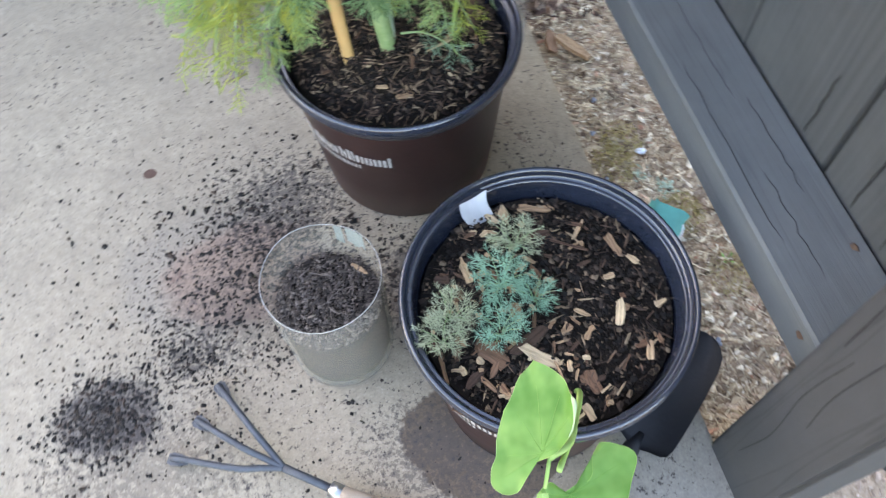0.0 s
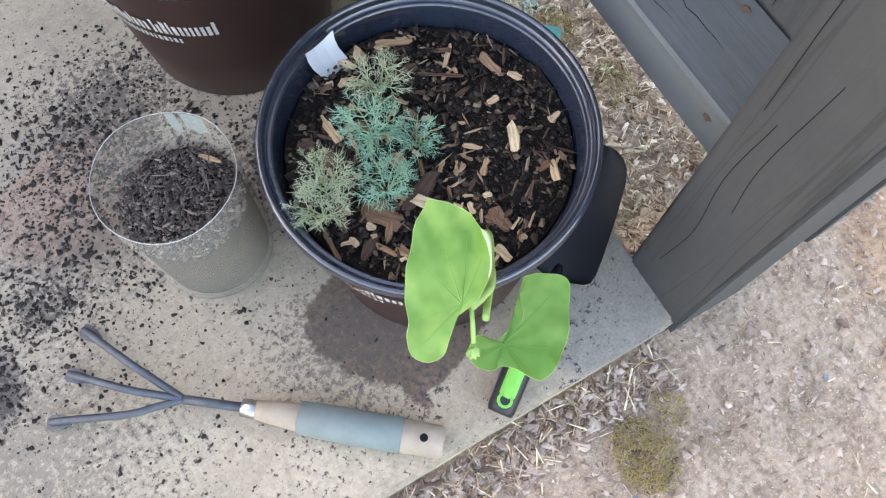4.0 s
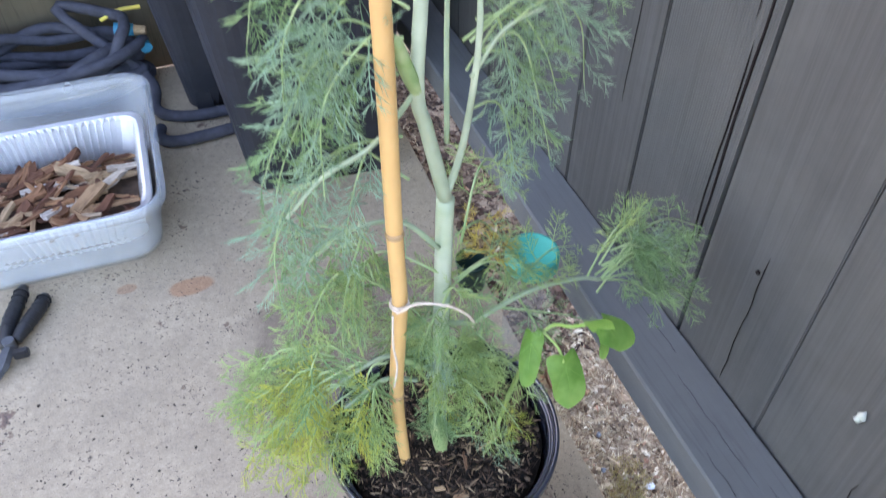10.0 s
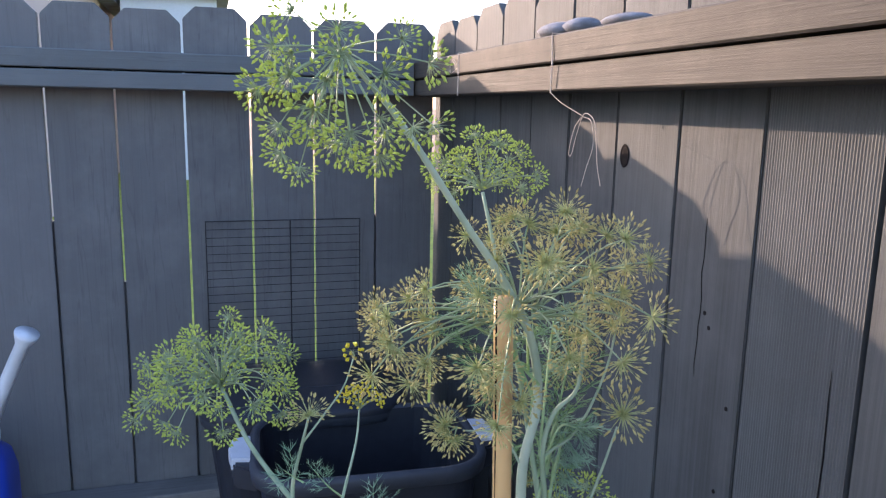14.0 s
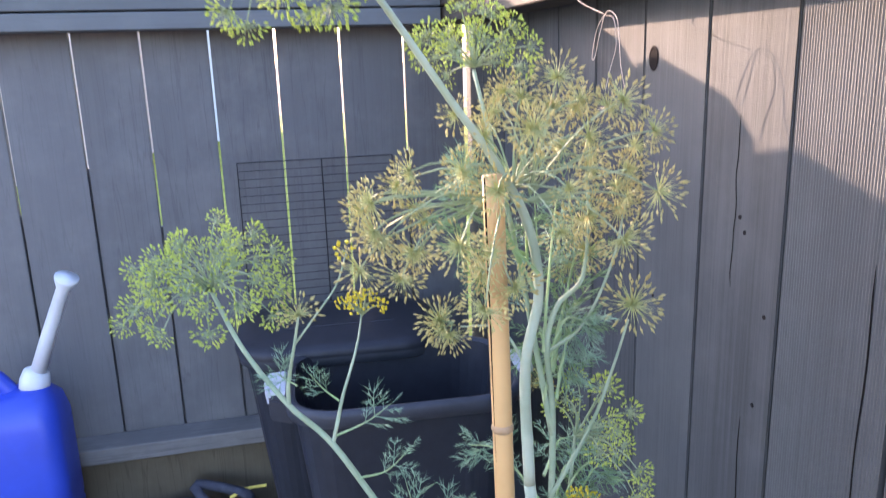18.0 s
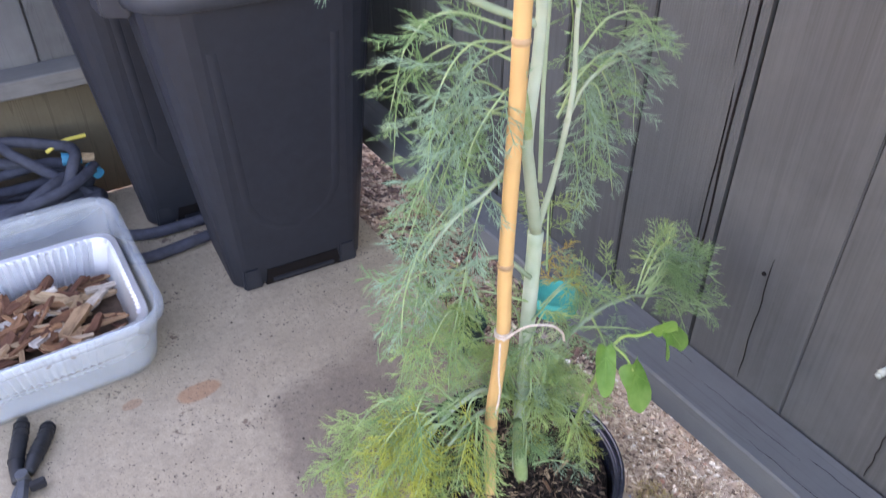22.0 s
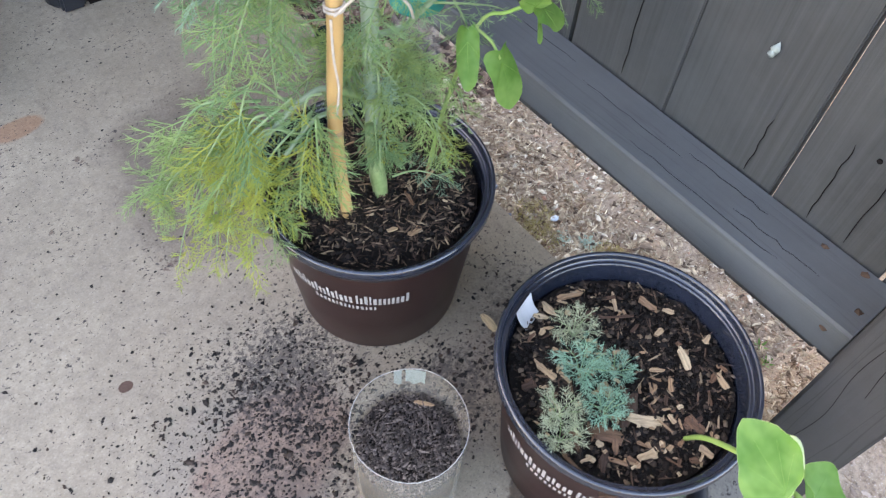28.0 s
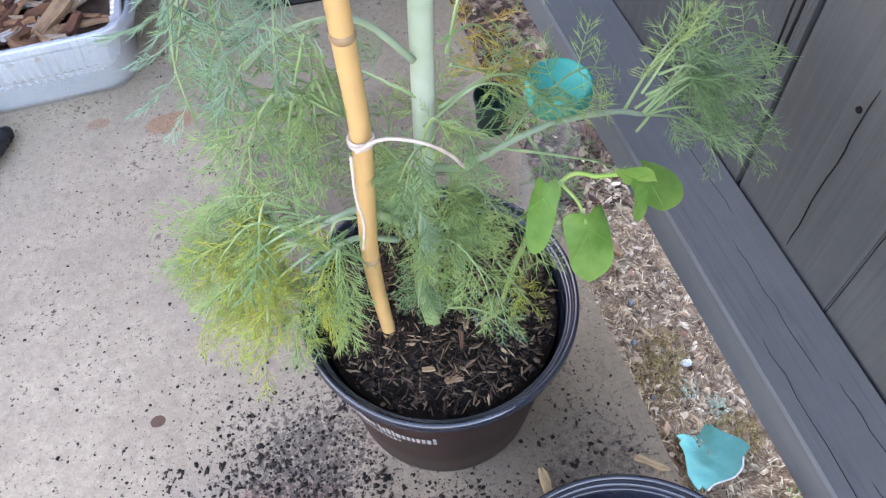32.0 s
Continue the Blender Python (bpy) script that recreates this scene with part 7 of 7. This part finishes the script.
flakes(6500, 0.373, 0.62, 0.68, 1.75, 0.008)
solid("mulch", pb, M["mulch"], "dark reddish brown bark mulch along the fence foot", "mulch", kind="stuff")
pb = Geo()
litter(120, 0.0, 0.85, -0.42, -0.087, 900, 0.014)
flakes(3600, 0.0, 0.85, -0.42, -0.087, 0.0024)
flakes(700, 0.45, 0.85, -0.087, -0.01, 0.0024)
litter(240, 0.03, 0.35, -0.134, -0.088, 200, 0.022)
flakes(1200, 0.03, 0.35, -0.139, -0.088, 0.0035)
solid("grit", pb, M["grit"], "pinkish dirt grit and small stones by the post", "grit", kind="stuff")
pb = strip
solid("straw_litter", st, M["straw"], "pale straw and bark shreds on the dirt", "litter", kind="stuff")
solid("gravel", pb, M["pebble"], "small mixed pebbles and bark flakes on the dirt", "gravel", kind="stuff")
for x, y, w in ((0.473, 0.599, 0.010), (0.43, 0.457, 0.009), (0.484, 0.411, 0.011), (0.42, 0.377, 0.007), (0.455, 0.517, 0.008), (0.41, 0.152, 0.008), (0.465, 0.117, 0.009), (0.25, -0.2, 0.006), (0.47, -0.2, 0.007)):
    rk1 = Geo()
    rk1.lump((x, y, ground_z(x, y) + 0.006), w, w * 0.75, w * 0.5, x * 90, 0.3)
    solid("pebble", rk1, M["stone"] if w < 0.0095 else M["spout"], "pale rounded pebble on the dirt", "pebble", group="pebbles", bevel=w * 0.2, smooth=True)
lc = Geo()
for k in range(90):
    cx, cy = ((0.497, 0.348), (0.468, 0.372), (0.492, 0.342))[k % 3]
    x, y, w = cr3.gauss(cx, 0.006), cr3.gauss(cy, 0.008), cr3.uniform(0.001, 0.0034)
    lc.lump((x, y, ground_z(x, y) + 0.005 + cr3.uniform(0, 0.004)), w, w * 0.7, w * 0.3, cr3.uniform(0, 6.3), 0.4)
solid("lichen", lc, M["lichen"], "pale sage green lichen crumbs on the dirt", "lichen", kind="stuff")
for x, y, n in WEEDS:
    wd = thing("weed", "tiny green weed sprout in the dirt", "weed", (x, y, ground_z(x, y)), group="weeds")
    for k in range(n):
        a = 6.283 * k / n + x * 40
        lf1 = Geo()
        d1 = Vector((math.cos(a), math.sin(a), 0.9)).normalized()
        s1 = d1.cross(Vector((0, 0, 1))).normalized()
        o1 = Vector((x, y, ground_z(x, y)))
        lf1.loft([[o1 + d1 * t + s1 * w, o1 + d1 * t - s1 * w, o1 + d1 * t - s1 * w * 0.5 + Vector((0, 0, -0.0005))] for t, w in ((0.001, 0.0004), (0.006, 0.0018), (0.010, 0.0016), (0.014, 0.0002))], True, True)
        part("leaf", lf1, M["leaf"], wd)
ms = Geo()
for cx, cy, r, count in ((0.500, 0.30, 0.030, 380), (0.44, 0.40, 0.03, 340), (0.465, 0.437, 0.03, 300), (0.280, -0.172, 0.030, 700), (0.325, -0.150, 0.016, 120), (0.43, 1.0, 0.035, 260), (0.45, 0.177, 0.018, 160), (0.52, 0.20, 0.03, 260)):
    for _ in range(count):
        a, rr = cr3.uniform(0, 6.3), r * math.sqrt(cr3.random())
        p = Vector((cx + rr * math.cos(a), cy + rr * math.sin(a) * 1.2, -0.030 + sunk(cy) + 0.006 * (1 - rr / r)))
        ms.needle(p, p + Vector((cr3.uniform(-1, 1), cr3.uniform(-1, 1), cr3.uniform(0.6, 1.6))) * 0.0055, 0.0007)
solid("moss", ms, M["moss"], "brownish dry moss cushions on the dirt", "moss", kind="stuff")
